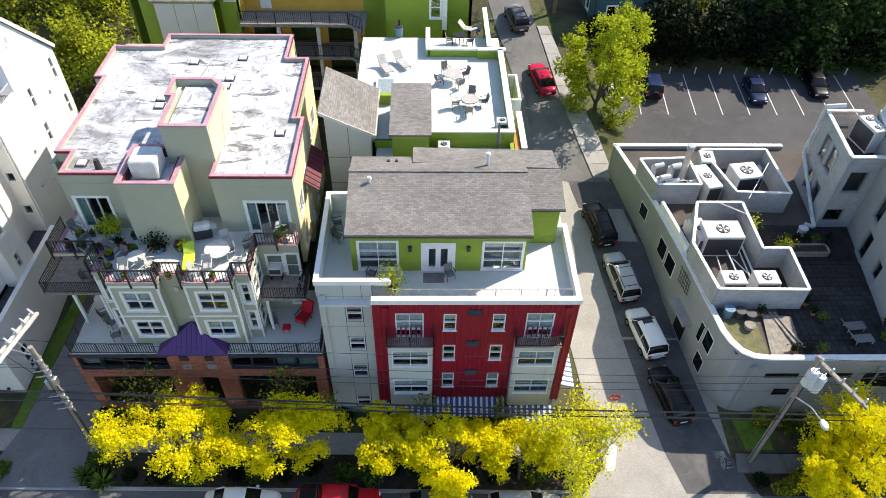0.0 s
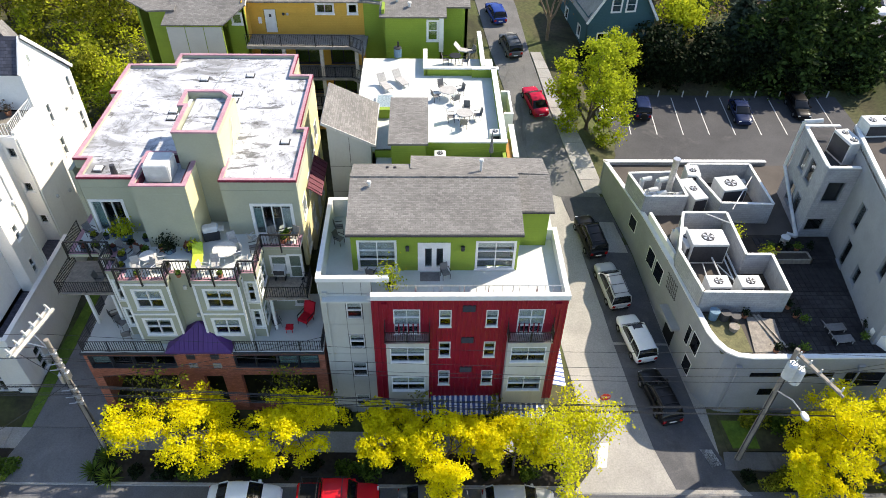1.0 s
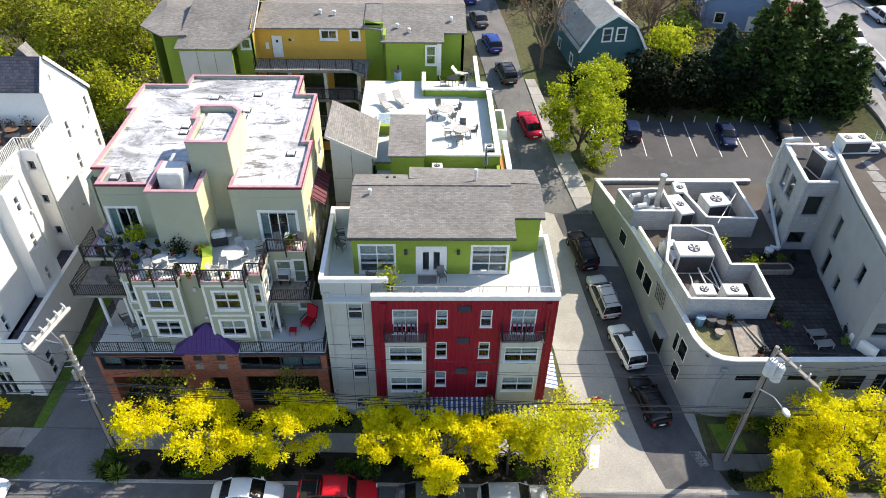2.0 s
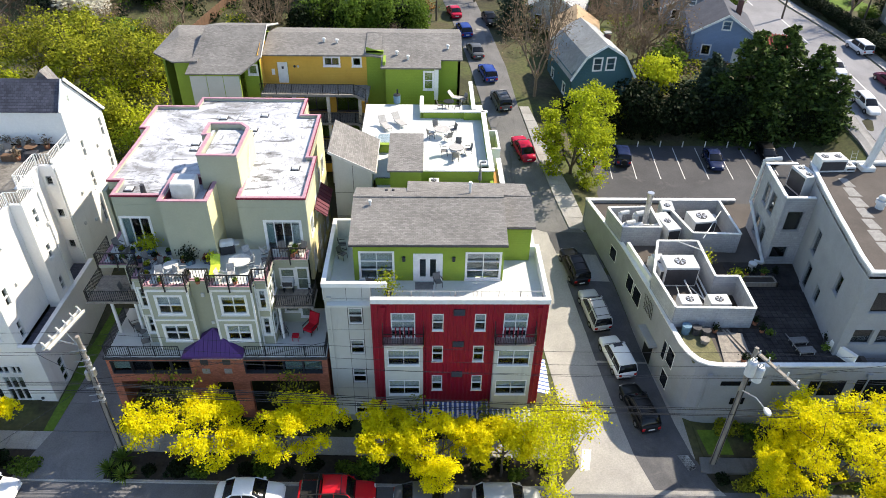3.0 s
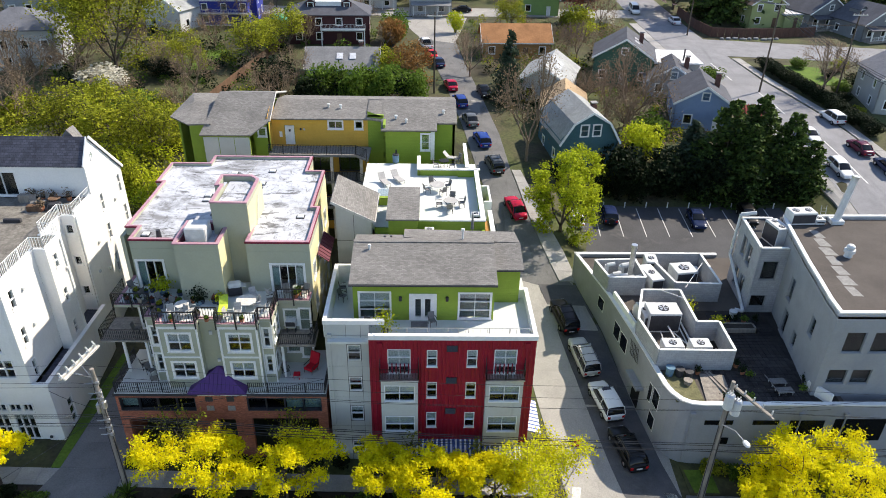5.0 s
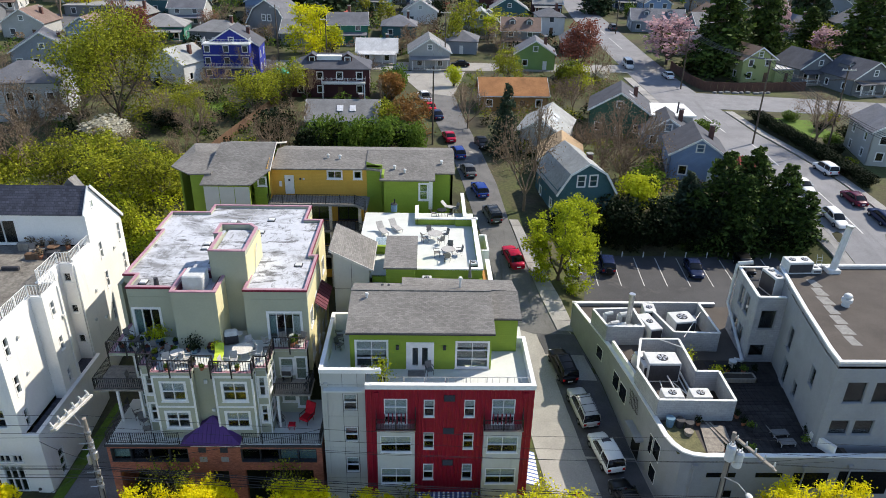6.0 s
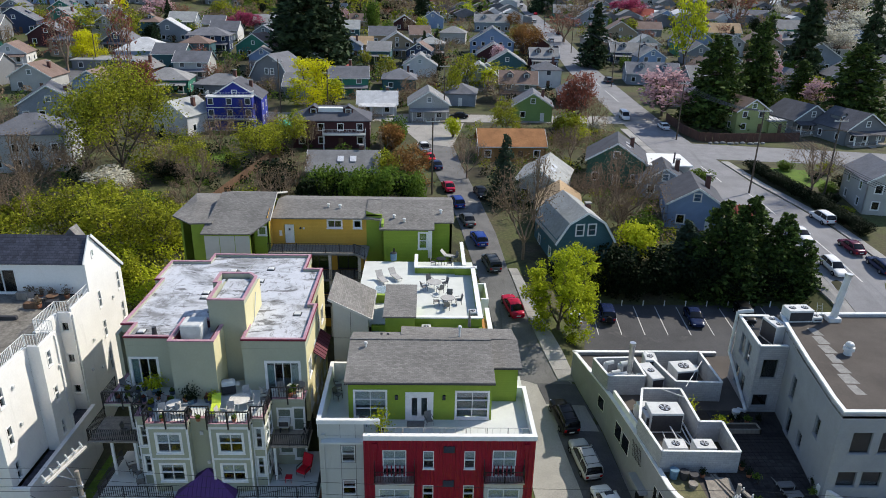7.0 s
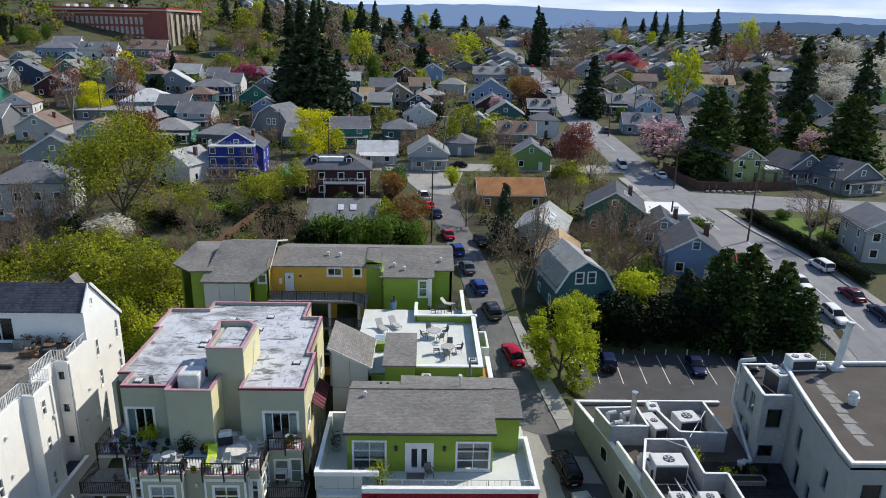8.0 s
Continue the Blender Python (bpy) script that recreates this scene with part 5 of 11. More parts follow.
opn = [(-18.75, -13.7, 1.6, 5.3), (-11.9, -10.6, 1.8, 5.2), (-9.35, -4.2, 1.6, 5.3)]
part("brick_wall", Geo().wall((-19.35, 0.8, 0.4), (1, 0, 0), 15.9, 7.25, [(a + 19.35, b + 19.35, c - 0.4, d - 0.4) for a, b, c, d in fasc + opn], 0.4).box(-3.7, -3.45, 1.2, 6, 0.4, 7.65).box(-19.35, -19.1, 1.2, 6, 0.6, 7.65), "brick", b0, "red brick base")
for a, b, c, d in fasc:
    window(b0, (a, 0.8, c), (1, 0, 0), b - a, d - c, 4, 1, 0.0, "dark_metal", depth=0.3, blind=0.0)
for a, b in ((-19.05, -17.75), (-6.6, -5.3), (-5.2, -3.95)):
    part("blind", Geo().box(a, b, 1.16, 1.18, 6.3 if a < -10 else 6.15, 7.38), "shade_teal", b0, "pale blue-green drawn shade")
part("podium_back", Geo().box(-19, -3.8, 5.6, 5.8, 0.4, 7.6).box(-19, -3.8, 1.3, 5.6, 5.35, 5.5).box(-19, -3.8, 1.3, 5.6, 0.9, 1.0), "interior_shade", b0)
for x in (-12.6, -11.0):
    for z in (6.4, 7.3):
        part("wall_tile", Geo().box(x, x + 0.55, 0.74, 0.797, z - 0.25, z + 0.2), "pavement_concrete" if z < 6.6 else "dark_metal", b0)
part("fascia", Geo().box(-19.4, -13.1, 0.62, 0.8, 7.66, 7.86).box(-9.4, -3.4, 0.62, 0.8, 7.66, 7.86), "dark_metal", b0)

# ---- low grey building along the alley ----
lb = thing("low_building", "low grey painted building with a rounded parapet corner", "commercial building", (0, 0, 0))
_edge = [(20.1, 25.0), (21.0, 20.8), (21.9, 16.6), (22.7, 10.8), (23.3, 5.1), (23.45, 3.6), (23.75, 2.6), (24.3, 1.75), (25.0, 1.35), (26.0, 1.2), (35.2, 1.2), (47.0, 1.2)]
_ins = [(20.45, 24.7), (21.35, 20.8), (22.25, 16.7), (23.05, 10.9), (23.65, 5.2), (23.8, 3.75), (24.06, 2.85), (24.5, 2.1), (25.1, 1.7), (26.0, 1.55), (35.2, 1.55), (47.0, 1.55)]
for i in range(len(_edge) - 1):
    a, b = Vector(_edge[i]), Vector(_edge[i + 1])
    c, d = Vector(_ins[i + 1]), Vector(_ins[i])
    part("wall", Geo().prism([tuple(a), tuple(b), tuple(c), tuple(d)], -1.0, 6.3), "grey_stucco", lb)
    part("parapet_cap", Geo().prism([tuple(a + (a - d) * 0.15), tuple(b + (b - c) * 0.15), tuple(c), tuple(d)], 6.3, 6.42), "white_trim", lb, "white parapet cap")
part("back_wall", Geo().box(20.1, 35.5, 24.7, 25.0, 3, 6.3), "grey_stucco", lb)
part("back_cap", Geo().box(20.05, 35.5, 24.66, 25.06, 6.3, 6.42), "white_trim", lb)
part("roof", Geo().prism([(20.4, 24.8), (22.2, 16.7), (23.0, 10.9), (23.6, 5.2), (24.5, 2.0), (37.6, 1.56), (37.6, 24.69)], 5.8, 6.0), "roof_gravel", lb, "brown gravel roof")


def along(k, f0, f1, z0, z1, mat_name, name, off=0.02, th=0.08, label=""):
    a, b = Vector(_edge[k]), Vector(_edge[k + 1])
    p, q = a.lerp(b, f0), a.lerp(b, f1)
    d = (b - a).normalized()
    n = Vector((d.y, -d.x)) * off
    n2 = Vector((d.y, -d.x)) * (off - th)
    return part(name, Geo().prism([tuple(p + n), tuple(q + n), tuple(q + n2), tuple(p + n2)], z0, z1), mat_name, lb, label)


def slit(k, f0, f1, z0, z1):
    along(k, f0, f1, z0, z1, "white_trim", "window_frame", 0.02, 0.06)
    a, b = 0.06, 0.94
    along(k, f0 + (f1 - f0) * a, f0 + (f1 - f0) * b, z0 + 0.08, z1 - 0.08, "car_glass", "window_pane", 0.035, 0.03)
    along(k, f0 + (f1 - f0) * a, f0 + (f1 - f0) * b, z0 + 0.08, z1 - 0.08, "interior_shade", "window_back", 0.026, 0.02)


slit(1, 0.55, 0.85, 3.9, 5.3)
slit(2, 0.38, 0.62, 3.4, 5.1)
slit(2, 0.66, 0.92, 3.3, 5.0)
slit(3, 0.88, 0.98, 2.9, 4.8)
slit(4, 0.1, 0.9, 3.3, 5.0)
slit(4, 0.05, 0.85, 0.9, 2.4)
# no opening is cut: a near-black sheet paints the doorway's shade
along(3, 0.35, 0.62, 0.2, 2.9, "interior_shade", "door_recess", 0.03, 0.1)
along(3, 0.25, 0.72, 2.95, 3.2, "grey_stucco", "canopy", 0.7, 0.7)
for x0, x1, z0, z1 in ((26.3, 28.6, 4.3, 4.75), (30.2, 32.3, 4.3, 4.75), (33.2, 36.0, 3.2, 4.75), (36.8, 41, 2.6, 4.9), (27.5, 28.6, 2.2, 2.9)):
    part("window_pane", Geo().box(x0, x1, 1.17, 1.198, z0, z1), "car_glass", lb)
    part("window_back", Geo().box(x0, x1, 1.19, 1.199, z0, z1), "interior_shade", lb)
for x in (25.2, 33.9, 37.5):
    part("downspout", Geo().beam((x, 1.05, 5.3), (x - 0.1, 1.05, 0.4), 0.09, 0.09).box(x - 0.2, x + 0.2, 1.0, 1.19, 5.3, 5.6), "grey_stucco", lb)
# patio of dark pavers on the roof
pt = part("patio_bed", Geo().box(28.2, 37.2, 1.6, 14.6, 6.0, 6.03), "soil", lb)
_pm = [Geo().bev(0, 0.42, 0, 0.42, 0, 0.05, 0.012).mesh("paver", "patio_paver") for _ in range(1)]
for i in range(19):
    for j in range(14):
        if 28.3 + i * 0.45 < 30.2 and j > 8:
            continue
        p_ = part("paver", _pm[0], "patio_paver", pt)
        p_.location = (28.3 + i * 0.45, 1.65 + j * 0.45, 6.03)
g = Geo()
for i in range(19):
    for j in range(14, 28):
        if 28.3 + i * 0.45 > 30.2:
            g.bev(28.3 + i * 0.45, 28.72 + i * 0.45, 1.65 + j * 0.45, 2.07 + j * 0.45, 6.03, 6.08, 0.012)
tagged(part("pavers_rear", g, "patio_paver", pt), kind="stuff")
part("timber_floor", Geo().box(24.0, 26.3, 1.9, 5.6, 6.0, 6.05), "moss_roof", lb, "mossy brown roof corner")
part("timber_floor", Geo().slab([(26.4, 1.75, 6.05), (28.6, 1.75, 6.05), (28.9, 5.0, 6.2), (26.9, 5.2, 6.2)], 0.05), "wood_grey", lb, "grey weathered plywood sheet")

def screen(pts, z0, z1, t=0.16):
    """A block screen wall with a white cap."""
    for i in range(len(pts) - 1):
        a, b = Vector(pts[i]), Vector(pts[i + 1])
        part("screen_wall", Geo().beam((a.x, a.y, (z0 + z1) / 2), (b.x, b.y, (z0 + z1) / 2), t, z1 - z0), "grey_block", lb, "grey block screen wall")
        part("screen_cap", Geo().beam((a.x, a.y, z1 + 0.03), (b.x, b.y, z1 + 0.03), t + 0.06, 0.06), "white_trim", lb)


screen([(22.95, 10.5), (24.5, 15.1), (28.1, 15.1), (28.0, 10.0), (30.0, 10.0), (29.85, 5.9), (23.5, 6.0), (22.95, 10.5)], 6.0, 8.05)
screen([(21.2, 20.6), (25.3, 20.8), (25.45, 17.3), (21.9, 17.3), (21.2, 20.6)], 6.0, 8.05)
screen([(26.8, 22.0), (32.4, 22.0), (32.45, 16.2), (28.1, 16.4), (26.8, 22.0)], 6.0, 8.05)
part("inner_wall", Geo().beam((22.35, 16.4, 6.5), (23.1, 11.2, 6.5), 0.25, 1.0), "white_stucco", lb, "white roof wall")


def hvac(at, w, d, h, fans=1, rz=0, name="air_conditioner", label="pale rooftop air conditioner with a round fan"):
    u = thing(name, label, "air conditioner", at, rz, "rooftop units")
    part("casing", Geo().bev(-w / 2, w / 2, -d / 2, d / 2, 0.1, h, 0.04), "unit_white", u)
    part("base", Geo().box(-w / 2 + 0.05, w / 2 - 0.05, -d / 2 + 0.05, d / 2 - 0.05, 0, 0.1), "dark_metal", u)
    for i in range(fans):
        x = (i - (fans - 1) / 2) * (w / fans)
        r = min(w / fans, d) * 0.27
        part("fan_ring", Geo().rod((x, 0, h), (x, 0, h + 0.05), r, r * 0.95, 18), "dark_metal", u)
        b = Geo()
        for k in range(5):
            a = k * 1.2566
            b.slab([(x + math.cos(a) * 0.05, math.sin(a) * 0.05, h + 0.06), (x + math.cos(a - 0.3) * r * 0.85, math.sin(a - 0.3) * r * 0.85, h + 0.058), (x + math.cos(a + 0.3) * r * 0.85, math.sin(a + 0.3) * r * 0.85, h + 0.07)], 0.01)
        part("fan_blade", b, "steel", u)
        part("guard", Geo().rod((x - r, 0, h + 0.08), (x + r, 0, h + 0.08), 0.012, 0.012, 4).rod((x, -r, h + 0.08), (x, r, h + 0.08), 0.012, 0.012, 4), "unit_white", u)
    part("grille", Geo().box(-w / 2 + 0.1, w / 2 - 0.1, -d / 2 - 0.012, -d / 2 - 0.002, 0.25, h - 0.2), "dark_metal", u)
    return u


hvac((25.1, 7.4, 6.0), 1.7, 1.3, 1.75)
hvac((27.5, 7.4, 6.0), 1.7, 1.3, 1.75)
hvac((25.6, 12.0, 6.0), 2.9, 1.9, 2.1, 1)
hvac((24.2, 12.6, 6.0), 1.0, 2.4, 1.6, 1, 5)
hvac((29.7, 19.0, 6.0), 2.2, 2.0, 2.2, 1, 8)
hvac((26.4, 18.6, 6.0), 1.3, 3.0, 1.9, 1, 12)
hvac((27.0, 21.0, 6.0), 1.2, 1.6, 2.1, 1, -5)
fl = thing("roof_flue", "tall steel exhaust flue with pipes at its foot", "flue", (24.3, 18.7, 6.0))
part("pipe", Geo().rod((0, 0, 0), (0, 0, 4.6), 0.26, 0.26, 14), "steel", fl)
part("collar", Geo().rod((0, 0, 4.6), (0, 0, 4.9), 0.31, 0.31, 14), "steel", fl)
for x, y, r, h in ((-1.6, 0.2, 0.35, 1.3), (-1.2, -0.7, 0.28, 1.7), (-0.6, 1.0, 0.3, 1.9), (-2.1, 1.0, 0.22, 2.0), (0.5, -0.6, 0.2, 1.6)):
    part("duct", Geo().rod((x, y, 0), (x, y, h), r, r, 10).rod((x, y, h), (x + 0.8, y + 0.1, h + 0.1), r * 0.9, r * 0.9, 10), "unit_white", fl)
for x, y, w, d, h in ((22.9, 19.4, 0.7, 0.5, 1.0), (22.4, 18.1, 0.5, 0.5, 0.7), (23.9, 14.0, 0.5, 0.7, 0.9), (26.9, 13.8, 0.8, 0.6, 0.8), (30.9, 17.3, 0.6, 0.5, 0.7), (31.5, 20.8, 0.9, 0.6, 1.1)):
    solid("junction_box", Geo().bev(x - w / 2, x + w / 2, y - d / 2, y + d / 2, 6.0, 6.0 + h, 0.03).box(x - w / 3, x + w / 3, y - d / 2 - 0.02, y - d / 2, 6.2, 6.0 + h * 0.8), "unit_white", "pale grey metal junction box on a roof", "junction box", group="roof boxes")
for a, b, r in (((25.0, 8.1, 6.5), (25.2, 10.7, 6.5), 0.05), ((27.4, 8.1, 6.4), (26.4, 10.6, 6.4), 0.05), ((28.7, 14.6, 6.3), (29.6, 10.4, 6.3), 0.07), ((27.9, 18.0, 6.2), (31.8, 17.0, 6.2), 0.06), ((22.2, 17.8, 8.0), (25.2, 18.6, 7.4), 0.05), ((28.8, 15.6, 8.0), (31.9, 20.0, 8.1), 0.04), ((27.55, 14.6, 6.4), (27.5, 8.3, 6.4), 0.09), ((27.2, 14.6, 6.4), (27.1, 8.3, 6.4), 0.06), ((24.0, 10.8, 6.3), (24.6, 6.6, 6.3), 0.07), ((25.9, 10.9, 6.9), (26.2, 8.0, 6.5), 0.07), ((22.6, 18.4, 6.9), (25.0, 19.6, 6.9), 0.12), ((26.2, 14.9, 8.15), (27.9, 13.6, 8.15), 0.05)):
    solid("roof_conduit", Geo().rod(a, b, r, r, 8), "unit_white", "thin white conduit running across the roof", "conduit", group="roof conduits")
cp = thing("roof_duct", "white bent drain duct climbing a grey wall", "duct", (0, 0, 0))
part("run", Geo().rod((33.5, 14.5, 6.3), (34.1, 14.05, 6.35), 0.17, 0.17, 10), "unit_white", cp)
part("elbow", Geo().rod((34.1, 14.05, 6.35), (34.25, 15.0, 6.6), 0.17, 0.17, 10), "unit_white", cp)
part("run", Geo().rod((34.25, 15.0, 6.6), (34.7, 20.4, 9.0), 0.15, 0.15, 10), "unit_white", cp)
part("riser", Geo().rod((34.7, 20.4, 9.0), (34.85, 20.5, 13.4), 0.15, 0.15, 10), "unit_white", cp)
part("outlet", Geo().rod((34.85, 20.5, 13.4), (36.2, 20.2, 13.7), 0.2, 0.2, 10), "unit_white", cp)

# ---- taller grey building beside it ----
tb = thing("corner_building", "three-storey grey block building with a brown gravel roof", "commercial building", (0, 0, 0))
_tbp = [(35.1, 2.65), (60, 2.65), (60, 19.3), (38.1, 18.9), (37.75, 17.7), (36.95, 13.8), (36.25, 10.2), (35.75, 7.2), (35.3, 4.7)]
part("roof", Geo().prism(_tbp, 13.6, 13.8), "roof_gravel", tb, "brown gravel roof with old patches")
ring("parapet_cap", _tbp, 14.053, 14.2, 0.3, "white_trim", tb, "white parapet cap")
ring("parapet", _tbp, 13.503, 14.05, 0.28, "grey_block", tb)


def block_wall(a, b, z0, z1, wins):
    a, b = Vector(a), Vector(b)
    w = (b - a).length
    u = (b - a).normalized()
    part("wall", Geo().wall((a.x, a.y, z0), u.to_3d(), w, z1 - z0, [(p, q, c - z0, d - z0) for p, q, c, d in wins]), "grey_stucco", tb, "grey painted stucco wall")
    for p, q, c, d in wins:
        window(tb, (a.x + u.x * p, a.y + u.y * p, c), u.to_3d(), q - p, d - c, 1, 1, 0.03, "grey_stucco", depth=0.14)


block_wall((35.3, 4.7), (35.1, 2.65), 4.5, 13.5, [])
block_wall((35.75, 7.2), (35.3, 4.7), 4.5, 13.5, [(0.9, 1.95, 9.7, 11.5)])
block_wall((36.25, 10.2), (35.75, 7.2), 4.5, 13.5, [(1.5, 2.5, 6.7, 8.3)])
block_wall((36.95, 13.8), (36.25, 10.2), 4.5, 13.5, [(1.6, 2.8, 9.3, 11.6), (2.2, 3.5, 6.1, 8.6)])
block_wall((37.75, 17.7), (36.95, 13.8), 4.5, 13.5, [])
block_wall((35.1, 2.65), (60, 2.65), -1.0, 13.5, [(1.1, 2.75, 10.4, 12.4), (3.3, 4.9, 10.4, 12.4), (0.75, 2.35, 7.3, 8.8), (2.65, 4.3, 7.3, 8.8), (7, 9.4, 10.4, 12.3), (7, 9.4, 7.0, 8.8)])
part("tower_wall", Geo().wall((34.4, 14.4, 4.8), (1, 0, 0), 3.0, 8.2, [(0.5, 2.0, 4.9, 6.9), (0.2, 1.7, 1.9, 3.2)]).wall((35.05, 20.5, 4.8), (-0.107, -1, 0), 6.1, 8.2, [(1.6, 2.7, 5.2, 7.3), (3.2, 4.4, 5.2, 7.3), (1.6, 2.7, 1.9, 3.9), (3.2, 4.4, 1.9, 3.9)]), "grey_block", tb)
for a, b, c, d in ((0.5, 2.0, 9.7, 11.7), (0.2, 1.7, 6.7, 8.0)):
    window(tb, (34.4 + a, 14.4, c), (1, 0, 0), b - a, d - c, 1, 1, 0.03, "grey_stucco")
_u = Vector((-0.107, -1, 0)).normalized()
for a, b, c, d in ((1.6, 2.7, 10.0, 12.1), (3.2, 4.4, 10.0, 12.1), (1.6, 2.7, 6.7, 8.7), (3.2, 4.4, 6.7, 8.7)):
    window(tb, (35.05 + _u.x * a, 20.5 + _u.y * a, c), _u, b - a, d - c, 1, 1, 0.03, "grey_stucco")
part("tower_roof", Geo().prism([(34.6, 14.6), (37.0, 14.6), (37.7, 18.2), (38.0, 20.3), (35.2, 20.3)], 11.7, 11.9), "roof_dark", tb)
part("tower_cap", Geo().beam((34.4, 14.45, 13.05), (36.9, 14.45, 13.05), 0.28, 0.1).beam((34.45, 14.6, 13.05), (35.1, 20.3, 13.05), 0.28, 0.1).beam((35.05, 20.45, 13.05), (38.0, 20.45, 13.05), 0.28, 0.1), "white_trim", tb)
part("inner_back", Geo().box(39.5, 59, 9, 9.2, 0, 13.4).box(37.9, 38.2, 3, 17.5, 5.0, 13.3).box(36.4, 36.6, 15, 19.8, 5, 11.6), "interior_shade", tb)
hvac((37.0, 17.4, 11.9), 2.2, 1.2, 2.1, 2, -80)
hvac((39.3, 18.1, 13.8), 2.4, 1.4, 1.3, 2, 3, label="white rooftop air handling unit")
hvac((41.0, 17.9, 13.8), 0.9, 0.9, 0.6, 1, 3, label="small white rooftop fan box")
tf = thing("roof_chimney", "pale tapered metal chimney on a gravel roof", "chimney", (42.8, 18.1, 13.8))
part("shaft", Geo().rod((0, 0, 0), (0.5, 0, 4.6), 0.33, 0.29, 14), "unit_white", tf)
part("rim", Geo().rod((0.5, 0, 4.6), (0.52, 0, 4.8), 0.35, 0.35, 14), "steel", tf)
part("foot", Geo().bev(-0.6, 0.6, -0.5, 0.5, 0, 0.4, 0.04), "unit_white", tf)
rl = thing("roof_ladder", "thin steel roof ladder lying on parapet", "ladder", (41.6, 18.3, 13.8))
for x in (-0.25, 0.25):
    part("rail", Geo().rod((x, 0, 0), (x + 0.1, 0.5, 1.5), 0.025, 0.025, 6), "steel", rl)
for k in range(5):
    part("rung", Geo().rod((-0.25 + 0.02 * k, 0.1 * k, 0.28 * k + 0.1), (0.25 + 0.02 * k, 0.1 * k, 0.28 * k + 0.1), 0.015, 0.015, 6), "steel", rl)
for i in range(7):
    x, y = 39.9 - i * 0.3, 15.8 - i * 1.6
    w = 0.75 + 0.12 * (i % 3)
    part("roof_patch", Geo().slab([(x - w / 2, y + 0.72, 13.806), (x + w / 2, y + 0.66 + 0.1 * (i % 2), 13.806), (x + w / 2 + 0.1, y - 0.74, 13.806), (x - w / 2 - 0.08 * (i % 2), y - 0.7, 13.806)], 0.012), "patch_grey", tb, "grey roofing patch")
vt = thing("roof_ventilator", "white round turbine ventilator on a gravel roof", "ventilator", (40.6, 11.7, 13.8))
part("base", Geo().rod((0, 0, 0), (0, 0, 0.45), 0.34, 0.3, 14), "unit_white", vt)
part("drum", Geo().rod((0, 0, 0.45), (0, 0, 0.75), 0.46, 0.46, 16), "unit_white", vt)
part("turbine", Geo().ball((0, 0, 0.95), 0.36, 0.36, 0.28, 14, 8), "unit_white", vt)
part("stair_wall", Geo().beam((35.1, 3.4, 6.5), (36.2, 1.62, 6.5), 0.3, 1.0), "white_stucco", tb)

# ---- white building across the driveway ----
wb = thing("white_building", "white stucco apartment building with stepped bays", "apartment building", (0, 0, 0))
_wz, _rz = 0.5, 16.6
fw = [(-28.9, -27.4, 10.6, 12.4), (-28.4, -27.0, 8.2, 9.9), (-28.45, -27.55, 4.85, 5.6), (-27.4, -26.65, 4.85, 5.6), (-29.6, -28.7, 4.85, 5.6), (-28.4, -26.8, 1.9, 4.5), (-30.4, -28.8, 1.9, 4.5)] + [(-33.4 - 2.6 * i, -31.8 - 2.6 * i, z, z + 1.7) for i in range(4) for z in (2.6, 5.6, 8.2, 10.6, 13.4)]
part("front_wall", Geo().wall((-60, 2.05, _wz), (1, 0, 0), 33.9, _rz - _wz, [(a + 60, b + 60, c - _wz, d - _wz) for a, b, c, d in fw], 0.25), "white_stucco", wb, "white stucco front wall")
for a, b, c, d in fw:
    window(wb, (a, 2.05, c), (1, 0, 0), b - a, d - c, 2 if d - c < 2 else 3, 2 if d - c > 1 else 1, 0.07, blind=0.25)
part("room_back", Geo().box(-59, -27, 4.5, 4.6, _wz, 16.0), "interior_shade", wb)
aw = [(0.5, 1.1, z, z + 1.6) for z in (7.6, 10.6, 13.9)]
part("bay_wall", Geo().wall((-26.1, 2.305, 7.4), (0, 1, 0), 4.8, _rz - 7.4, [(a, b, c - 7.4, d - 7.4) for a, b, c, d in aw], 0.25), "white_stucco", wb, "sunlit white stucco wall")
for a, b, c, d in aw:
    window(wb, (-26.1, 2.305 + a, c), (0, 1, 0), b - a, d - c, 1, 2, 0.05)
bw = [(0.75, 1.3, z, z + 1.3) for z in (8.1, 11.2, 14.4)]
part("bay_wall", Geo().wall((-25.15, 7.105, _wz), (0, 1, 0), 2.6, _rz - _wz, [(a, b, c - _wz, d - _wz) for a, b, c, d in bw], 0.25).box(-26.1, -25.4, 7.11, 7.35, _wz, _rz).box(-26.35, -25.4, 9.45, 9.7, _wz, _rz), "white_stucco", wb, "stepped white stucco bay")
for a, b, c, d in bw:
    window(wb, (-25.15, 7.105 + a, c), (0, 1, 0), b - a, d - c, 1, 2, 0.05)
part("recess_wall", Geo().box(-26.85, -26.6, 9.45, 12.8, 7.0, _rz), "white_stucco", wb)
cw = [(0.2, 0.8, z, z + 0.85) for z in (8.8, 11.85, 14.9)]
part("bay_wall", Geo().wall((-26.6, 12.8, 7.0), (1, 0, 0), 1.1, _rz - 7.0, [(a, b, c - 7.0, d - 7.0) for a, b, c, d in cw], 0.25), "white_stucco", wb, "narrow white stucco face")
for a, b, c, d in cw:
    window(wb, (-26.6 + a, 12.8, c), (1, 0, 0), b - a, d - c, 1, 1, 0.06)
dw = [(5.1, 5.65, 8.0, 10.0), (5.05, 5.6, 11.6, 13.2), (5.0, 5.5, 14.6, 16.2), (9.0, 9.5, 14.6, 16.4), (9.1, 9.6, 11.4, 13.2), (5.05, 5.6, 4.0, 6.0)]
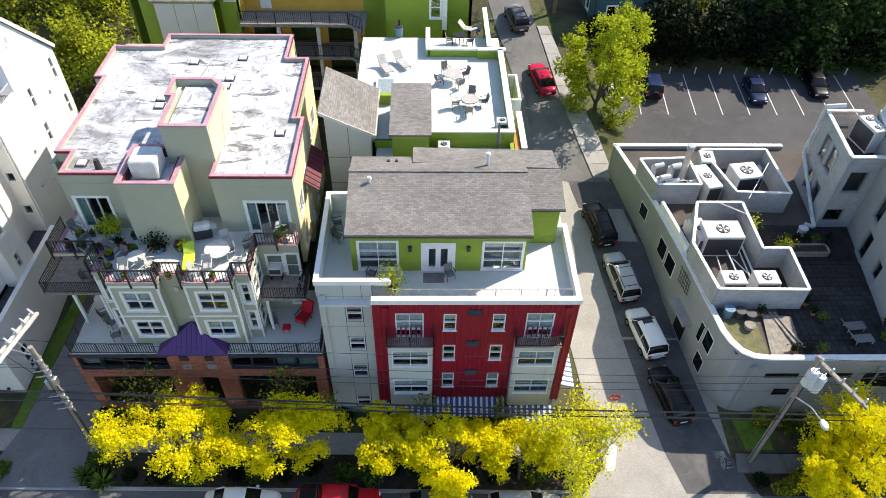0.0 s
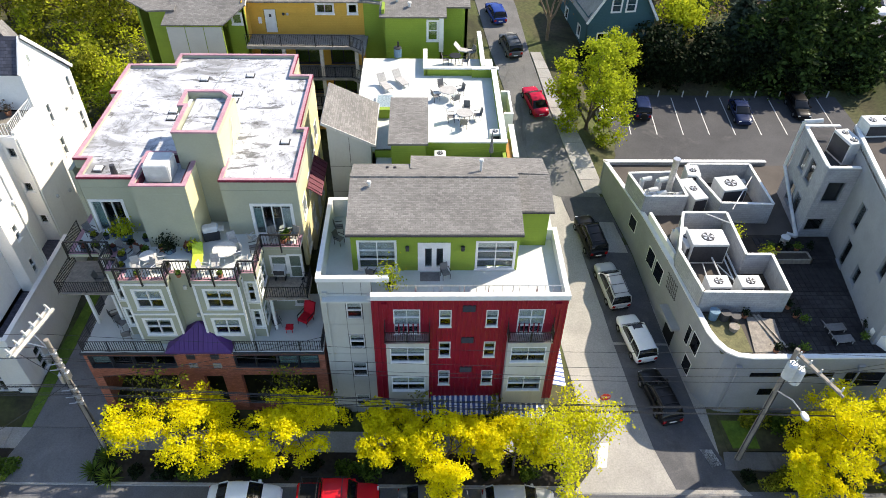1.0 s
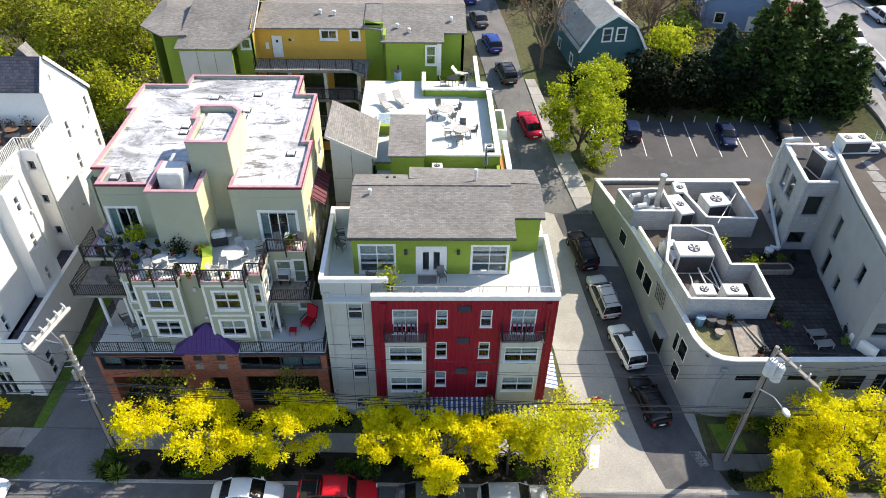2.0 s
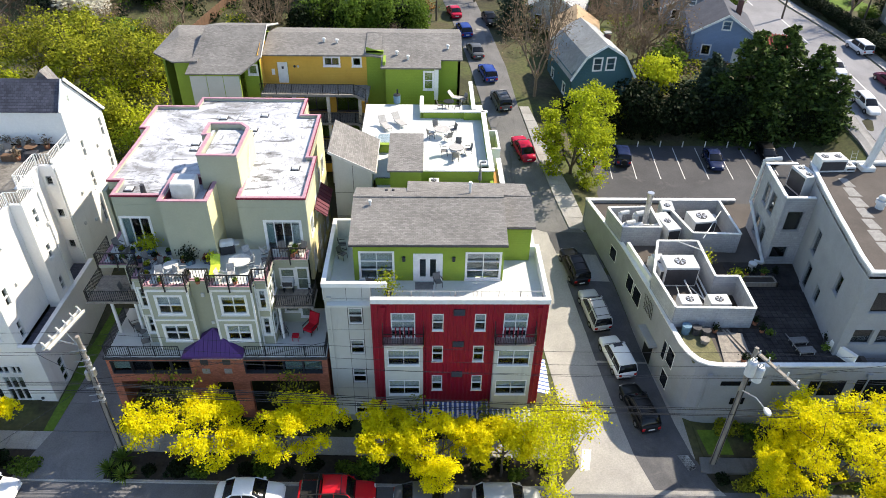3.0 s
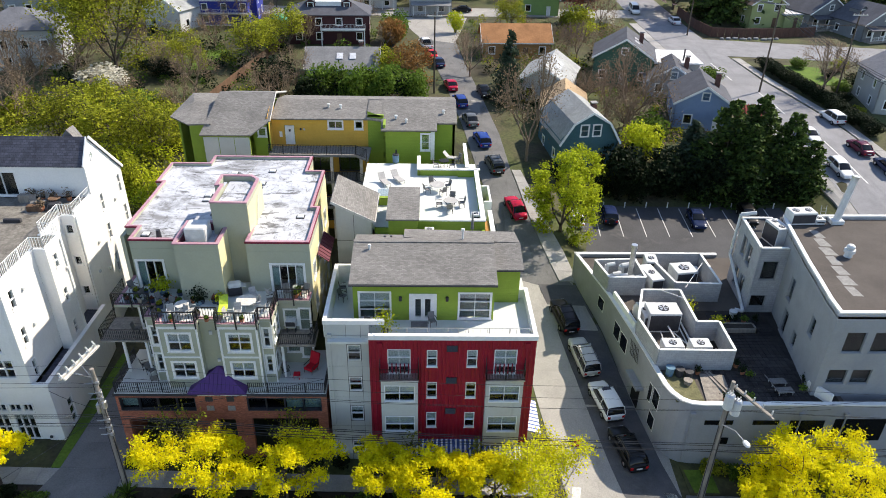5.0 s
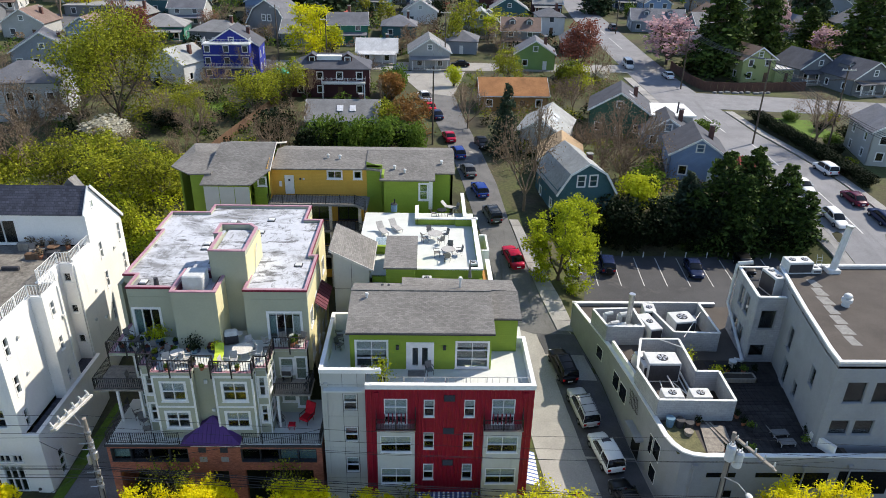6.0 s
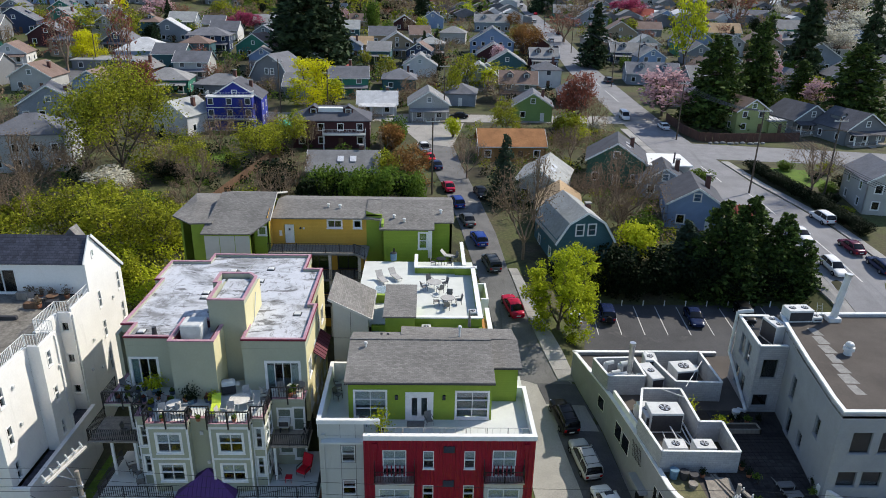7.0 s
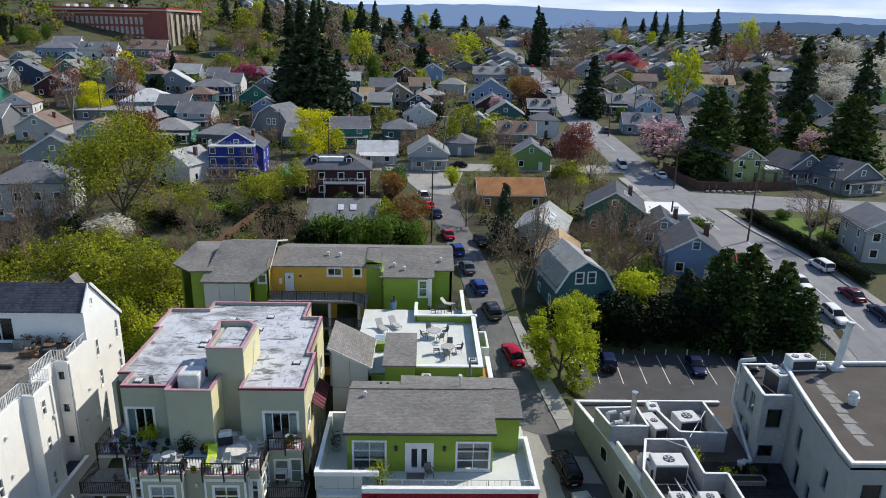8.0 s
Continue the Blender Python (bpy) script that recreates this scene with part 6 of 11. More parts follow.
part("gable_wall", Geo().wall((-25.5, 13.053, _wz), (0, 1, 0), 9.947, 16.85 - _wz, [(a - 0.253, b - 0.253, c - _wz, d - _wz) for a, b, c, d in dw], 0.25), "white_stucco", wb, "tall sunlit white stucco gable wall")
for a, b, c, d in dw:
    window(wb, (-25.5, 12.8 + a, c), (0, 1, 0), b - a, d - c, 1, 2, 0.05)
_gy, _gz = (16.45, 18.05, 23.0), (19.6, 21.5, 16.85)
part("gable", Geo().add([(x, y, z) for x in (-25.5, -25.75) for y, z in ((_gy[0], 16.853), (_gy[2], 16.853), (_gy[1], _gz[1]), (_gy[0], _gz[0]))], [(0, 1, 2, 3), (7, 6, 5, 4), (0, 3, 7, 4), (3, 2, 6, 7), (2, 1, 5, 6), (1, 0, 4, 5)]), "white_stucco", wb, "white gable under the roof")
window(wb, (-25.497, 17.85, 19.6), (0, 1, 0), 0.4, 0.65, 1, 1, 0.04, depth=-0.01)
part("roof", Geo().slab([(-60, 16.3, 19.5), (-25.6, 16.3, 19.5), (-25.6, 18.05, 21.62), (-60, 18.05, 21.62)], 0.15), "roof_slate", wb, "dark blue-grey shingle roof")
part("roof", Geo().slab([(-60, 18.06, 21.62), (-25.4, 18.06, 21.62), (-25.4, 23.15, 16.75), (-60, 23.15, 16.75)], 0.15), "roof_slate", wb, "dark blue-grey shingle roof")
part("rake", Geo().beam((-25.35, 18.05, 21.6), (-25.35, 23.2, 16.72), 0.1, 0.25).beam((-25.53, 16.3, 19.5), (-25.53, 18.05, 21.6), 0.1, 0.22), "white_trim", wb, "white rake board")
part("dormer", Geo().add([(-28.6, 18.8, 20.6), (-26.4, 18.8, 20.6), (-27.5, 18.8, 21.95), (-28.6, 20.2, 20.0), (-26.4, 20.2, 20.0), (-27.5, 20.2, 21.9)], [(0, 1, 2), (1, 4, 5, 2), (0, 2, 5, 3), (3, 5, 4)]), "shingle", wb, "small grey shingled dormer")
part("upper_wall", Geo().wall((-60, 16.5, _rz), (1, 0, 0), 34.25, 3.0, [(26.0, 28.3, 0.1, 2.3), (18.4, 20.7, 0.1, 2.3)]), "white_stucco", wb)
window(wb, (-34.0, 16.5, _rz + 0.1), (1, 0, 0), 2.3, 2.2, 2, 1, 0.1, name="sliding_door")
window(wb, (-41.6, 16.5, _rz + 0.1), (1, 0, 0), 2.3, 2.2, 2, 1, 0.1, name="sliding_door")
part("terrace_room", Geo().box(-59, -27, 17.6, 17.7, 15, 19.0).box(-59.5, -26, 22.6, 22.85, _wz, 16.7).box(-60, -59.8, 2.3, 22.6, _wz, 16.5), "interior_shade", wb)
_fp = [(-59.7, 16.45), (-59.7, 2.3), (-26.35, 2.3), (-26.35, 7.35), (-25.42, 7.35), (-25.42, 9.44), (-26.86, 9.44), (-26.86, 13.05), (-25.76, 13.05), (-25.76, 16.45)]
part("terrace", Geo().prism(_fp, 16.2, 16.5), "flagstone", wb, "brown weathered roof terrace")
_rl = [(-60, 2.15), (-26.2, 2.15), (-26.2, 7.2), (-25.27, 7.2), (-25.27, 9.6), (-26.72, 9.6), (-26.72, 12.92), (-25.62, 12.92), (-25.62, 16.5)]
railing(wb, _rl, _rz, 1.0, "white_trim", gap=0.2, name="white_railing", r=0.02)
for x, y, z in ((-26.1, 4.4, 14.6), (-26.1, 4.4, 11.4), (-25.15, 9.0, 13.6), (-25.5, 15.5, 12.4), (-25.5, 20.3, 14.4), (-25.5, 14.4, 10.0), (-25.5, 16.2, 9.2)):
    part("dryer_vent", Geo().bev(x + 0.002, x + 0.17, y, y + 0.25, z, z + 0.25, 0.03), "unit_white", wb)
part("downspout", Geo().beam((-25.42, 12.95, 16.4), (-25.42, 12.95, 7.6), 0.09, 0.09), "white_trim", wb)
part("downspout", Geo().beam((-25.08, 9.3, 16.4), (-25.08, 9.3, 7.6), 0.09, 0.09), "white_trim", wb)
# low wing along the driveway
part("low_wall", Geo().wall((-26.095, 1.95, _wz), (1, 0, 0), 1.2, 7.0, [], 0.25).wall((-24.9, 2.205, _wz), (0, 1, 0), 10.6, 7.0, [(1.35, 2.2, 1.6, 4.1)], 0.24), "white_stucco", wb, "white low wing wall")
window(wb, (-24.9, 3.555, _wz + 1.6), (0, 1, 0), 0.85, 2.5, 1, 3, 0.06)
part("low_roof", Geo().box(-26.09, -25.16, 2.21, 7.1, 6.9, 7.1).box(-26.59, -25.16, 9.71, 12.79, 6.9, 7.1), "roof_slate", wb, "dark flat lower roof")
part("low_cap", Geo().box(-26.12, -24.82, 1.88, 2.2, 7.503, 7.65).box(-25.16, -24.82, 2.203, 12.8, 7.503, 7.65), "white_trim", wb, "white lower parapet cap")
part("wall_lamp", Geo().bev(-26.0, -25.8, 1.8, 1.947, 2.2, 2.4, 0.03), "dark_metal", wb)
# ---- vehicles ----
for _n, _c, _r in (("paint_white", (0.78, 0.78, 0.77), 0.25), ("paint_silver", (0.45, 0.45, 0.44), 0.3), ("paint_black", (0.004, 0.0043, 0.005), 0.3), ("paint_red", (0.55, 0.012, 0.02), 0.25), ("paint_crimson", (0.42, 0.01, 0.04), 0.25),
                   ("paint_blue", (0.02, 0.05, 0.24), 0.25), ("paint_navy", (0.015, 0.025, 0.07), 0.25), ("paint_grey", (0.10, 0.105, 0.11), 0.28), ("paint_maroon", (0.10, 0.01, 0.03), 0.25), ("paint_teal", (0.03, 0.07, 0.10), 0.25)):
    paint(_n, _c, _r)
mat("lamp_red", (0.45, 0.01, 0.01), rough=0.2, bump=0, spec=0.6)
mat("lamp_clear", (0.75, 0.76, 0.78), rough=0.12, bump=0, spec=0.7)
mat("alloy", (0.45, 0.45, 0.46), (0.35, 0.35, 0.36), rough=0.3, metal=0.8, bump=0)

# length, width, stations of the body: (x, bottom, top, half width); the cabin: base front, roof front, roof rear, base rear, roof height, belt
CARS = {
    "sedan": (4.6, [(-2.3, .45, .78, .72), (-2.15, .3, .95, .84), (-1.4, .22, 1.0, .89), (0.3, .22, .98, .9), (1.0, .22, .95, .9), (1.9, .24, .82, .86), (2.2, .32, .7, .76), (2.3, .4, .6, .66)], (1.15, 0.3, -1.0, -1.75, 1.44, .95)),
    "suv": (4.6, [(-2.3, .5, 1.0, .78), (-2.2, .35, 1.08, .88), (-1.4, .28, 1.08, .92), (0.3, .28, 1.06, .92), (1.1, .28, 1.03, .92), (1.95, .3, .95, .88), (2.2, .4, .8, .8), (2.3, .5, .7, .7)], (1.2, 0.45, -1.9, -2.2, 1.72, 1.04)),
    "wagon": (4.7, [(-2.35, .42, .85, .76), (-2.25, .3, .98, .86), (-1.4, .24, 1.0, .9), (0.3, .24, .98, .9), (1.0, .24, .95, .9), (1.95, .26, .84, .86), (2.25, .34, .7, .76), (2.35, .42, .6, .66)], (1.15, 0.3, -1.7, -2.2, 1.5, .96)),
    "truck": (5.3, [(-2.65, .6, 1.08, .9), (-2.6, .45, 1.12, .95), (-1.0, .4, 1.12, .96), (0.4, .4, 1.12, .96), (1.2, .4, 1.1, .96), (2.2, .42, 1.05, .94), (2.5, .5, .95, .88), (2.65, .6, .85, .78)], (1.25, 0.65, -0.95, -1.15, 1.82, 1.1)),
    "van": (5.0, [(-2.5, .5, 1.1, .85), (-2.4, .35, 1.2, .93), (-1.4, .3, 1.2, .95), (0.3, .3, 1.15, .95), (1.2, .3, 1.1, .95), (2.1, .32, .98, .9), (2.4, .4, .8, .8), (2.5, .5, .7, .7)], (1.6, 0.9, -2.3, -2.45, 1.95, 1.12)),
}


def car(kind, colour, x, y, rz, label, extra="", z=None):
    """A parked vehicle with its nose along rz degrees from +x."""
    ln, st, (c0, c1, c2, c3, roof, belt) = CARS[kind]
    r = radians(rz)
    zf, zb = gz(x + math.cos(r) * 1.4, y + math.sin(r) * 1.4), gz(x - math.cos(r) * 1.4, y - math.sin(r) * 1.4)
    base = ((zf + zb) / 2 + 0.05) if z is None else z
    pitch = math.degrees(math.atan2(zf - zb, 2.8)) if z is None else 0
    ob = thing("pickup_truck" if kind == "truck" else ("van" if kind == "van" else "car"), label, "truck" if kind == "truck" else "car", group="parked cars")
    ob.matrix_world = Matrix.Translation((x, y, base)) @ Matrix.Rotation(r, 4, "Z") @ Matrix.Rotation(-radians(pitch), 4, "Y")
    xs = np.array([q[0] for q in st])
    fx = np.concatenate([xs[0] + np.array([0, .04, .1]), np.linspace(xs[0] + .2, xs[-1] - .2, 20), xs[-1] - np.array([.1, .04, 0])])
    low, top, half = (np.convolve(np.pad(np.interp(fx, xs, [q[k] for q in st]), 1, "edge"), (.25, .5, .25), "valid") for k in (1, 2, 3))
    half[[0, -1]] *= .9
    g = Geo()
    sec = ((.8, 0), (.95, .08), (1.0, .34), (1.0, .62), (.965, .84), (.88, .97), (.5, 1.02))
    n = 2 * len(sec)
    for px, z0, z1, hw in zip(fx.tolist(), low.tolist(), top.tolist(), half.tolist()):
        side = [(hw * a, z0 + (z1 - z0) * c) for a, c in sec]
        g.v += [(px, -a, c) for a, c in side] + [(px, a, c) for a, c in reversed(side)]
    m = len(fx)
    g.f = [(i * n + k, i * n + (k + 1) % n, (i + 1) * n + (k + 1) % n, (i + 1) * n + k) for i in range(m - 1) for k in range(n)] + [tuple(range(n)), tuple(range(m * n - 1, (m - 1) * n - 1, -1))]
    g.smooth = True
    body = part("body", g, colour, ob)
    wb_, wr = st[3][3] - .07, st[3][3] - .2

    def shell(x0, x1, up, k0=0.0):
        """The glasshouse or, lifted a little, the roof on it, from x0 back to x1."""
        q = Geo()
        cx = [c3, c2 - .12, c2, (c2 * 2 + c1) / 3, (c2 + c1 * 2) / 3, c1, c1 + .12, c0]
        cz = [belt, roof - .1, roof, roof + .05, roof + .05, roof, roof - .09, belt]
        px = np.linspace(x1, x0, 16)
        pz = np.interp(px, cx, cz)
        rows_ = []
        for x_, z_ in zip(px.tolist(), pz.tolist()):
            f = min(1.0, max(0.0, (z_ - belt) / (roof - belt)))
            w_ = wb_ + (wr - wb_) * f
            lo = belt - .04 + (z_ - belt) * k0
            wl = wb_ + (wr - wb_) * f * k0
            rows_.append([(wl + up, lo), (w_ + up, z_ - .05 + up), (w_ - .1, z_ + up), (.3, z_ + .025 + up)])
        for x_, r_ in zip(px.tolist(), rows_):
            q.v += [(x_, -a, c) for a, c in r_] + [(x_, a, c) for a, c in reversed(r_)]
        k = len(rows_)
        q.f = [(i * 8 + j, i * 8 + (j + 1) % 8, (i + 1) * 8 + (j + 1) % 8, (i + 1) * 8 + j) for i in range(k - 1) for j in range(8)] + [tuple(range(8)), tuple(range(k * 8 - 1, (k - 1) * 8 - 1, -1))]
        q.smooth = True
        return q

    cabin = part("cabin", shell(c0, c3, 0.0), "car_glass", ob, "dark glass cabin")
    part("roof", shell(c1 + .02, c2 - .02, .018, .93), colour, cabin, "painted car roof")
    mid = (c1 + c2) / 2
    for s in (-1, 1):
        for p0, p1, wd in ((c0 - .04, c1 + .04, .05), (mid, mid, .06), (c3 + .06, c2 - .04, .1)):
            part("pillar", Geo().beam((p0, s * (wb_ + .005), belt - .03), (p1, s * (wr + .02), roof - .02), .05, wd), colour, cabin)
        if y < 100:
            part("mirror", Geo().bev(c0 - .35, c0 - .15, s * wb_ - (.2 if s < 0 else -.02), s * wb_ + (.2 if s > 0 else -.02), belt, belt + .15, .03), colour, ob)
        part("headlight", Geo().bev(st[-2][0] - .18, st[-1][0] - .03, s * .56 - .16, s * .56 + .16, st[-2][2] - .2, st[-2][2] - .02, .03), "lamp_clear", ob, "clear headlight")
        part("tail_light", Geo().bev(st[0][0] - .03, st[0][0] + .14, s * .66 - .13, s * .66 + .13, st[0][2] - .28, st[0][2] - .02, .03), "lamp_red", ob, "red tail light")
        for wx in (-1.38, 1.38):
            w = part("wheel", Geo().rod((wx, s * (st[3][3] - .2), .33), (wx, s * (st[3][3] + .02), .33), .34, .34, 18), "rubber", ob)
            part("rim", Geo().rod((wx, s * (st[3][3] - .02), .33), (wx, s * (st[3][3] + .025), .33), .21, .18, 10), "alloy", w)
    if y < 100:
        part("number_plate", Geo().box(st[0][0] - .03, st[0][0] + .02, -.26, .26, .55, .68), "white_trim", ob)
    part("bumper", Geo().bev(st[-1][0] - .12, st[-1][0] + .06, -.68, .68, .34, .52, .04), "rubber" if kind in ("suv", "truck") else colour, ob)
    part("rear_bumper", Geo().bev(st[0][0] - .06, st[0][0] + .12, -.74, .74, .36, .54, .04), "rubber" if kind in ("suv", "truck") else colour, ob)
    if "sunroof" in extra:
        part("sunroof", Geo().bev(-.1, .5, -.4, .4, roof + .045, roof + .065, .01), "car_glass", ob)
    if "rack" in extra:
        for s in (-1, 1):
            part("roof_rail", Geo().beam((c1 - .1, s * (wr - .08), roof + .1), (c2 + .1, s * (wr - .08), roof + .1), .04, .04), "black_metal", ob)
        for xx in (c1 - .3, (c1 + c2) / 2, c2 + .3):
            part("crossbar", Geo().beam((xx, -wr + .08, roof + .12), (xx, wr - .08, roof + .12), .04, .03), "black_metal", ob)
    if "spare" in extra:
        part("spare_wheel", Geo().rod((-ln / 2 - .05, 0, .95), (-ln / 2 - .28, 0, .95), .36, .36, 16), "rubber", ob)
    if kind == "truck":
        part("bed", Geo().box(-2.5, -1.25, -.78, .78, 1.0, 1.16), "rubber", ob, "open black load bed")
        for s in (-1, 1):
            part("rack_bar", Geo().beam((-2.4, s * .85, 1.85), (0.6, s * .8, 1.9), .05, .05), "black_metal", ob)
        for xx in (-2.35, -1.3, 0.3):
            part("rack_bar", Geo().beam((xx, -.85, 1.88), (xx, .85, 1.88), .05, .05), "black_metal", ob)
        for xx in (-2.35, -1.3):
            for s in (-1, 1):
                part("rack_post", Geo().beam((xx, s * .85, 1.05), (xx, s * .85, 1.88), .05, .05), "black_metal", ob)
    return ob


_A = 101.0
car("wagon", "paint_black", 20.9, 2.2, _A, "black estate car parked along the alley", "rack")
car("suv", "paint_white", 20.25, 7.6, _A, "white sport utility car with a dark sunroof", "sunroof")
car("suv", "paint_silver", 19.2, 13.0, _A, "silver compact utility car with dark bumpers", "rack")
car("suv", "paint_black", 18.1, 18.2, _A, "black off-road car with a roof rack in the alley", "rack")
car("sedan", "paint_crimson", 14.9, 36.5, _A + 2, "bright red sports saloon parked beside the pavement")
car("suv", "paint_grey", 13.1, 46.6, _A, "dark grey utility car with a roof rack", "rack")
car("wagon", "paint_blue", 11.9, 54.2, _A, "bright blue hatchback car parked on the street")
car("sedan", "paint_grey", 10.6, 61.2, _A, "dark grey saloon car parked on the street")
car("wagon", "paint_blue", 9.3, 68.6, _A, "small blue hatchback parked on the street")
car("sedan", "paint_crimson", 8.0, 76.0, _A, "dark red saloon car parked on the street")
car("sedan", "paint_navy", 6.0, 88.5, _A + 4, "navy blue saloon car parked on the street")
car("sedan", "paint_red", 4.7, 93.5, _A + 4, "red saloon car parked on the street")
car("truck", "paint_white", 3.6, 100.0, _A + 4, "white pickup truck parked on the street")
car("sedan", "paint_black", 13.5, 73, _A + 180, "black saloon car under a small tree")
car("suv", "paint_navy", 27.2, 38.6, 85, "dark blue off-road car with a spare wheel", "spare", z=3.47)
car("wagon", "paint_white", 22.9, 38.0, 85, "white car half hidden behind a tree", z=3.47)
car("sedan", "paint_navy", 38.2, 37.8, -95, "dark blue saloon car in a parking stall", z=3.47)
car("wagon", "paint_black", 45.2, 39.0, -95, "black car in a parking stall", z=3.47)
car("sedan", "paint_white", -8.4, -6.3, 1, "white saloon car parked at the kerb")
car("truck", "paint_red", -2.4, -6.3, 1, "bright red car parked at the kerb")
car("sedan", "paint_grey", 3.8, -6.4, 1, "dark grey car parked at the kerb")
car("wagon", "paint_silver", 9.4, -6.4, 1, "silver estate car parked at the kerb")
car("sedan", "paint_white", -26.4, -6.3, 1, "white car parked at the kerb")
car("suv", "paint_white", 67.3, 63.5, 97, "white utility car on the avenue")
car("sedan", "paint_white", 60.6, 57, -86, "white saloon car on the avenue")
car("wagon", "paint_white", 60.4, 47, -88, "white estate car on the avenue")
car("sedan", "paint_maroon", 66.2, 53, 95, "maroon saloon car on the avenue")
car("wagon", "paint_navy", 67.2, 47.5, 92, "navy estate car on the avenue")
car("suv", "paint_white", 49.5, 88.0, 60, "white car beside a clipped shrub")
car("van", "paint_white", 53.2, 131, -92, "white delivery van standing on the avenue")
car("sedan", "paint_white", 60.2, 122, 92, "white saloon car by the kerb")
car("sedan", "paint_black", 12.0, 129, 178, "black saloon car on the cross street")
car("sedan", "paint_navy", -100, 158, 5, "dark blue saloon car on the hillside street")
for _i, (_x, _y, _c) in enumerate(((59.6, 205, "paint_silver"), (60.6, 221, "paint_white"), (56.2, 262, "paint_white"), (63.4, 285, "paint_black"), (58.5, 330, "paint_white"), (59.6, 355, "paint_silver"), (65, 372, "paint_red"), (62.8, 418, "paint_white"), (67.5, 455, "paint_grey"), (54.4, 240, "paint_navy"), (59.8, 176, "paint_grey"))):
    car(("sedan", "suv", "wagon")[_i % 3], _c, _x, _y, 92, {"paint_silver": "silver", "paint_white": "white", "paint_black": "black", "paint_red": "red", "paint_grey": "dark grey", "paint_navy": "navy"}[_c] + " car parked on the far avenue")
# ---- district behind: houses ----
for _n, _c in (("wall_teal", (0.055, 0.13, 0.15)), ("wall_forest", (0.05, 0.13, 0.09)), ("wall_ochre", (0.33, 0.17, 0.06)), ("wall_pale", (0.45, 0.45, 0.43)), ("wall_tan", (0.34, 0.27, 0.18)), ("wall_sky", (0.24, 0.33, 0.50)), ("wall_grey", (0.26, 0.29, 0.33)),
               ("wall_oxblood", (0.075, 0.028, 0.03)), ("wall_royal", (0.03, 0.045, 0.30)), ("wall_white", (0.66, 0.66, 0.65)), ("wall_jade", (0.05, 0.21, 0.15)), ("wall_greystone", (0.20, 0.21, 0.22)), ("wall_lime", (0.22, 0.34, 0.11)), ("wall_navy", (0.045, 0.065, 0.12)), ("wall_pear", (0.36, 0.40, 0.17))):
    mat(_n, _c, tuple(v * 0.88 for v in _c), rough=0.8, scale=0.5, grain=0.08, bump=0.05)
    lap(MATS[_n], 0.18, "Z", 0.03)
for _n, _c in (("roof_pale", (0.36, 0.37, 0.36)), ("roof_slate", (0.17, 0.175, 0.195)), ("roof_deep", (0.095, 0.098, 0.115)), ("roof_rust", (0.36, 0.17, 0.07)), ("roof_tan", (0.42, 0.30, 0.18)), ("roof_grey", (0.27, 0.27, 0.27)), ("roof_white", (0.55, 0.56, 0.57)), ("roof_brown", (0.21, 0.15, 0.125)), ("roof_brick", (0.30, 0.07, 0.05))):
    mat(_n, _c, tuple(v * 0.72 for v in _c), rough=0.92, scale=0.5, fine=9, grain=0.25, bump=0.3, rand=0.12, bdist=0.04)
    stains(MATS[_n], tuple(v * 0.55 for v in _c), 0.35, 0.54, 0.72, 0.6)


mat("chimney_brick", (0.15, 0.075, 0.06), (0.10, 0.05, 0.042), rough=0.9, scale=2)


def far_window(parent, x0, x1, y0, y1, z0, z1):
    """A small dark pane in a white frame."""
    o = [(x0 - .14, z0 - .14), (x1 + .14, z0 - .14), (x1 + .14, z1 + .14), (x0 - .14, z1 + .14)]
    n = [(x0, z0), (x1, z0), (x1, z1), (x0, z1)]
    g = Geo().add([(a, y1, c) for a, c in o] + [(a, y0 - .06, c) for a, c in o] + [(a, y0 - .05, c) for a, c in n],
                  [(8, 9, 10, 11), (3, 2, 1, 0)] + [(i, (i + 1) % 4, 4 + (i + 1) % 4, 4 + i) for i in range(4)] + [(4 + i, 4 + (i + 1) % 4, 8 + (i + 1) % 4, 8 + i) for i in range(4)])
    ob = part("window", g, "white_trim", parent, whole=True)
    ob.data.materials.append(MATS["far_glass"])
    ob.data.polygons[0].material_index = 1
    return ob


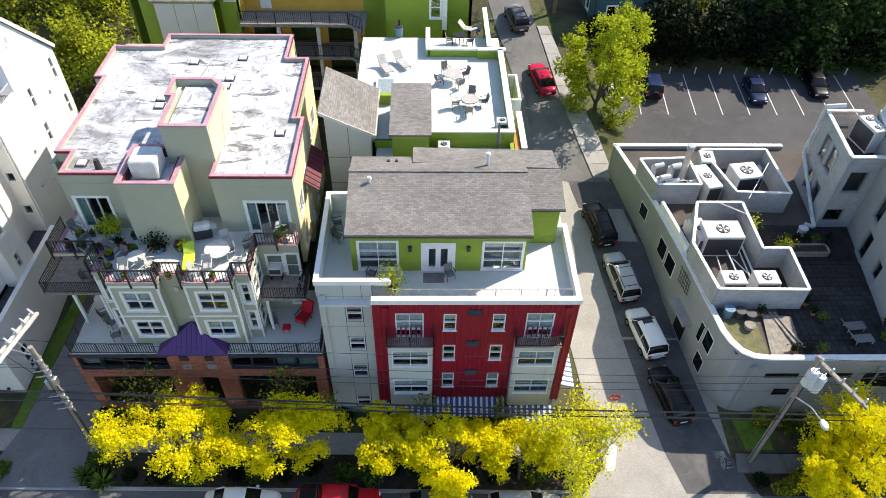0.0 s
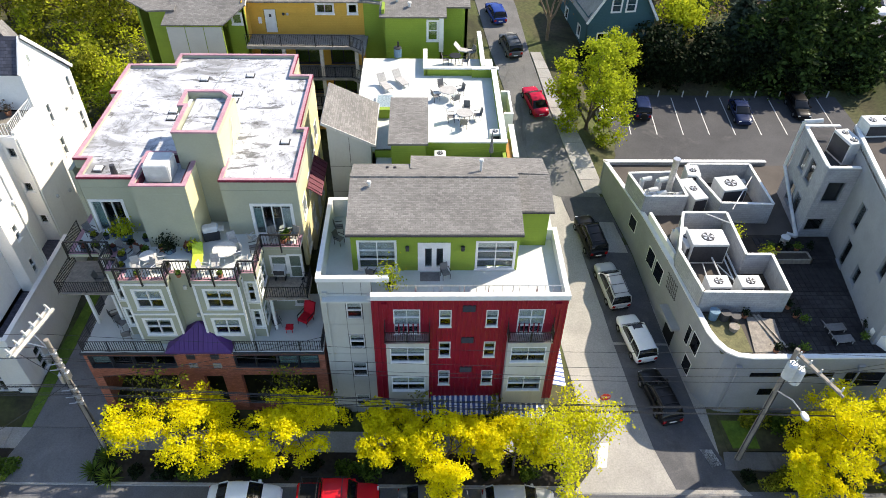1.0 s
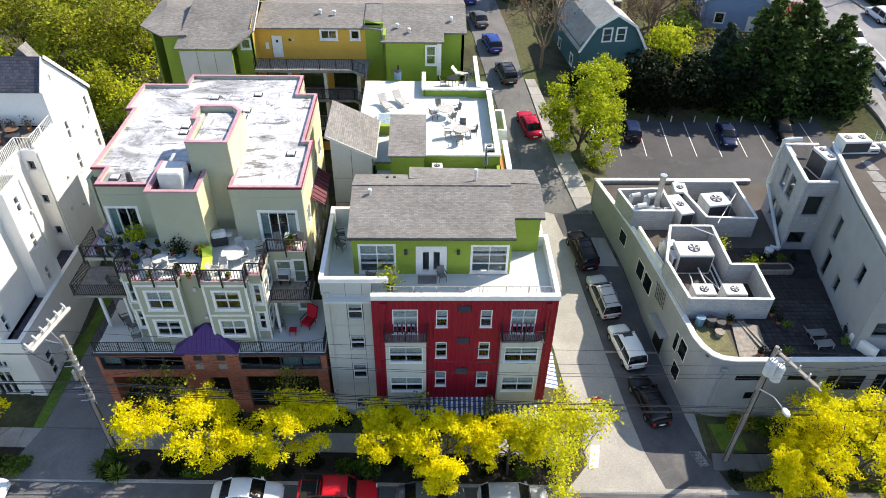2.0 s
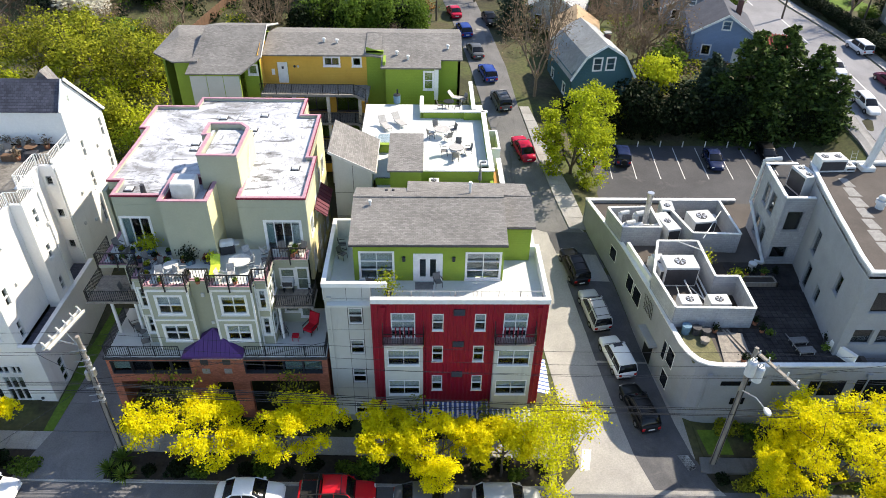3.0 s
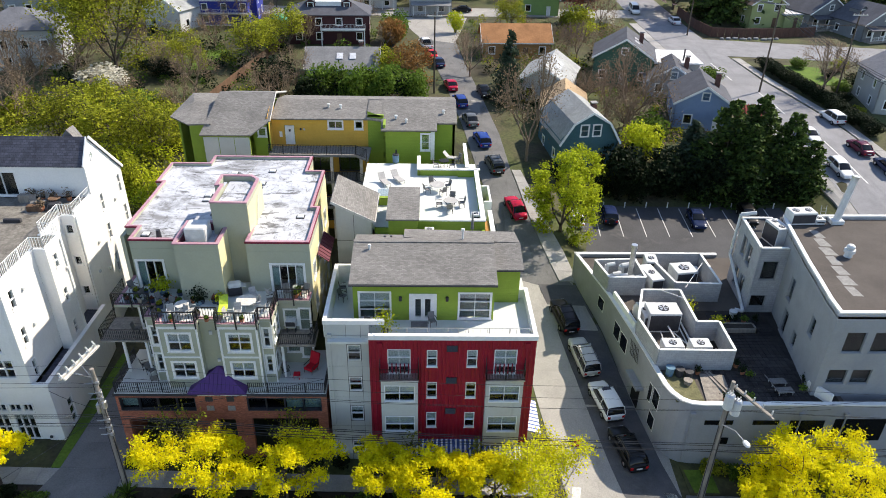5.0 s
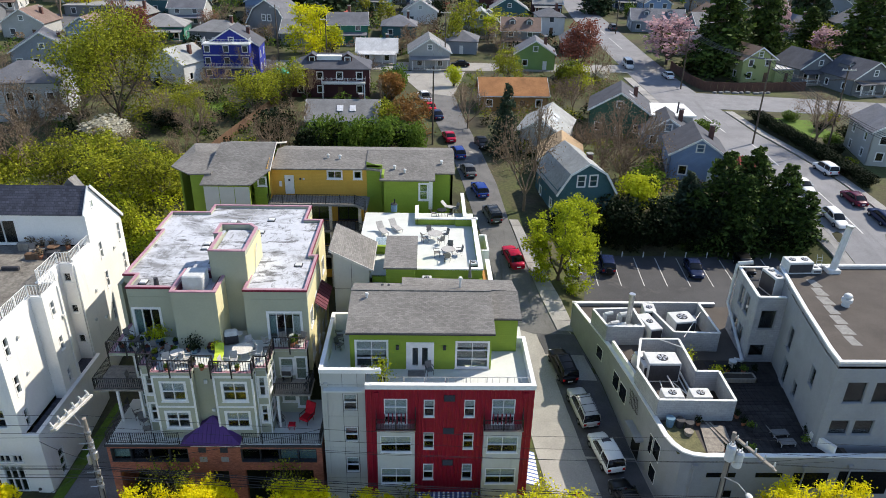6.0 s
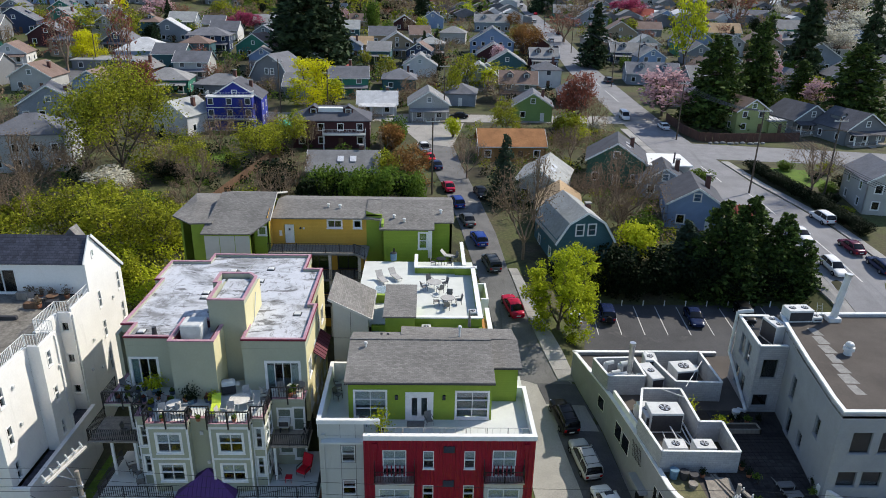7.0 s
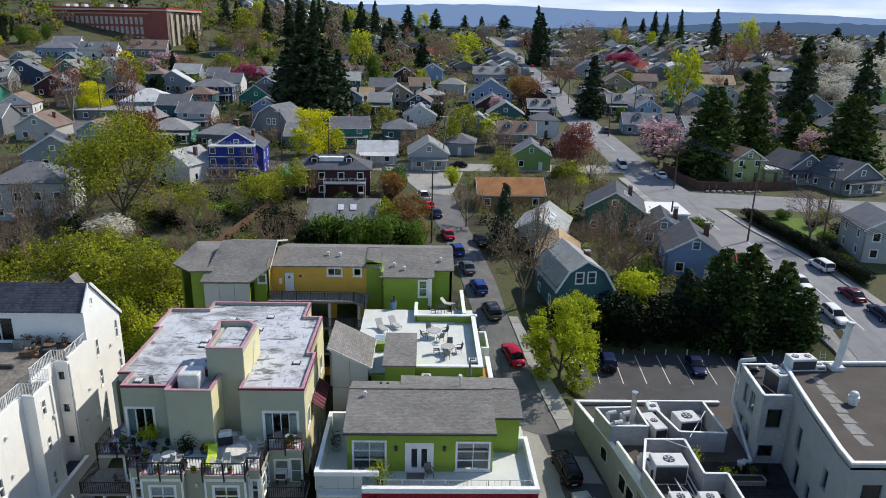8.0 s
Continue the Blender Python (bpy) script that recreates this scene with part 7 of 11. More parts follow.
def house(x, y, w, d, st, roof, wall, rm, label, extra="", rz=0.0, detail=True):
    """A detached house whose front (towards -y before turning) is centred at x, y."""
    h = st * 2.75
    r = radians(rz)
    cx, cy = x - math.sin(r) * d / 2, y + math.cos(r) * d / 2
    base = gz(x, y)
    ob = thing("house", label, "house", (cx, cy, base), rz, "houses of the district")
    hw, hd, o = w / 2, d / 2, 0.4
    n = max(1, int(w / (3.2 if detail else 4.0)))
    ns = max(1, int(d / 3.6))
    levels = max(1, round(st))
    fr, sd, bl = [], [], []
    ww, wh = 1.15, 1.35
    for lv in range(levels):
        z = 0.9 + lv * 2.75
        if z + wh > h - 0.05:
            continue
        for i in range(n):
            u = (i + 0.5) * w / n
            fr.append((u - ww / 2, u + ww / 2, z + 1.5, z + wh + 1.5))
        for i in range(ns if detail else 0):
            u = (i + 0.5) * d / ns
            sd.append((u - 0.5, u + 0.5, z + 1.5, z + wh + 1.5))
    door = None
    if fr and "porch" not in extra:
        k = n // 2
        door = (fr[k][0] + 0.1, fr[k][1] - 0.1, 1.5, 3.6)
        fr[k] = door
    faces = (((-hw, -hd), (1, 0, 0), w, fr), ((hw, -hd), (0, 1, 0), d, sd if x < 4 else []), ((hw, hd), (-1, 0, 0), w, []), ((-hw, hd), (0, -1, 0), d, sd if x > 4 else []))
    rest = Geo()
    for (ax, ay), u, ln, holes in faces:
        if detail or holes:
            part("wall", Geo().wall((ax, ay, -1.5), u, ln, h + 1.5, holes, 0.2), wall, ob, whole=True)
        else:
            rest.wall((ax, ay, -1.5), u, ln, h + 1.5, [], 0.2)
        for q in holes:
            uv = Vector(u)
            p = (ax + uv.x * q[0], ay + uv.y * q[0], -1.5 + q[2])
            if q is door:
                part("door", Geo().box(p[0], p[0] + q[1] - q[0], ay + 0.05, ay + 0.12, 0, 2.1), "wood_brown" if rz > 0 else "white_trim", ob, "front door")
            elif detail:
                window(ob, p, u, q[1] - q[0], q[3] - q[2], 1, 1, 0.12, depth=0.08, sill=False)
            else:
                far_window(ob, p[0], p[0] + q[1] - q[0], ay, ay + 0.1, p[2], p[2] + q[3] - q[2])
    if not detail:
        part("wall", rest, wall, ob, whole=True)
    if detail:
        part("inside", Geo().box(-hw + 1.2, hw - 1.2, -hd + 1.2, hd - 1.2, -1, h - 0.1), "interior_shade", ob)
    pitch = 0.62 if roof != "hip" else 0.5
    gr, gb, gg = Geo(), Geo(), Geo()
    if roof in ("front", "gambrel"):
        rise = hw * (pitch if roof == "front" else 0.95)
        if roof == "front":
            prof = [(-hw - o, h - o * pitch), (0, h + rise), (hw + o, h - o * pitch)]
        else:
            prof = [(-hw - o * 0.6, h - 0.5), (-hw * 0.62, h + rise * 0.62), (0, h + rise), (hw * 0.62, h + rise * 0.62), (hw + o * 0.6, h - 0.5)]
        for i in range(len(prof) - 1):
            (x0, z0), (x1, z1) = prof[i], prof[i + 1]
            gr.slab([(x0, -hd - o, z0), (x1, -hd - o, z1), (x1, hd + o, z1), (x0, hd + o, z0)], 0.18)
            gb.beam((x0, -hd - o - 0.03, z0 - 0.1), (x1, -hd - o - 0.03, z1 - 0.1), 0.06, 0.28)
        part("roof", gr, rm, ob, whole=True)
        part("barge_board", gb, "white_trim", ob, whole=True)
        gp = [(a * 0.97 if abs(a) > 0.1 else 0, b - 0.2) for a, b in prof]
        gp[0], gp[-1] = (-hw, h), (hw, h)
        for s in ((-1, 1) if detail else (-1,)):
            k = len(gp)
            part("gable", Geo().add([(a, s * hd, max(h, b)) for a, b in gp] + [(a, s * (hd - 0.2), max(h, b)) for a, b in gp], [tuple(range(k)), tuple(range(2 * k - 1, k - 1, -1))] + [(i, (i + 1) % k, k + (i + 1) % k, k + i) for i in range(k)]), wall, ob)
        if rise > 1.6:
            big = roof == "gambrel"
            for xx in ((-1.35, 0.35) if big else (-0.5,)):
                zz = h + (0.5 if big else 0.45)
                window(ob, (xx, -hd - 0.004, zz), (1, 0, 0), 1.0, 1.5 if big else min(1.1, rise - 1.0), 1, 2, 0.14, depth=-0.02, sill=False)
    elif roof == "side":
        rise = hd * pitch
        for s in (-1, 1):
            gr.slab([(-hw - o, s * (hd + o), h - o * pitch), (hw + o, s * (hd + o), h - o * pitch), (hw + o, 0, h + rise), (-hw - o, 0, h + rise)], 0.18)
            gg.add([(s * hw, -hd, h), (s * hw, hd, h), (s * hw, 0, h + rise - 0.15), (s * (hw - .2), -hd, h), (s * (hw - .2), hd, h), (s * (hw - .2), 0, h + rise - .15)], [(0, 1, 2), (5, 4, 3), (0, 2, 5, 3), (1, 4, 5, 2), (0, 3, 4, 1)])
            gb.beam((s * (hw + o + .03), -hd - o, h - o * pitch - .1), (s * (hw + o + .03), 0, h + rise - .1), .06, .24)
        part("roof", gr, rm, ob, whole=True)
        part("gable", gg, wall, ob)
        part("barge_board", gb, "white_trim", ob, whole=True)
        part("fascia", Geo().beam((-hw - o, -hd - o, h - o * pitch - .12), (hw + o, -hd - o, h - o * pitch - .12), .06, .18), "white_trim", ob)
    elif roof == "hip":
        rise = min(hw, hd) * pitch
        rl = max(0.3, abs(hw - hd))
        a = (-rl, 0) if hw >= hd else (0, -rl)
        b = (rl, 0) if hw >= hd else (0, rl)
        e = [(-hw - o, -hd - o), (hw + o, -hd - o), (hw + o, hd + o), (-hw - o, hd + o)]
        z0, z1 = h - o * pitch + .1, h + rise
        vs = [(p, q, z0) for p, q in e] + [(a[0], a[1], z1), (b[0], b[1], z1)] + [(p, q, z0 - .18) for p, q in e]
        if hw >= hd:
            fs = [(0, 1, 5, 4), (1, 2, 5), (2, 3, 4, 5), (3, 0, 4)]
        else:
            fs = [(0, 1, 4), (1, 2, 5, 4), (2, 3, 5), (3, 0, 4, 5)]
        part("roof", Geo().add(vs, fs + [(6, 7, 1, 0), (7, 8, 2, 1), (8, 9, 3, 2), (9, 6, 0, 3), (9, 8, 7, 6)]), rm, ob)
    else:
        part("roof", Geo().box(-hw - .3, hw + .3, -hd - .3, hd + .3, h, h + .3), rm, ob)
    if "chimney" in extra:
        c = part("chimney", Geo().box(hw * .45, hw * .45 + .7, .2, .9, h - .2, h + 3.0), "chimney_brick", ob, "dark brick chimney")
        part("chimney_cap", Geo().box(hw * .45 - .08, hw * .45 + .78, .12, .98, h + 3.2, h + 3.35), "pavement_concrete", c)
    if "skylight" in extra:
        for i in range(2):
            xx = hw * .3
            zz = h + hw * pitch * (1 - .3) if roof in ("front", "gambrel") else h + hd * pitch * .5
            q = [(xx, -2 + i * 2.2, zz + .03), (xx + .9, -2 + i * 2.2, zz + .03 - .9 * pitch), (xx + .9, -.8 + i * 2.2, zz + .03 - .9 * pitch), (xx, -.8 + i * 2.2, zz + .03)] if roof != "side" else [(-1 + i * 2.2, -hd * .5 - .6, zz - .2), (.1 + i * 2.2, -hd * .5 - .6, zz - .2), (.1 + i * 2.2, -hd * .5 + .6, zz + .5), (-1 + i * 2.2, -hd * .5 + .6, zz + .5)]
            part("skylight", Geo().slab(q, .06), "lamp_clear", ob)
    if "porch" in extra:
        pd = 1.9
        part("porch_floor", Geo().box(-hw * .9, hw * .9, -hd - pd, -hd, -.6, .35), "wood_grey", ob)
        part("porch_roof", Geo().slab([(-hw * .95, -hd - pd - .3, 2.6), (hw * .95, -hd - pd - .3, 2.6), (hw * .95, -hd - .01, 3.1), (-hw * .95, -hd - .01, 3.1)], .16), rm, ob)
        for i in range(4):
            px = -hw * .85 + i * hw * 1.7 / 3
            part("porch_post", Geo().box(px - .1, px + .1, -hd - pd, -hd - pd + .2, .35, 2.5), "white_trim", ob)
        part("porch_step", Geo().box(-.8, .8, -hd - pd - .7, -hd - pd, -.6, .1), "pavement_concrete", ob)
        railing(ob, [(-hw * .85, -hd - pd + .1), (-.9, -hd - pd + .1)], .35, .8, "white_trim", gap=.25)
    if "dormer" in extra:
        fy = -hd * .55 if roof != "front" else -hd * .1
        for s in ((-.45, .45) if w > 9 else (0,)):
            xx = s * hw
            zz = h + (hd * pitch * .45 if roof != "front" else hw * pitch * .35)
            dm = part("dormer", Geo().add([(xx - .9, fy, zz - .5), (xx + .9, fy, zz - .5), (xx + .9, fy, zz + .9), (xx, fy, zz + 1.5), (xx - .9, fy, zz + .9), (xx - .9, fy + 3, zz - .5), (xx + .9, fy + 3, zz - .5), (xx + .9, fy + 3, zz + .9), (xx, fy + 3, zz + 1.5), (xx - .9, fy + 3, zz + .9)],
                                     [(0, 1, 2, 3, 4), (9, 8, 7, 6, 5), (0, 5, 6, 1), (1, 6, 7, 2), (4, 9, 5, 0)]), wall, ob)
            dr = Geo()
            for t in (-1, 1):
                dr.slab([(xx, fy - .25, zz + 1.6), (xx + t * 1.15, fy - .25, zz + .82), (xx + t * 1.15, fy + 3, zz + .82), (xx, fy + 3, zz + 1.6)], .1)
            part("dormer_roof", dr, rm, dm, whole=True)
            (window(ob, (xx - .5, fy - .004, zz - .1), (1, 0, 0), 1.0, .9, 1, 1, .12, depth=-.02, sill=False) if detail else far_window(ob, xx - .5, xx + .5, fy - .03, fy - .004, zz - .1, zz + .8))
    if "block" in extra:
        bx0, bx1, by, bh = -hw * .95, hw * .75, -hd - 3.6, h + .5
        part("front_block", Geo().box(bx0, bx1, by, -hd - .01, -1.5, bh), wall, ob, "royal blue flat-topped front block")
        part("block_deck", Geo().box(bx0 - .15, bx1 + .15, by - .15, -hd - .01, bh + .004, bh + .2), "roof_white", ob, "white flat deck")
        railing(ob, [(bx0, -hd - .1), (bx0, by), (bx1, by), (bx1, -hd - .1)], bh + .2, 1.0, "white_trim", gap=.3)
        for lv in range(3):
            part("storey_band", Geo().box(bx0 - .06, bx1 + .06, by - .08, by - .005, lv * 2.5 - .1, lv * 2.5 + .1), "white_trim", ob)
            for k in range(3):
                xx = bx0 + .9 + k * (bx1 - bx0 - 1.8) / 2
                far_window(ob, xx - .5, xx + .5, by - .01, by - .005, lv * 2.5 + .7, lv * 2.5 + 1.9)
        part("balcony", Geo().box(bx0 - .3, bx1 + .9, by - 1.2, by - .09, 2.3, 2.45), "wood_grey", ob)
        railing(ob, [(bx0 - .25, by - 1.15), (bx1 + .85, by - 1.15)], 2.45, .95, "white_trim", gap=.3)
    if "deck" in extra:
        part("roof_deck", Geo().box(-hw * .2, hw * .9, -hd - 1.8, -hd, h - .1 - 2.75, h - 2.6), "deck_membrane", ob)
        railing(ob, [(-hw * .2, -hd), (-hw * .2, -hd - 1.75), (hw * .9, -hd - 1.75), (hw * .9, -hd)], h - 2.6, 1.0, "white_trim", gap=.25)
        for xx in (-hw * .18, hw * .88):
            part("deck_post", Geo().box(xx - .1, xx + .1, -hd - 1.7, -hd - 1.5, -.5, h - 2.8), "white_trim", ob)
        part("upper_deck", Geo().box(-hw * .5, hw * .3, -hd * .5, hd * .3, h + 1.0, h + 2.0), "white_trim", ob)
    return ob


# ---- houses of the district behind ----
house(25.7, 47.2, 8.0, 10, 1.55, "gambrel", "wall_teal", "roof_pale", "teal clapboard house with a pale gambrel roof", "chimney", 8)
house(37.8, 79.2, 10.1, 10, 1.7, "front", "wall_forest", "roof_deep", "dark green house with a slate grey gable roof", "chimney skylight", -14)
house(21.1, 93.3, 12.9, 8, 1.2, "side", "wall_ochre", "roof_rust", "ochre house with a rusty orange roof", "", 2)
house(22.6, 69.8, 8.2, 12, 1.2, "front", "wall_pale", "roof_pale", "pale house with skylights in a worn grey roof", "skylight", -18)
house(24.2, 59.0, 6.4, 9, 1.2, "front", "wall_tan", "roof_tan", "tan house with a tan shingle roof", "", -10)
house(45.2, 59.5, 8.3, 10, 1.5, "front", "wall_sky", "roof_deep", "light blue house with a dark grey gable roof", "chimney", -12)
house(44.6, 72.6, 8.6, 8, 1.0, "front", "wall_grey", "roof_deep", "grey house with a dark gable roof", "chimney", -12)
house(-15.4, 101.4, 15.8, 9, 2.1, "hip", "wall_oxblood", "roof_deep", "dark oxblood house with a slate roof and roof deck", "deck dormer", 3)
house(-10.4, 78.1, 12.1, 8, 1.0, "side", "wall_grey", "roof_grey", "low grey house with a grey shingle roof", "chimney skylight", 2)
house(-38.8, 117.5, 11.5, 9, 2.4, "front", "wall_royal", "roof_deep", "royal blue house with a white-railed deck on its front block", "block chimney", 4)
house(-7.9, 130.3, 9.4, 8, 1.1, "side", "wall_white", "roof_white", "small white house with a pale grey roof", "chimney porch", 2)
house(4.8, 125.7, 9.6, 11, 1.5, "front", "wall_pale", "roof_grey", "pale grey bungalow with a front gable porch", "porch skylight", 2)
house(-64.5, 146.2, 11.7, 10, 1.4, "hip", "wall_jade", "roof_grey", "jade green house with a grey hip roof", "porch", 6)
house(-50.8, 109.3, 9.1, 9, 1.6, "front", "wall_white", "roof_pale", "white house with a worn pale gable roof", "chimney", -22)
house(-67.0, 82.5, 13.0, 11, 2.5, "hip", "wall_pale", "roof_slate", "grey house with a dark hip roof", "", 10)
house(-80.8, 118.7, 12.8, 9, 1.4, "front", "wall_grey", "roof_slate", "blue-grey gabled house with a slate roof", "chimney", 20)
house(29.7, 127.2, 9.4, 9, 1.4, "front", "wall_lime", "roof_slate", "bright green house with a dark gable roof", "chimney", -6)
house(29.5, 185.3, 11.6, 9, 1.4, "front", "wall_teal", "roof_grey", "teal house with a grey gable roof", "", -4)
house(26.7, 202.7, 11.1, 9, 1.4, "front", "wall_oxblood", "roof_slate", "dark red house with a grey gable roof", "", -4)
house(27.7, 221.4, 16.0, 12, 1.9, "front", "wall_sky", "roof_slate", "large pale blue house with twin gables", "dormer", -4)
house(33.7, 290.4, 16.0, 10, 1.6, "side", "wall_grey", "roof_grey", "grey house with a long grey roof", "dormer chimney", -3)
house(77.0, 210.4, 16.0, 9, 1.5, "side", "wall_navy", "roof_grey", "navy house with white trim and dormers", "dormer porch chimney", -5)
house(72.7, 173.1, 15.5, 9, 1.3, "side", "wall_grey", "roof_slate", "dark grey house with a front dormer", "dormer", -6)
house(80.0, 119.6, 8.4, 10, 1.9, "front", "wall_pear", "roof_brown", "pale lime green house with a brown roof", "", 10)
house(87.0, 120.0, 6.1, 7, 1.0, "flat", "wall_pear", "roof_white", "pale lime green annex with a flat white roof", "", 10)
house(79.2, 66.0, 7.4, 10, 2.1, "front", "wall_pale", "roof_slate", "white tudor house with a steep dark roof", "chimney", -10)
house(94.1, 119.4, 10.4, 10, 1.3, "front", "wall_greystone", "roof_deep", "blue-grey house with a slate gable roof", "porch", 14)
house(101.6, 110.2, 11.0, 10, 1.3, "front", "wall_greystone", "roof_deep", "grey bungalow with white trim and a slate roof", "porch dormer", 14)
house(-84.5, 184.2, 16.0, 14, 1.3, "hip", "wall_sky", "roof_white", "long low building with a white roof", "", 8)
house(-70.8, 207.3, 14.1, 9, 2.0, "hip", "wall_navy", "roof_slate", "dark blue two-storey house with a slate hip roof", "porch", 6)
house(-88.6, 220.7, 13.2, 9, 1.4, "front", "wall_grey", "roof_white", "house with a worn whitish roof", "", 10)
house(-54.2, 202.4, 12.9, 9, 1.4, "front", "wall_jade", "roof_brown", "dull green house with a brown gable roof", "", -16)
house(-38.9, 154.8, 12.3, 10, 1.5, "gambrel", "wall_greystone", "roof_slate", "grey house with a dark gambrel roof", "chimney", -20)
house(-50.5, 144.2, 12.5, 9, 1.3, "hip", "wall_greystone", "roof_grey", "grey house with a grey hip roof", "chimney", -8)
house(5.4, 211.4, 9.5, 8, 2.0, "hip", "wall_teal", "roof_pale", "teal two-storey house with a pale hip roof", "porch", -2)
house(-6.5, 215.0, 11.0, 10, 1.9, "front", "wall_tan", "roof_grey", "tall timber-fronted house with a grey gable", "porch", 4)
house(-20.4, 165.2, 4.9, 9, 1.3, "front", "wall_oxblood", "roof_brick", "small house with a red roof", "chimney", -6)
house(-25.9, 293.5, 10.7, 9, 1.3, "side", "wall_tan", "roof_brown", "tan house with a brown roof and dormer", "dormer", 2)
house(-139.3, 276.1, 15.2, 10, 1.5, "side", "wall_white", "roof_slate", "long white house with twin dormers", "dormer", 8)
house(-154.7, 271.0, 16.0, 9, 1.4, "hip", "wall_sky", "roof_slate", "blue-grey house with a dark roof", "", 8)
house(-139.8, 216.4, 13.6, 11, 1.6, "front", "wall_navy", "roof_slate", "dark blue house with a slate roof", "dormer", 14)
house(-120.6, 199.2, 11.4, 9, 1.4, "front", "wall_oxblood", "roof_slate", "dark house with a white-trimmed gable", "", 10)
house(-117.7, 171.1, 8.9, 10, 1.3, "front", "wall_white", "roof_brown", "white bungalow with a brown roof", "porch", 12)
house(-96.1, 320.9, 16.0, 10, 1.5, "side", "wall_grey", "roof_slate", "grey house with a half-timbered dormer", "dormer", 10)
house(85.0, 317.5, 16.0, 9, 1.5, "front", "wall_grey", "roof_slate", "grey house with a slate roof", "", -4)
house(111.0, 247.7, 16.0, 9, 1.4, "front", "wall_sky", "roof_slate", "pale blue house with a slate roof", "", -6)
house(152.6, 329.2, 16.0, 9, 1.4, "side", "wall_grey", "roof_brown", "grey house with a brown roof", "", -6)
house(132.7, 232.9, 16.0, 10, 1.5, "front", "wall_tan", "roof_brown", "tan house with a brown gable roof", "", -8)
house(138.7, 202.8, 16.0, 10, 1.6, "front", "wall_grey", "roof_slate", "grey house with white-trimmed gables", "dormer", -8)
house(133.1, 169.4, 14.9, 10, 1.5, "front", "wall_greystone", "roof_slate", "grey house with a dark gable roof", "", -10)
# houses further off, each with its own front, roof and trim
house(-124.4, 293.5, 16.1, 12, 1.4, "side", "wall_greystone", "roof_brown", "grey house with a half-timbered front dormer", "dormer", 8, detail=False)
house(-121.4, 212.3, 10.4, 8, 1.4, "front", "wall_tan", "roof_brown", "brown-roofed house with a white-trimmed gable", "", 10, detail=False)
house(-89.6, 171.0, 19.9, 12, 1.0, "flat", "wall_greystone", "roof_grey", "long low garage row with a flat grey roof", "", 6, detail=False)
house(-155.9, 282.9, 11.0, 9, 1.4, "side", "wall_white", "roof_slate", "white house with a dark slate roof on the hillside", "", 6, detail=False)
house(-97.4, 319.4, 12.9, 10, 1.3, "side", "wall_greystone", "roof_slate", "grey house with a long slate roof", "", 6, detail=False)
house(-13.9, 447.7, 10.7, 9, 1.8, "front", "wall_grey", "roof_grey", "narrow blue-grey house with a steep gable", "", 2, detail=False)
house(-14.4, 395.9, 11.0, 9, 1.2, "front", "wall_oxblood", "roof_slate", "dark bungalow with white barge boards", "", -3, detail=False)
house(-6.2, 289.3, 9.9, 8, 1.3, "front", "wall_oxblood", "roof_grey", "dark house with a broad grey gable", "", 3, detail=False)
house(6.6, 298.9, 9.7, 8, 1.7, "front", "wall_sky", "roof_slate", "pale blue house with white window trim", "dormer", -2, detail=False)
house(-30.5, 491.7, 9.2, 8, 1.6, "front", "wall_white", "roof_pale", "small white gabled house on the slope", "", 2, detail=False)
house(7.3, 415.9, 15.8, 12, 1.2, "side", "wall_tan", "roof_brick", "tan house with a faded red roof", "", -2, detail=False)
house(-20.5, 227.1, 9.0, 8, 1.0, "side", "wall_tan", "roof_tan", "low tan outbuilding with a pale roof", "", 4, detail=False)
house(24.1, 541.5, 17.0, 12, 1.3, "side", "wall_tan", "roof_brown", "tan house with a dull brown roof", "", -2, detail=False)
house(77.7, 561.0, 17.0, 12, 2.0, "hip", "wall_sky", "roof_pale", "large pale blue block with a flat-looking roof", "", -4, detail=False)
house(38.5, 423.9, 11.7, 9, 1.4, "front", "wall_greystone", "roof_slate", "dark grey gabled house by the avenue", "", -3, detail=False)
house(103.0, 507.9, 10.4, 8, 1.6, "front", "wall_white", "roof_grey", "white house with a pointed gable", "", -4, detail=False)
house(118.7, 542.4, 12.9, 10, 1.5, "front", "wall_grey", "roof_slate", "blue-grey house with a pointed gable", "", -4, detail=False)
house(88.0, 423.2, 16.9, 12, 1.2, "side", "wall_pale", "roof_pale", "pale house with a pale weathered roof", "", -4, detail=False)
house(81.4, 355.2, 17.0, 12, 1.2, "side", "wall_jade", "roof_grey", "dull green house with a long grey roof", "chimney", -5, detail=False)
house(153.1, 539.4, 12.8, 10, 1.6, "front", "wall_white", "roof_slate", "white house with a slate gable roof", "", -5, detail=False)
house(139.3, 447.4, 13.9, 11, 1.5, "front", "wall_oxblood", "roof_slate", "dark house with white-edged gable", "", -5, detail=False)
house(149.1, 432.1, 17.0, 12, 1.4, "front", "wall_pale", "roof_grey", "pale grey house with a grey gable roof", "dormer", -5, detail=False)
house(115.5, 343.6, 17.0, 12, 1.1, "side", "wall_tan", "roof_brick", "tan house with a faded red tiled roof", "", -5, detail=False)
house(124.7, 325.9, 12.3, 10, 1.5, "front", "wall_sky", "roof_grey", "light blue house with two white gables", "dormer", -6, detail=False)
house(87.2, 269.3, 13.9, 11, 1.3, "front", "wall_tan", "roof_brown", "tan bungalow with a wide brown gable", "", -5, detail=False)
house(104.4, 285.0, 11.0, 9, 1.2, "side", "wall_greystone", "roof_brown", "grey house with an olive-brown roof", "", -5, detail=False)
house(127.8, 284.2, 9.9, 8, 1.5, "front", "wall_sky", "roof_slate", "pale blue gabled house with white trim", "", -7, detail=False)
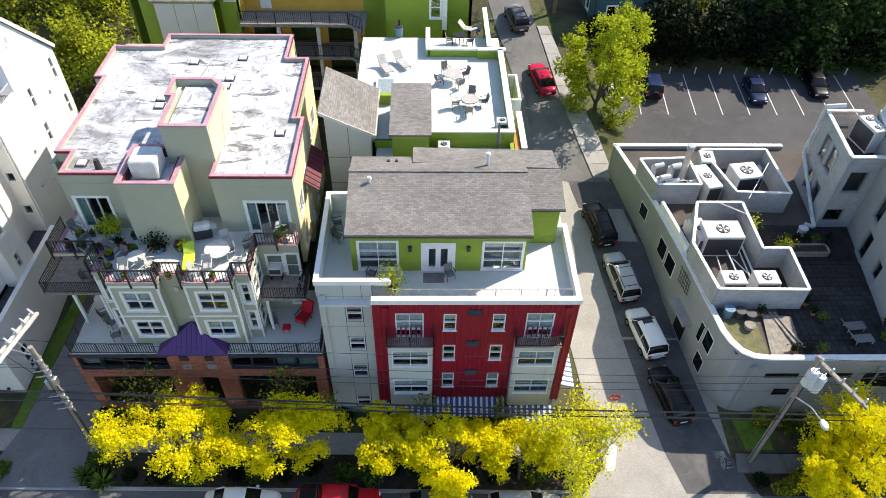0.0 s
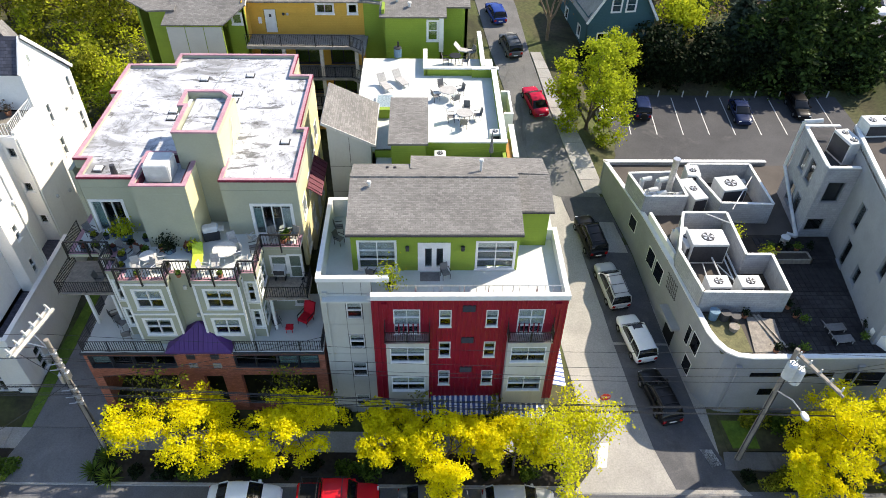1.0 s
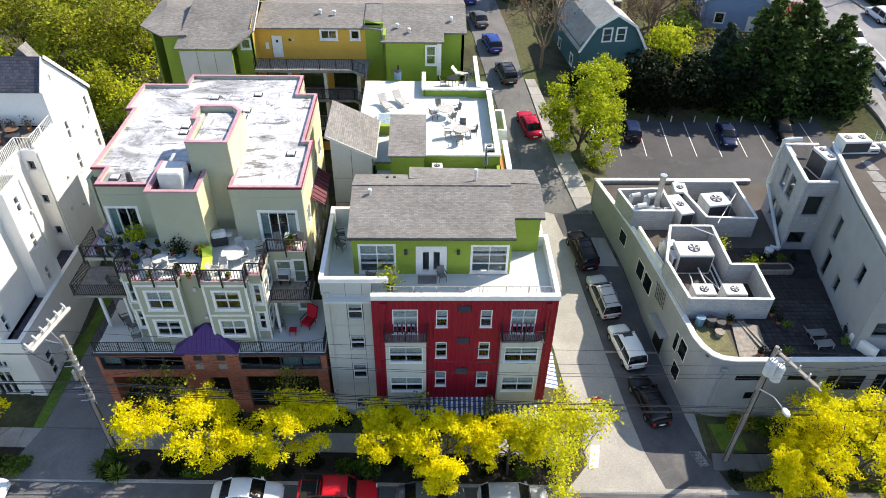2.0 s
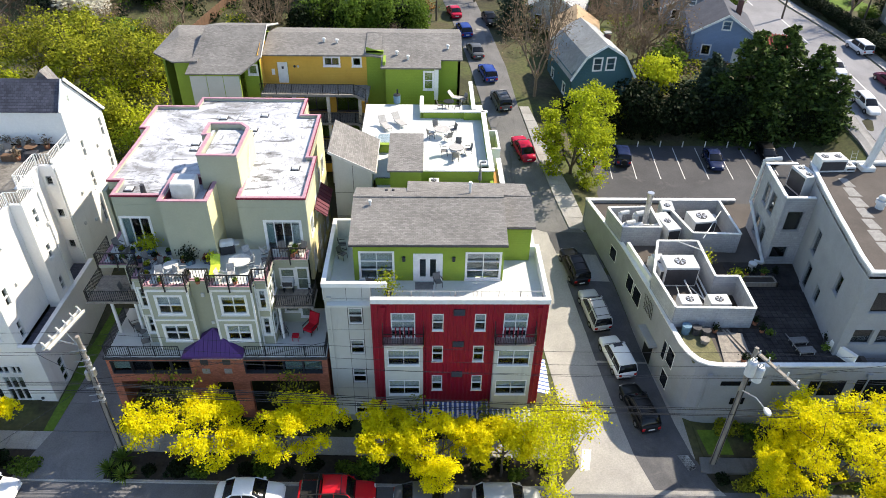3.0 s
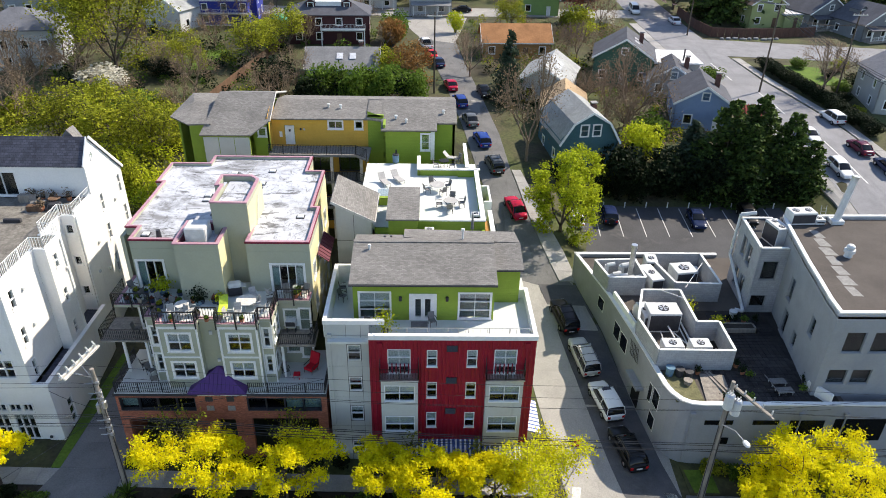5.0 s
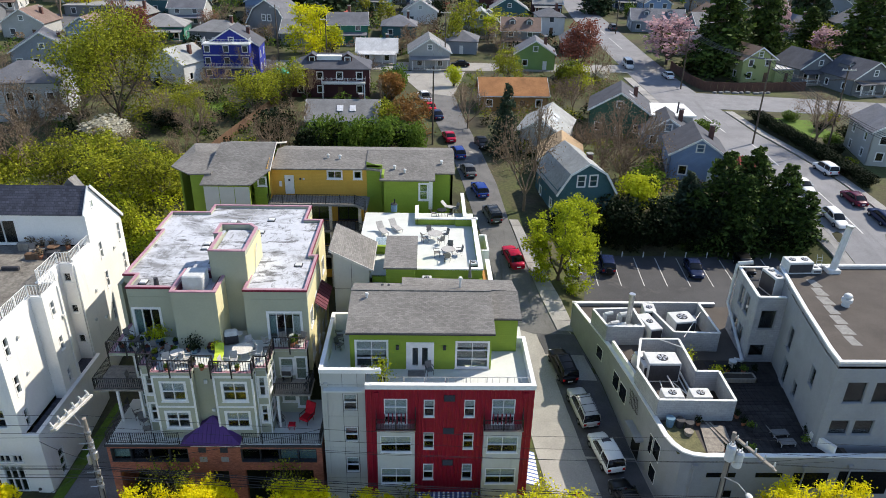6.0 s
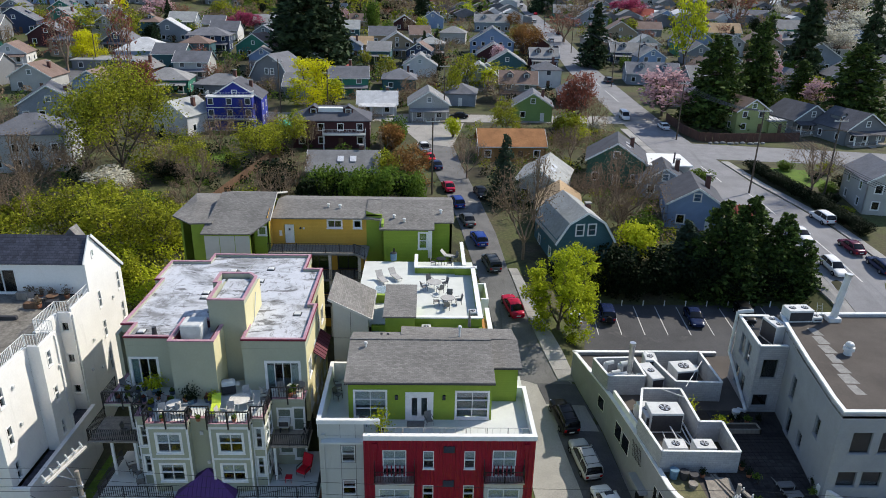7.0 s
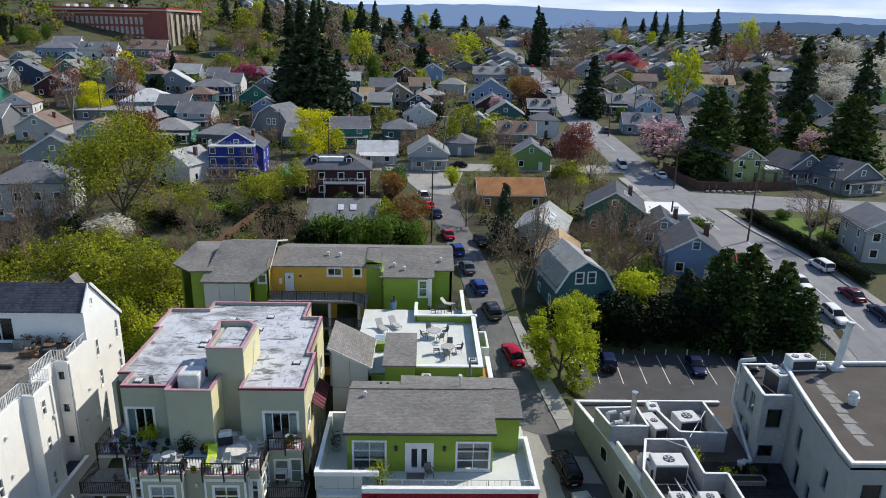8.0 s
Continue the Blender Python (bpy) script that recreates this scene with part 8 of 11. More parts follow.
house(136.4, 279.3, 14.4, 12, 1.1, "side", "wall_white", "roof_tan", "white house with a pinkish tan roof", "", -7, detail=False)
house(158.5, 326.6, 15.3, 12, 1.5, "front", "wall_white", "roof_grey", "white house with a grey gable roof", "dormer", -7, detail=False)
house(177.9, 343.1, 15.4, 12, 1.3, "side", "wall_pale", "roof_slate", "pale house with a slate roof", "", -7, detail=False)
house(100.0, 209.2, 10.9, 9, 1.5, "front", "wall_grey", "roof_slate", "blue-grey house with a steep slate gable", "", -7, detail=False)
house(175.3, 294.8, 14.6, 12, 1.2, "side", "wall_jade", "roof_grey", "dull green house with a grey roof", "", -8, detail=False)
house(189.1, 265.1, 8.9, 8, 1.5, "front", "wall_sky", "roof_slate", "light blue house with a white-edged gable", "", -9, detail=False)
house(194.3, 251.7, 10.9, 9, 1.3, "front", "wall_lime", "roof_pale", "lime green house with a pale roof", "", -9, detail=False)
house(157.5, 191.6, 8.8, 8, 1.5, "front", "wall_tan", "roof_slate", "tan house with dark timbers and slate roof", "", -9, detail=False)
house(200.4, 525.1, 17.0, 12, 1.4, "front", "wall_tan", "roof_brown", "tan house with a pinkish brown gable", "", -6, detail=False)
house(204.4, 498.8, 14.5, 12, 1.4, "side", "wall_pale", "roof_grey", "pale grey house with a grey roof", "", -6, detail=False)
house(375.8, 974.1, 49.5, 12, 2.0, "flat", "wall_navy", "roof_pale", "long dark blue building with a pale flat roof", "", -6, detail=False)
house(539.9, 1005.2, 60.0, 12, 2.2, "flat", "wall_navy", "roof_grey", "long dark office building with a flat roof", "", -6, detail=False)
house(476.7, 703.7, 23.6, 12, 2.0, "flat", "wall_grey", "roof_white", "low building with a white flat roof", "", -8, detail=False)
house(105.0, 377.3, 13.3, 11, 1.4, "front", "wall_grey", "roof_slate", "blue-grey gabled house on the slope", "", -5, detail=False)
house(-57.4, 359.7, 9.4, 8, 1.4, "front", "wall_tan", "roof_grey", "tan gabled house among the firs", "", 2, detail=False)
house(-42.7, 341.0, 9.6, 8, 1.3, "side", "wall_white", "roof_grey", "white house with a grey roof among trees", "", 2, detail=False)
# ---- houses further up the hill, in rows ----
_rng = random.Random(11)
_taken = [(o.matrix_world.translation.x, o.matrix_world.translation.y) for o in scene.objects if o.name.startswith("house") and o.parent is None]


def free(x, y, gap=12.0):
    if any((x - a) ** 2 + (y - b) ** 2 < gap * gap for a, b in _taken):
        return False
    if 45 < x - max(0, (y - 230) * 0.035) < 68 or (-70 < x < 62 and 119 < y < 138):
        return False
    if x < -90 and 148 < y < 176:
        return False
    if -175 < x < -95 and 270 < y < 380:
        return False
    return True


_WALLS = ("wall_teal", "wall_pale", "wall_tan", "wall_sky", "wall_grey", "wall_grey", "wall_white", "wall_greystone", "wall_navy", "wall_oxblood", "wall_jade", "wall_white")
_WORDS = {"wall_teal": "teal", "wall_pale": "pale grey", "wall_tan": "tan", "wall_sky": "light blue", "wall_grey": "blue-grey", "wall_white": "white", "wall_greystone": "stone grey", "wall_navy": "navy", "wall_oxblood": "dark red", "wall_jade": "dull green"}
_ROOFS = ("roof_slate", "roof_grey", "roof_slate", "roof_grey", "roof_brown", "roof_pale")
_count = 0
_y = 146.0
while _y < 330 and _count < 56:
    _half = 0.60 * (_y + 40)
    _x = -_half
    while _x < _half + 6:
        px, py = _x + _rng.uniform(-3, 3), _y + _rng.uniform(-5, 5)
        if free(px, py, 13.0):
            wm, rm = _rng.choice(_WALLS), _rng.choice(_ROOFS)
            rf = _rng.choice(("front", "side", "front", "hip", "side"))
            ex = _rng.choice(("", "porch", "chimney", "dormer", "chimney", "dormer porch"))
            house(px, py, _rng.uniform(7.5, 10.5), _rng.uniform(8, 10), _rng.choice((1.2, 1.4, 1.6, 1.9)), rf, wm, rm, _WORDS[wm] + " house with a " + rm[5:] + (" hip roof" if rf == "hip" else " gable roof") + " on the hillside", ex, _rng.uniform(-7, 7), detail=False)
            _taken.append((px, py))
            _count += 1
        _x += _rng.uniform(12.5, 17)
    _y += 17
# far roofs, too small to tell apart
for _m, _n in (("roof_slate", 420), ("roof_grey", 380), ("roof_brown", 120), ("wall_white", 160)):
    g = Geo()
    for _ in range(_n):
        fy = 325 + 1000 * _rng.random() ** 1.6
        fx = _rng.uniform(-0.62, 0.62) * (fy + 40)
        if 56 < fx - (fy - 400) * 0.025 < 74 and fy < 800 or (fx < -50 and fy < 520) or (fx < 0 and fy < 420):
            continue
        z, s, hh = gz(fx, fy), _rng.uniform(4, 7), _rng.uniform(4.5, 7)
        g.add([(fx - s, fy - 4, z - 1), (fx + s, fy - 4, z - 1), (fx + s, fy + 5, z - 1), (fx - s, fy + 5, z - 1), (fx - s, fy - 4, z + hh * .6), (fx + s, fy - 4, z + hh * .6), (fx + s, fy + 5, z + hh * .6), (fx - s, fy + 5, z + hh * .6), (fx, fy - 4, z + hh), (fx, fy + 5, z + hh)],
              [(0, 1, 5, 8, 4), (1, 2, 6, 5), (3, 7, 9, 6, 2), (0, 4, 7, 3), (4, 8, 9, 7), (8, 5, 6, 9)])
    solid("far_houses", g, _m, "far small gabled houses on the rising ground", "houses", "stuff")

# ---- brick school on the hill ----
mat("school_brick", (0.27, 0.08, 0.07), (0.21, 0.065, 0.058), rough=0.9, scale=0.3, grain=0.12)
mat("school_stone", (0.42, 0.36, 0.28), (0.36, 0.31, 0.24), rough=0.9, scale=0.4)
mat("pale_pane", (0.50, 0.50, 0.47), (0.25, 0.26, 0.27), rough=0.3, scale=0.6, bump=0)
mat("school_red", (0.33, 0.03, 0.045), (0.28, 0.025, 0.04), rough=0.7)
sc = thing("school", "long three-storey brick school with rows of pale windows", "school", (-190.1, 342.9, 32.9), -14)
_L, _D, _H = 67.0, 30.0, 17.0
hs = []
for lv in range(3):
    for i in range(17):
        u = 5.0 + i * 2.85
        hs.append((u, u + 1.5, 1.2 + lv * 4.7, 4.6 + lv * 4.7))
part("wall", Geo().wall((0, 0, 0), (1, 0, 0), _L - 10, _H, [q for q in hs if q[1] < _L - 10], .4), "school_brick", sc, "dark red brick wall")
for q in hs:
    if q[1] < _L - 10:
        window(sc, (q[0], 0, q[2]), (1, 0, 0), q[1] - q[0], q[3] - q[2], 1, 2, .1, "school_stone", "pale_pane")
part("end_wall", Geo().box(_L - 10, _L, -1.5, _D, 0, _H), "school_brick", sc)
for i in range(6):
    part("pier", Geo().box(_L + .01, _L + .5, 1.0 + i * 4.8, 3.2 + i * 4.8, 0, _H - 1.5), "school_stone", sc, "pale stone pier")
part("side_wall", Geo().box(_L - .2, _L, -1.5, _D, 0, _H), "school_stone", sc)
part("back", Geo().box(0, _L, 4, _D, 0, _H), "interior_shade", sc)
part("cornice", Geo().box(-.4, _L + .6, -1.9, _D, _H, _H + .8), "school_stone", sc)
part("band", Geo().box(0, _L - 10, -.12, -.01, _H - 1.6, _H - 1.2), "school_stone", sc)
part("roof_wall", Geo().box(-.2, _L, -1.2, _D, _H + .8, _H + 1.6), "school_red", sc, "red roof edge")
part("annex", Geo().box(-26, -.5, -3, 12, 0, 7), "school_brick", sc)
part("annex_upper", Geo().box(-20, -.5, 2, 14, 7, 12), "school_red", sc, "bright red annex wall")
for x in (4, 9, 15, 30, 38):
    part("roof_unit", Geo().bev(x, x + 2.2, 3, 6, _H + 1.6, _H + 3.0, .1), "unit_white", sc)

# ---- pale cloudy sky low over the horizon ----
sky_m = bpy.data.materials.new("horizon_sky")
sky_m.use_nodes = True
_n, _l = sky_m.node_tree.nodes, sky_m.node_tree.links
_n.remove(_n["Principled BSDF"])
_em, _cr, _nz, _mp, _ge = _n.new("ShaderNodeEmission"), _n.new("ShaderNodeValToRGB"), _n.new("ShaderNodeTexNoise"), _n.new("ShaderNodeMapping"), _n.new("ShaderNodeNewGeometry")
_mp.inputs["Scale"].default_value = (0.0009, 0.0009, 0.006)
_nz.inputs["Scale"].default_value, _nz.inputs["Detail"].default_value = 1.0, 6
_cr.color_ramp.elements[0].position, _cr.color_ramp.elements[0].color = 0.38, (0.44, 0.58, 0.86, 1)
_cr.color_ramp.elements[1].position, _cr.color_ramp.elements[1].color = 0.62, (0.80, 0.87, 0.98, 1)
_l.new(_ge.outputs["Position"], _mp.inputs[0])
_l.new(_mp.outputs[0], _nz.inputs["Vector"])
_l.new(_nz.outputs["Fac"], _cr.inputs[0])
_l.new(_cr.outputs[0], _em.inputs[0])
_em.inputs[1].default_value = 1.0
_l.new(_em.outputs[0], _n["Material Output"].inputs[0])
MATS["horizon_sky"] = sky_m
g = Geo()
for i in range(41):
    a = radians(-62 + i * 3.1)
    g.v += [(math.sin(a) * 4850, math.cos(a) * 4850 - 40, -50), (math.sin(a) * 4850, math.cos(a) * 4850 - 40, 900)]
    if i:
        g.f.append((2 * i - 2, 2 * i, 2 * i + 1, 2 * i - 1))
solid("backdrop_sky", g, "horizon_sky", "pale blue sky with soft white clouds", "sky", "structure")

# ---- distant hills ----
# distance haze is put into the ridge's blue colour and faint glow
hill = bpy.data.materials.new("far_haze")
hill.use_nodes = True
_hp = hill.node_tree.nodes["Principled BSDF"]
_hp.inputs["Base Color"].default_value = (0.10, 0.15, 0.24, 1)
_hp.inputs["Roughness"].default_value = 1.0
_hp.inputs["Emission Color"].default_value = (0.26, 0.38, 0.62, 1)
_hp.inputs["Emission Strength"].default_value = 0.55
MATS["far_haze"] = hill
# same haze painted into the woods, darker blue with a weaker glow
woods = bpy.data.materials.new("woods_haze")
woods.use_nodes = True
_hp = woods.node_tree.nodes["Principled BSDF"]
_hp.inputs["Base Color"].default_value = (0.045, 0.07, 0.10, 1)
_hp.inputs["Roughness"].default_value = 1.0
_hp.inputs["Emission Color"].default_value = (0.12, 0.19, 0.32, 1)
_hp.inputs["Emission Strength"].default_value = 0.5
MATS["woods_haze"] = woods
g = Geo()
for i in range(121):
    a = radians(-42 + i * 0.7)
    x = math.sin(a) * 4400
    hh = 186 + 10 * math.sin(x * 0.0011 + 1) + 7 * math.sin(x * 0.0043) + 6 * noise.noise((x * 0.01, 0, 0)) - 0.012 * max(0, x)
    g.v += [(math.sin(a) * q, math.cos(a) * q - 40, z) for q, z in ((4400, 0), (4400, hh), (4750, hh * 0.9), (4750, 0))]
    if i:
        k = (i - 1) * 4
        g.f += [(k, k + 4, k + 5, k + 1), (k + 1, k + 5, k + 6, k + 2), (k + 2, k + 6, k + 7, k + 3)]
solid("backdrop_hills", g, "far_haze", "long wooded ridge on the horizon, painted in blue haze", "hills", "structure")
g = Geo()
for i in range(281):
    x = -1600 + i * 12
    hh = 56 + 26 * ease(350, 1000, x) + 5 * noise.noise((x * 0.02, 3, 0)) + 6 * abs(noise.noise((x * 0.09, 7, 0))) + 3 * noise.noise((x * 0.3, 5, 0))
    g.v += [(x, 1900, 20), (x, 1900, hh), (x, 1960, hh), (x, 1960, 20)]
    if i:
        k = (i - 1) * 4
        g.f += [(k, k + 4, k + 5, k + 1), (k + 1, k + 5, k + 6, k + 2), (k + 2, k + 6, k + 7, k + 3)]
solid("backdrop_woods", g, "woods_haze", "far band of woods, painted in dark blue haze", "woods", "structure")
# ---- plants ----
def quads(g, centres, size, rng, flat=0.0, long=1.0):
    """Small leaf quads of random lie at the given places."""
    n = len(centres)
    c = np.asarray(centres, float)
    a = rng.normal(size=(n, 3))
    a[:, 2] *= 1 - flat
    a /= np.linalg.norm(a, axis=1)[:, None] + 1e-9
    b = rng.normal(size=(n, 3))
    b[:, 2] *= 1 - flat
    b -= a * np.sum(a * b, axis=1)[:, None]
    b /= np.linalg.norm(b, axis=1)[:, None] + 1e-9
    s = size * rng.uniform(0.6, 1.35, (n, 1))
    p = np.stack([c - a * s * long - b * s * 0.2, c - b * s * 0.75, c + a * s * long, c + b * s * 0.75], axis=1).reshape(-1, 3)
    k = len(g.v)
    g.v.extend(map(tuple, p.tolist()))
    g.f.extend([(k + 4 * i, k + 4 * i + 1, k + 4 * i + 2, k + 4 * i + 3) for i in range(n)])
    return g


def grow(rng, a, d, ln, r, depth, segs, tips, spread=0.55, kids=3, lift=0.12):
    """Limbs that fork into thinner ones."""
    mid = a + d * ln * 0.5 + Vector(rng.normal(size=3).tolist()) * ln * 0.05
    b = a + d * ln
    segs.append((a, mid, r, r * 0.85))
    segs.append((mid, b, r * 0.85, r * 0.68))
    if depth == 0:
        tips.append(b)
        return
    if depth <= 2:
        tips.append(mid)
    for i in range(kids):
        v = Vector(rng.normal(size=3).tolist())
        e = (d + v * spread + Vector((0, 0, lift))).normalized()
        grow(rng, b, e, ln * rng.uniform(0.62, 0.85), r * 0.62, depth - 1, segs, tips, spread, kids, lift)


def wood(segs, n=5, rmin=0.0):
    g = Geo()
    for a, b, r0, r1 in segs:
        if r0 >= rmin:
            g.rod(a, b, max(r0, 0.008), max(r1, 0.006), n if r0 > 0.05 else 3, cap=False)
    g.smooth = True
    return g


def tree(name, seed, h, w, leaf_mat, label, leaf_size=0.14, per_tip=40, depth=4, kids=3, spread=0.6, trunk=0.28, bark="bark", puff=0.5, squash=1.0, fill=0, lift=0.12, flat=0.3, at=(0, 0, -60), deep=1.0):
    """A broad-leaved tree scaled to height h and crown width w."""
    rng = np.random.default_rng(seed)
    segs, tips = [], []
    th = h * trunk
    segs.append((Vector((0, 0, -0.5)), Vector((0, 0, th)), h * 0.022, h * 0.018))
    for i in range(4):
        a = i * 1.571 + rng.uniform(-.4, .4)
        d = Vector((math.cos(a) * .75, math.sin(a) * .75, rng.uniform(.5, 1.0))).normalized()
        grow(rng, Vector((0, 0, th * rng.uniform(.75, 1.0))), d, h * 0.2, h * 0.013, depth - 1, segs, tips, spread, kids, lift)
    tp = np.array([tuple(t) for t in tips])
    sx = (w / 2) / max(1e-3, np.percentile(np.hypot(tp[:, 0], tp[:, 1]), 94))
    sz = (h - th) / max(1e-3, np.percentile(tp[:, 2], 98) - th) * squash

    def fit(v):
        return Vector((v[0] * sx, v[1] * sx * deep, v[2] if v[2] < th else th + (v[2] - th) * sz))

    segs = [(fit(a), fit(b), r0, r1) for a, b, r0, r1 in segs]
    pts = np.array([tuple(fit(t)) for t in tips])
    ob = thing(name, label, "tree", at)
    part("trunk", wood(segs), bark, ob, whole=True)
    if per_tip:
        c = np.repeat(pts, per_tip, axis=0)
        c = c + rng.normal(size=c.shape) * np.array([puff, puff, puff * 0.62]) * (w / 7)
        g = quads(Geo(), c, leaf_size, rng, flat)
        part("crown", g, leaf_mat, ob, whole=True)
    return ob


def shrub(name, seed, h, w, leaf_mat, label, n=2600, leaf_size=0.16, lumps=9, at=(0, 0, -60)):
    """A dense bush of several leafy lumps down to the ground."""
    rng = np.random.default_rng(seed)
    ob = thing(name, label, "shrub", at)
    segs = []
    pts = []
    for i in range(lumps):
        a, r = rng.uniform(0, 6.28), rng.uniform(0, .3) * w
        c = np.array([math.cos(a) * r, math.sin(a) * r, h * rng.uniform(.3, .66)])
        rad = np.array([w * rng.uniform(.2, .32), w * rng.uniform(.2, .32), h * rng.uniform(.24, .36)])
        v = rng.normal(size=(n // lumps, 3))
        v /= np.linalg.norm(v, axis=1)[:, None]
        v *= rng.uniform(.72, 1.08, (len(v), 1))
        q = c + v * rad
        pts.append(q[q[:, 2] > 0])
        segs.append((Vector((0, 0, -.3)), Vector(c.tolist()), h * .012, h * .006))
    part("stem", wood(segs), "bark", ob, whole=True)
    part("crown", quads(Geo(), np.concatenate(pts), leaf_size, rng, .2), leaf_mat, ob, whole=True)
    return ob


def conifer(name, seed, h, w, leaf_mat, label, droop=0.25, n_level=26, leaf_size=0.22, per=16, power=0.9, at=(0, 0, -60), low=0.06):
    """A needle tree with tiers of boughs."""
    rng = np.random.default_rng(seed)
    ob = thing(name, label, "tree", at)
    segs = [(Vector((0, 0, -.5)), Vector((0, 0, h * .97)), h * .018, h * .003)]
    pts = []
    for i in range(n_level):
        t = i / n_level
        z = h * (low + (1 - low) * t)
        r = w / 2 * (1 - t) ** power * rng.uniform(.78, 1.12) + .15
        nb = max(4, int(11 * (1 - t) + 4))
        for k in range(nb):
            a = rng.uniform(0, 6.28)
            rr = r * rng.uniform(.65, 1.1)
            e = Vector((math.cos(a) * rr, math.sin(a) * rr, z - droop * rr + rng.uniform(-.3, .3)))
            s = Vector((0, 0, z))
            if k % 2 == 0:
                segs.append((s, e, h * .004, h * .0015))
            for j in range(per):
                f = rng.uniform(.3, 1.05)
                p = s.lerp(e, f)
                pts.append((p.x + rng.normal() * .1 * rr, p.y + rng.normal() * .1 * rr, p.z + rng.normal() * .16 + .12 * rr * (1 - f)))
    part("trunk", wood(segs), "bark", ob, whole=True)
    part("crown", quads(Geo(), pts, leaf_size, rng, .35, 1.25), leaf_mat, ob, whole=True)
    return ob


PROTO = {}


def proto(kind, made, h, w):
    PROTO.setdefault(kind, []).append((made, h, w))


_L = {"olive": "leaf_olive", "lime": "leaf_lime", "yellow": "leaf_sparse", "red": "leaf_red", "rust": "leaf_rust", "green": "leaf_green", "white": "blossom_white", "pink": "blossom_pink", "magenta": "blossom_magenta", "dark": "leaf_dark"}
for _k, _n, _t in (("olive", "olive_tree", 24), ("lime", "lime_tree", 34), ("yellow", "yellow_tree", 36), ("red", "red_leaved_tree", 26), ("rust", "rust_leaved_tree", 26), ("pink", "blossom_tree", 34), ("white", "white_blossom_tree", 30), ("magenta", "pink_blossom_tree", 30)):
    proto(_k, tree(_n, len(_k) * 7 + 1, 10, 8, _L[_k], "", 0.17, _t, 4, 3, .65, .16), 10, 8)
for _k in ("olive", "lime", "green", "rust", "white", "dark", "red", "yellow"):
    proto(_k + "_bush", shrub("shrub", 40 + len(_k), 5, 5, _L[_k], "", 2000, .17), 5, 5)
proto("green", shrub("evergreen_tree", 61, 8, 7, "leaf_green", "", 3800, .2, 14), 8, 7)
proto("dark", shrub("evergreen_tree", 62, 10, 7, "leaf_dark", "", 4600, .22, 16), 10, 7)
proto("bare", tree("bare_tree", 71, 10, 8, "leaf_brown", "", .085, 6, 4, 4, .6, .2, "twig_brown", .5), 10, 8)
proto("bare", tree("bare_tree", 72, 10, 8, "leaf_brown", "", .085, 6, 4, 4, .5, .2, "twig_brown", .5), 10, 8)
proto("rustbare", tree("bare_tree", 73, 14, 6, "leaf_red", "", .07, 8, 4, 4, .45, .15, "twig_brown", .5), 14, 6)
proto("fir", conifer("fir_tree", 81, 24, 13, "leaf_fir", "", .22, 34, .36, 20, .75), 24, 11)
proto("fir", conifer("fir_tree", 82, 24, 12, "leaf_cedar", "", .22, 32, .42, 18, .8), 24, 10)
proto("cedar", conifer("cedar_tree", 83, 22, 14, "leaf_cedar", "", .05, 36, .42, 26, .5, low=.02), 22, 13)
proto("cedar", conifer("cedar_tree", 89, 22, 14, "leaf_cedar", "", .05, 36, .42, 24, .5, low=.02), 22, 13)
proto("fir_far", conifer("fir_tree", 85, 24, 13, "leaf_fir", "", .2, 26, .6, 10, .85), 24, 11)
proto("cedar_far", conifer("cedar_tree", 86, 22, 13, "leaf_fir", "", .1, 26, .55, 12, .6, low=.02), 22, 12)
proto("bare_far", tree("bare_tree", 87, 10, 8, "leaf_brown", "", .2, 5, 4, 3, .6, .2, "twig_brown", .6), 10, 8)
proto("rustbare_far", tree("bare_tree", 88, 14, 7, "leaf_red", "", .22, 4, 4, 3, .5, .15, "twig_brown", .6), 14, 7)
for _k, _n in (("olive", "olive_tree"), ("lime", "lime_tree"), ("pink", "blossom_tree")):
    proto(_k + "_far", tree(_n, len(_k) * 5 + 2, 10, 8, _L[_k], "", 0.3, 8, 4, 3, .65, .16), 10, 8)
for _k in ("dark", "green", "olive", "white"):
    proto(_k + "_low", shrub("shrub", 90 + len(_k), 1.2, 2, _L[_k], "", 700, .1, 7), 1.2, 2)
proto("spruce", conifer("spruce_tree", 84, 10, 6, "leaf_bluegreen", "", .12, 22, .2, 20, .75, low=.03), 10, 6)
proto("cedar_near", conifer("fir_tree", 91, 24, 20, "leaf_fir", "", .15, 34, .5, 34, .6, low=.04), 24, 20)
_prng = random.Random(5)
_spare = [m for v in PROTO.values() for m, _, _ in v]


def plant(kind, x, y, h, w, label, z=None):
    """Sets a tree or bush of the given kind, height and width on the ground."""
    key = kind + "_bush" if h < 7.2 and kind + "_bush" in PROTO else kind
    key = kind + "_far" if y > (170 if kind == "cedar" else 120) and kind + "_far" in PROTO else key
    key = kind + "_low" if h < 1.7 and kind + "_low" in PROTO else key
    src, h0, w0 = _prng.choice(PROTO[key])
    m = pose(x, y, gz(x, y) - 0.05 if z is None else z, 0, 0, _prng.uniform(0, 360)) @ Matrix.Diagonal((w / w0, w / w0 * _prng.uniform(.9, 1.1), h / h0, 1))
    ob = copy_thing(src, m)
    cat = "shrub" if key.endswith(("_bush", "_low")) else "tree"
    return tagged(ob, label, cat, "trees and shrubs of the district")


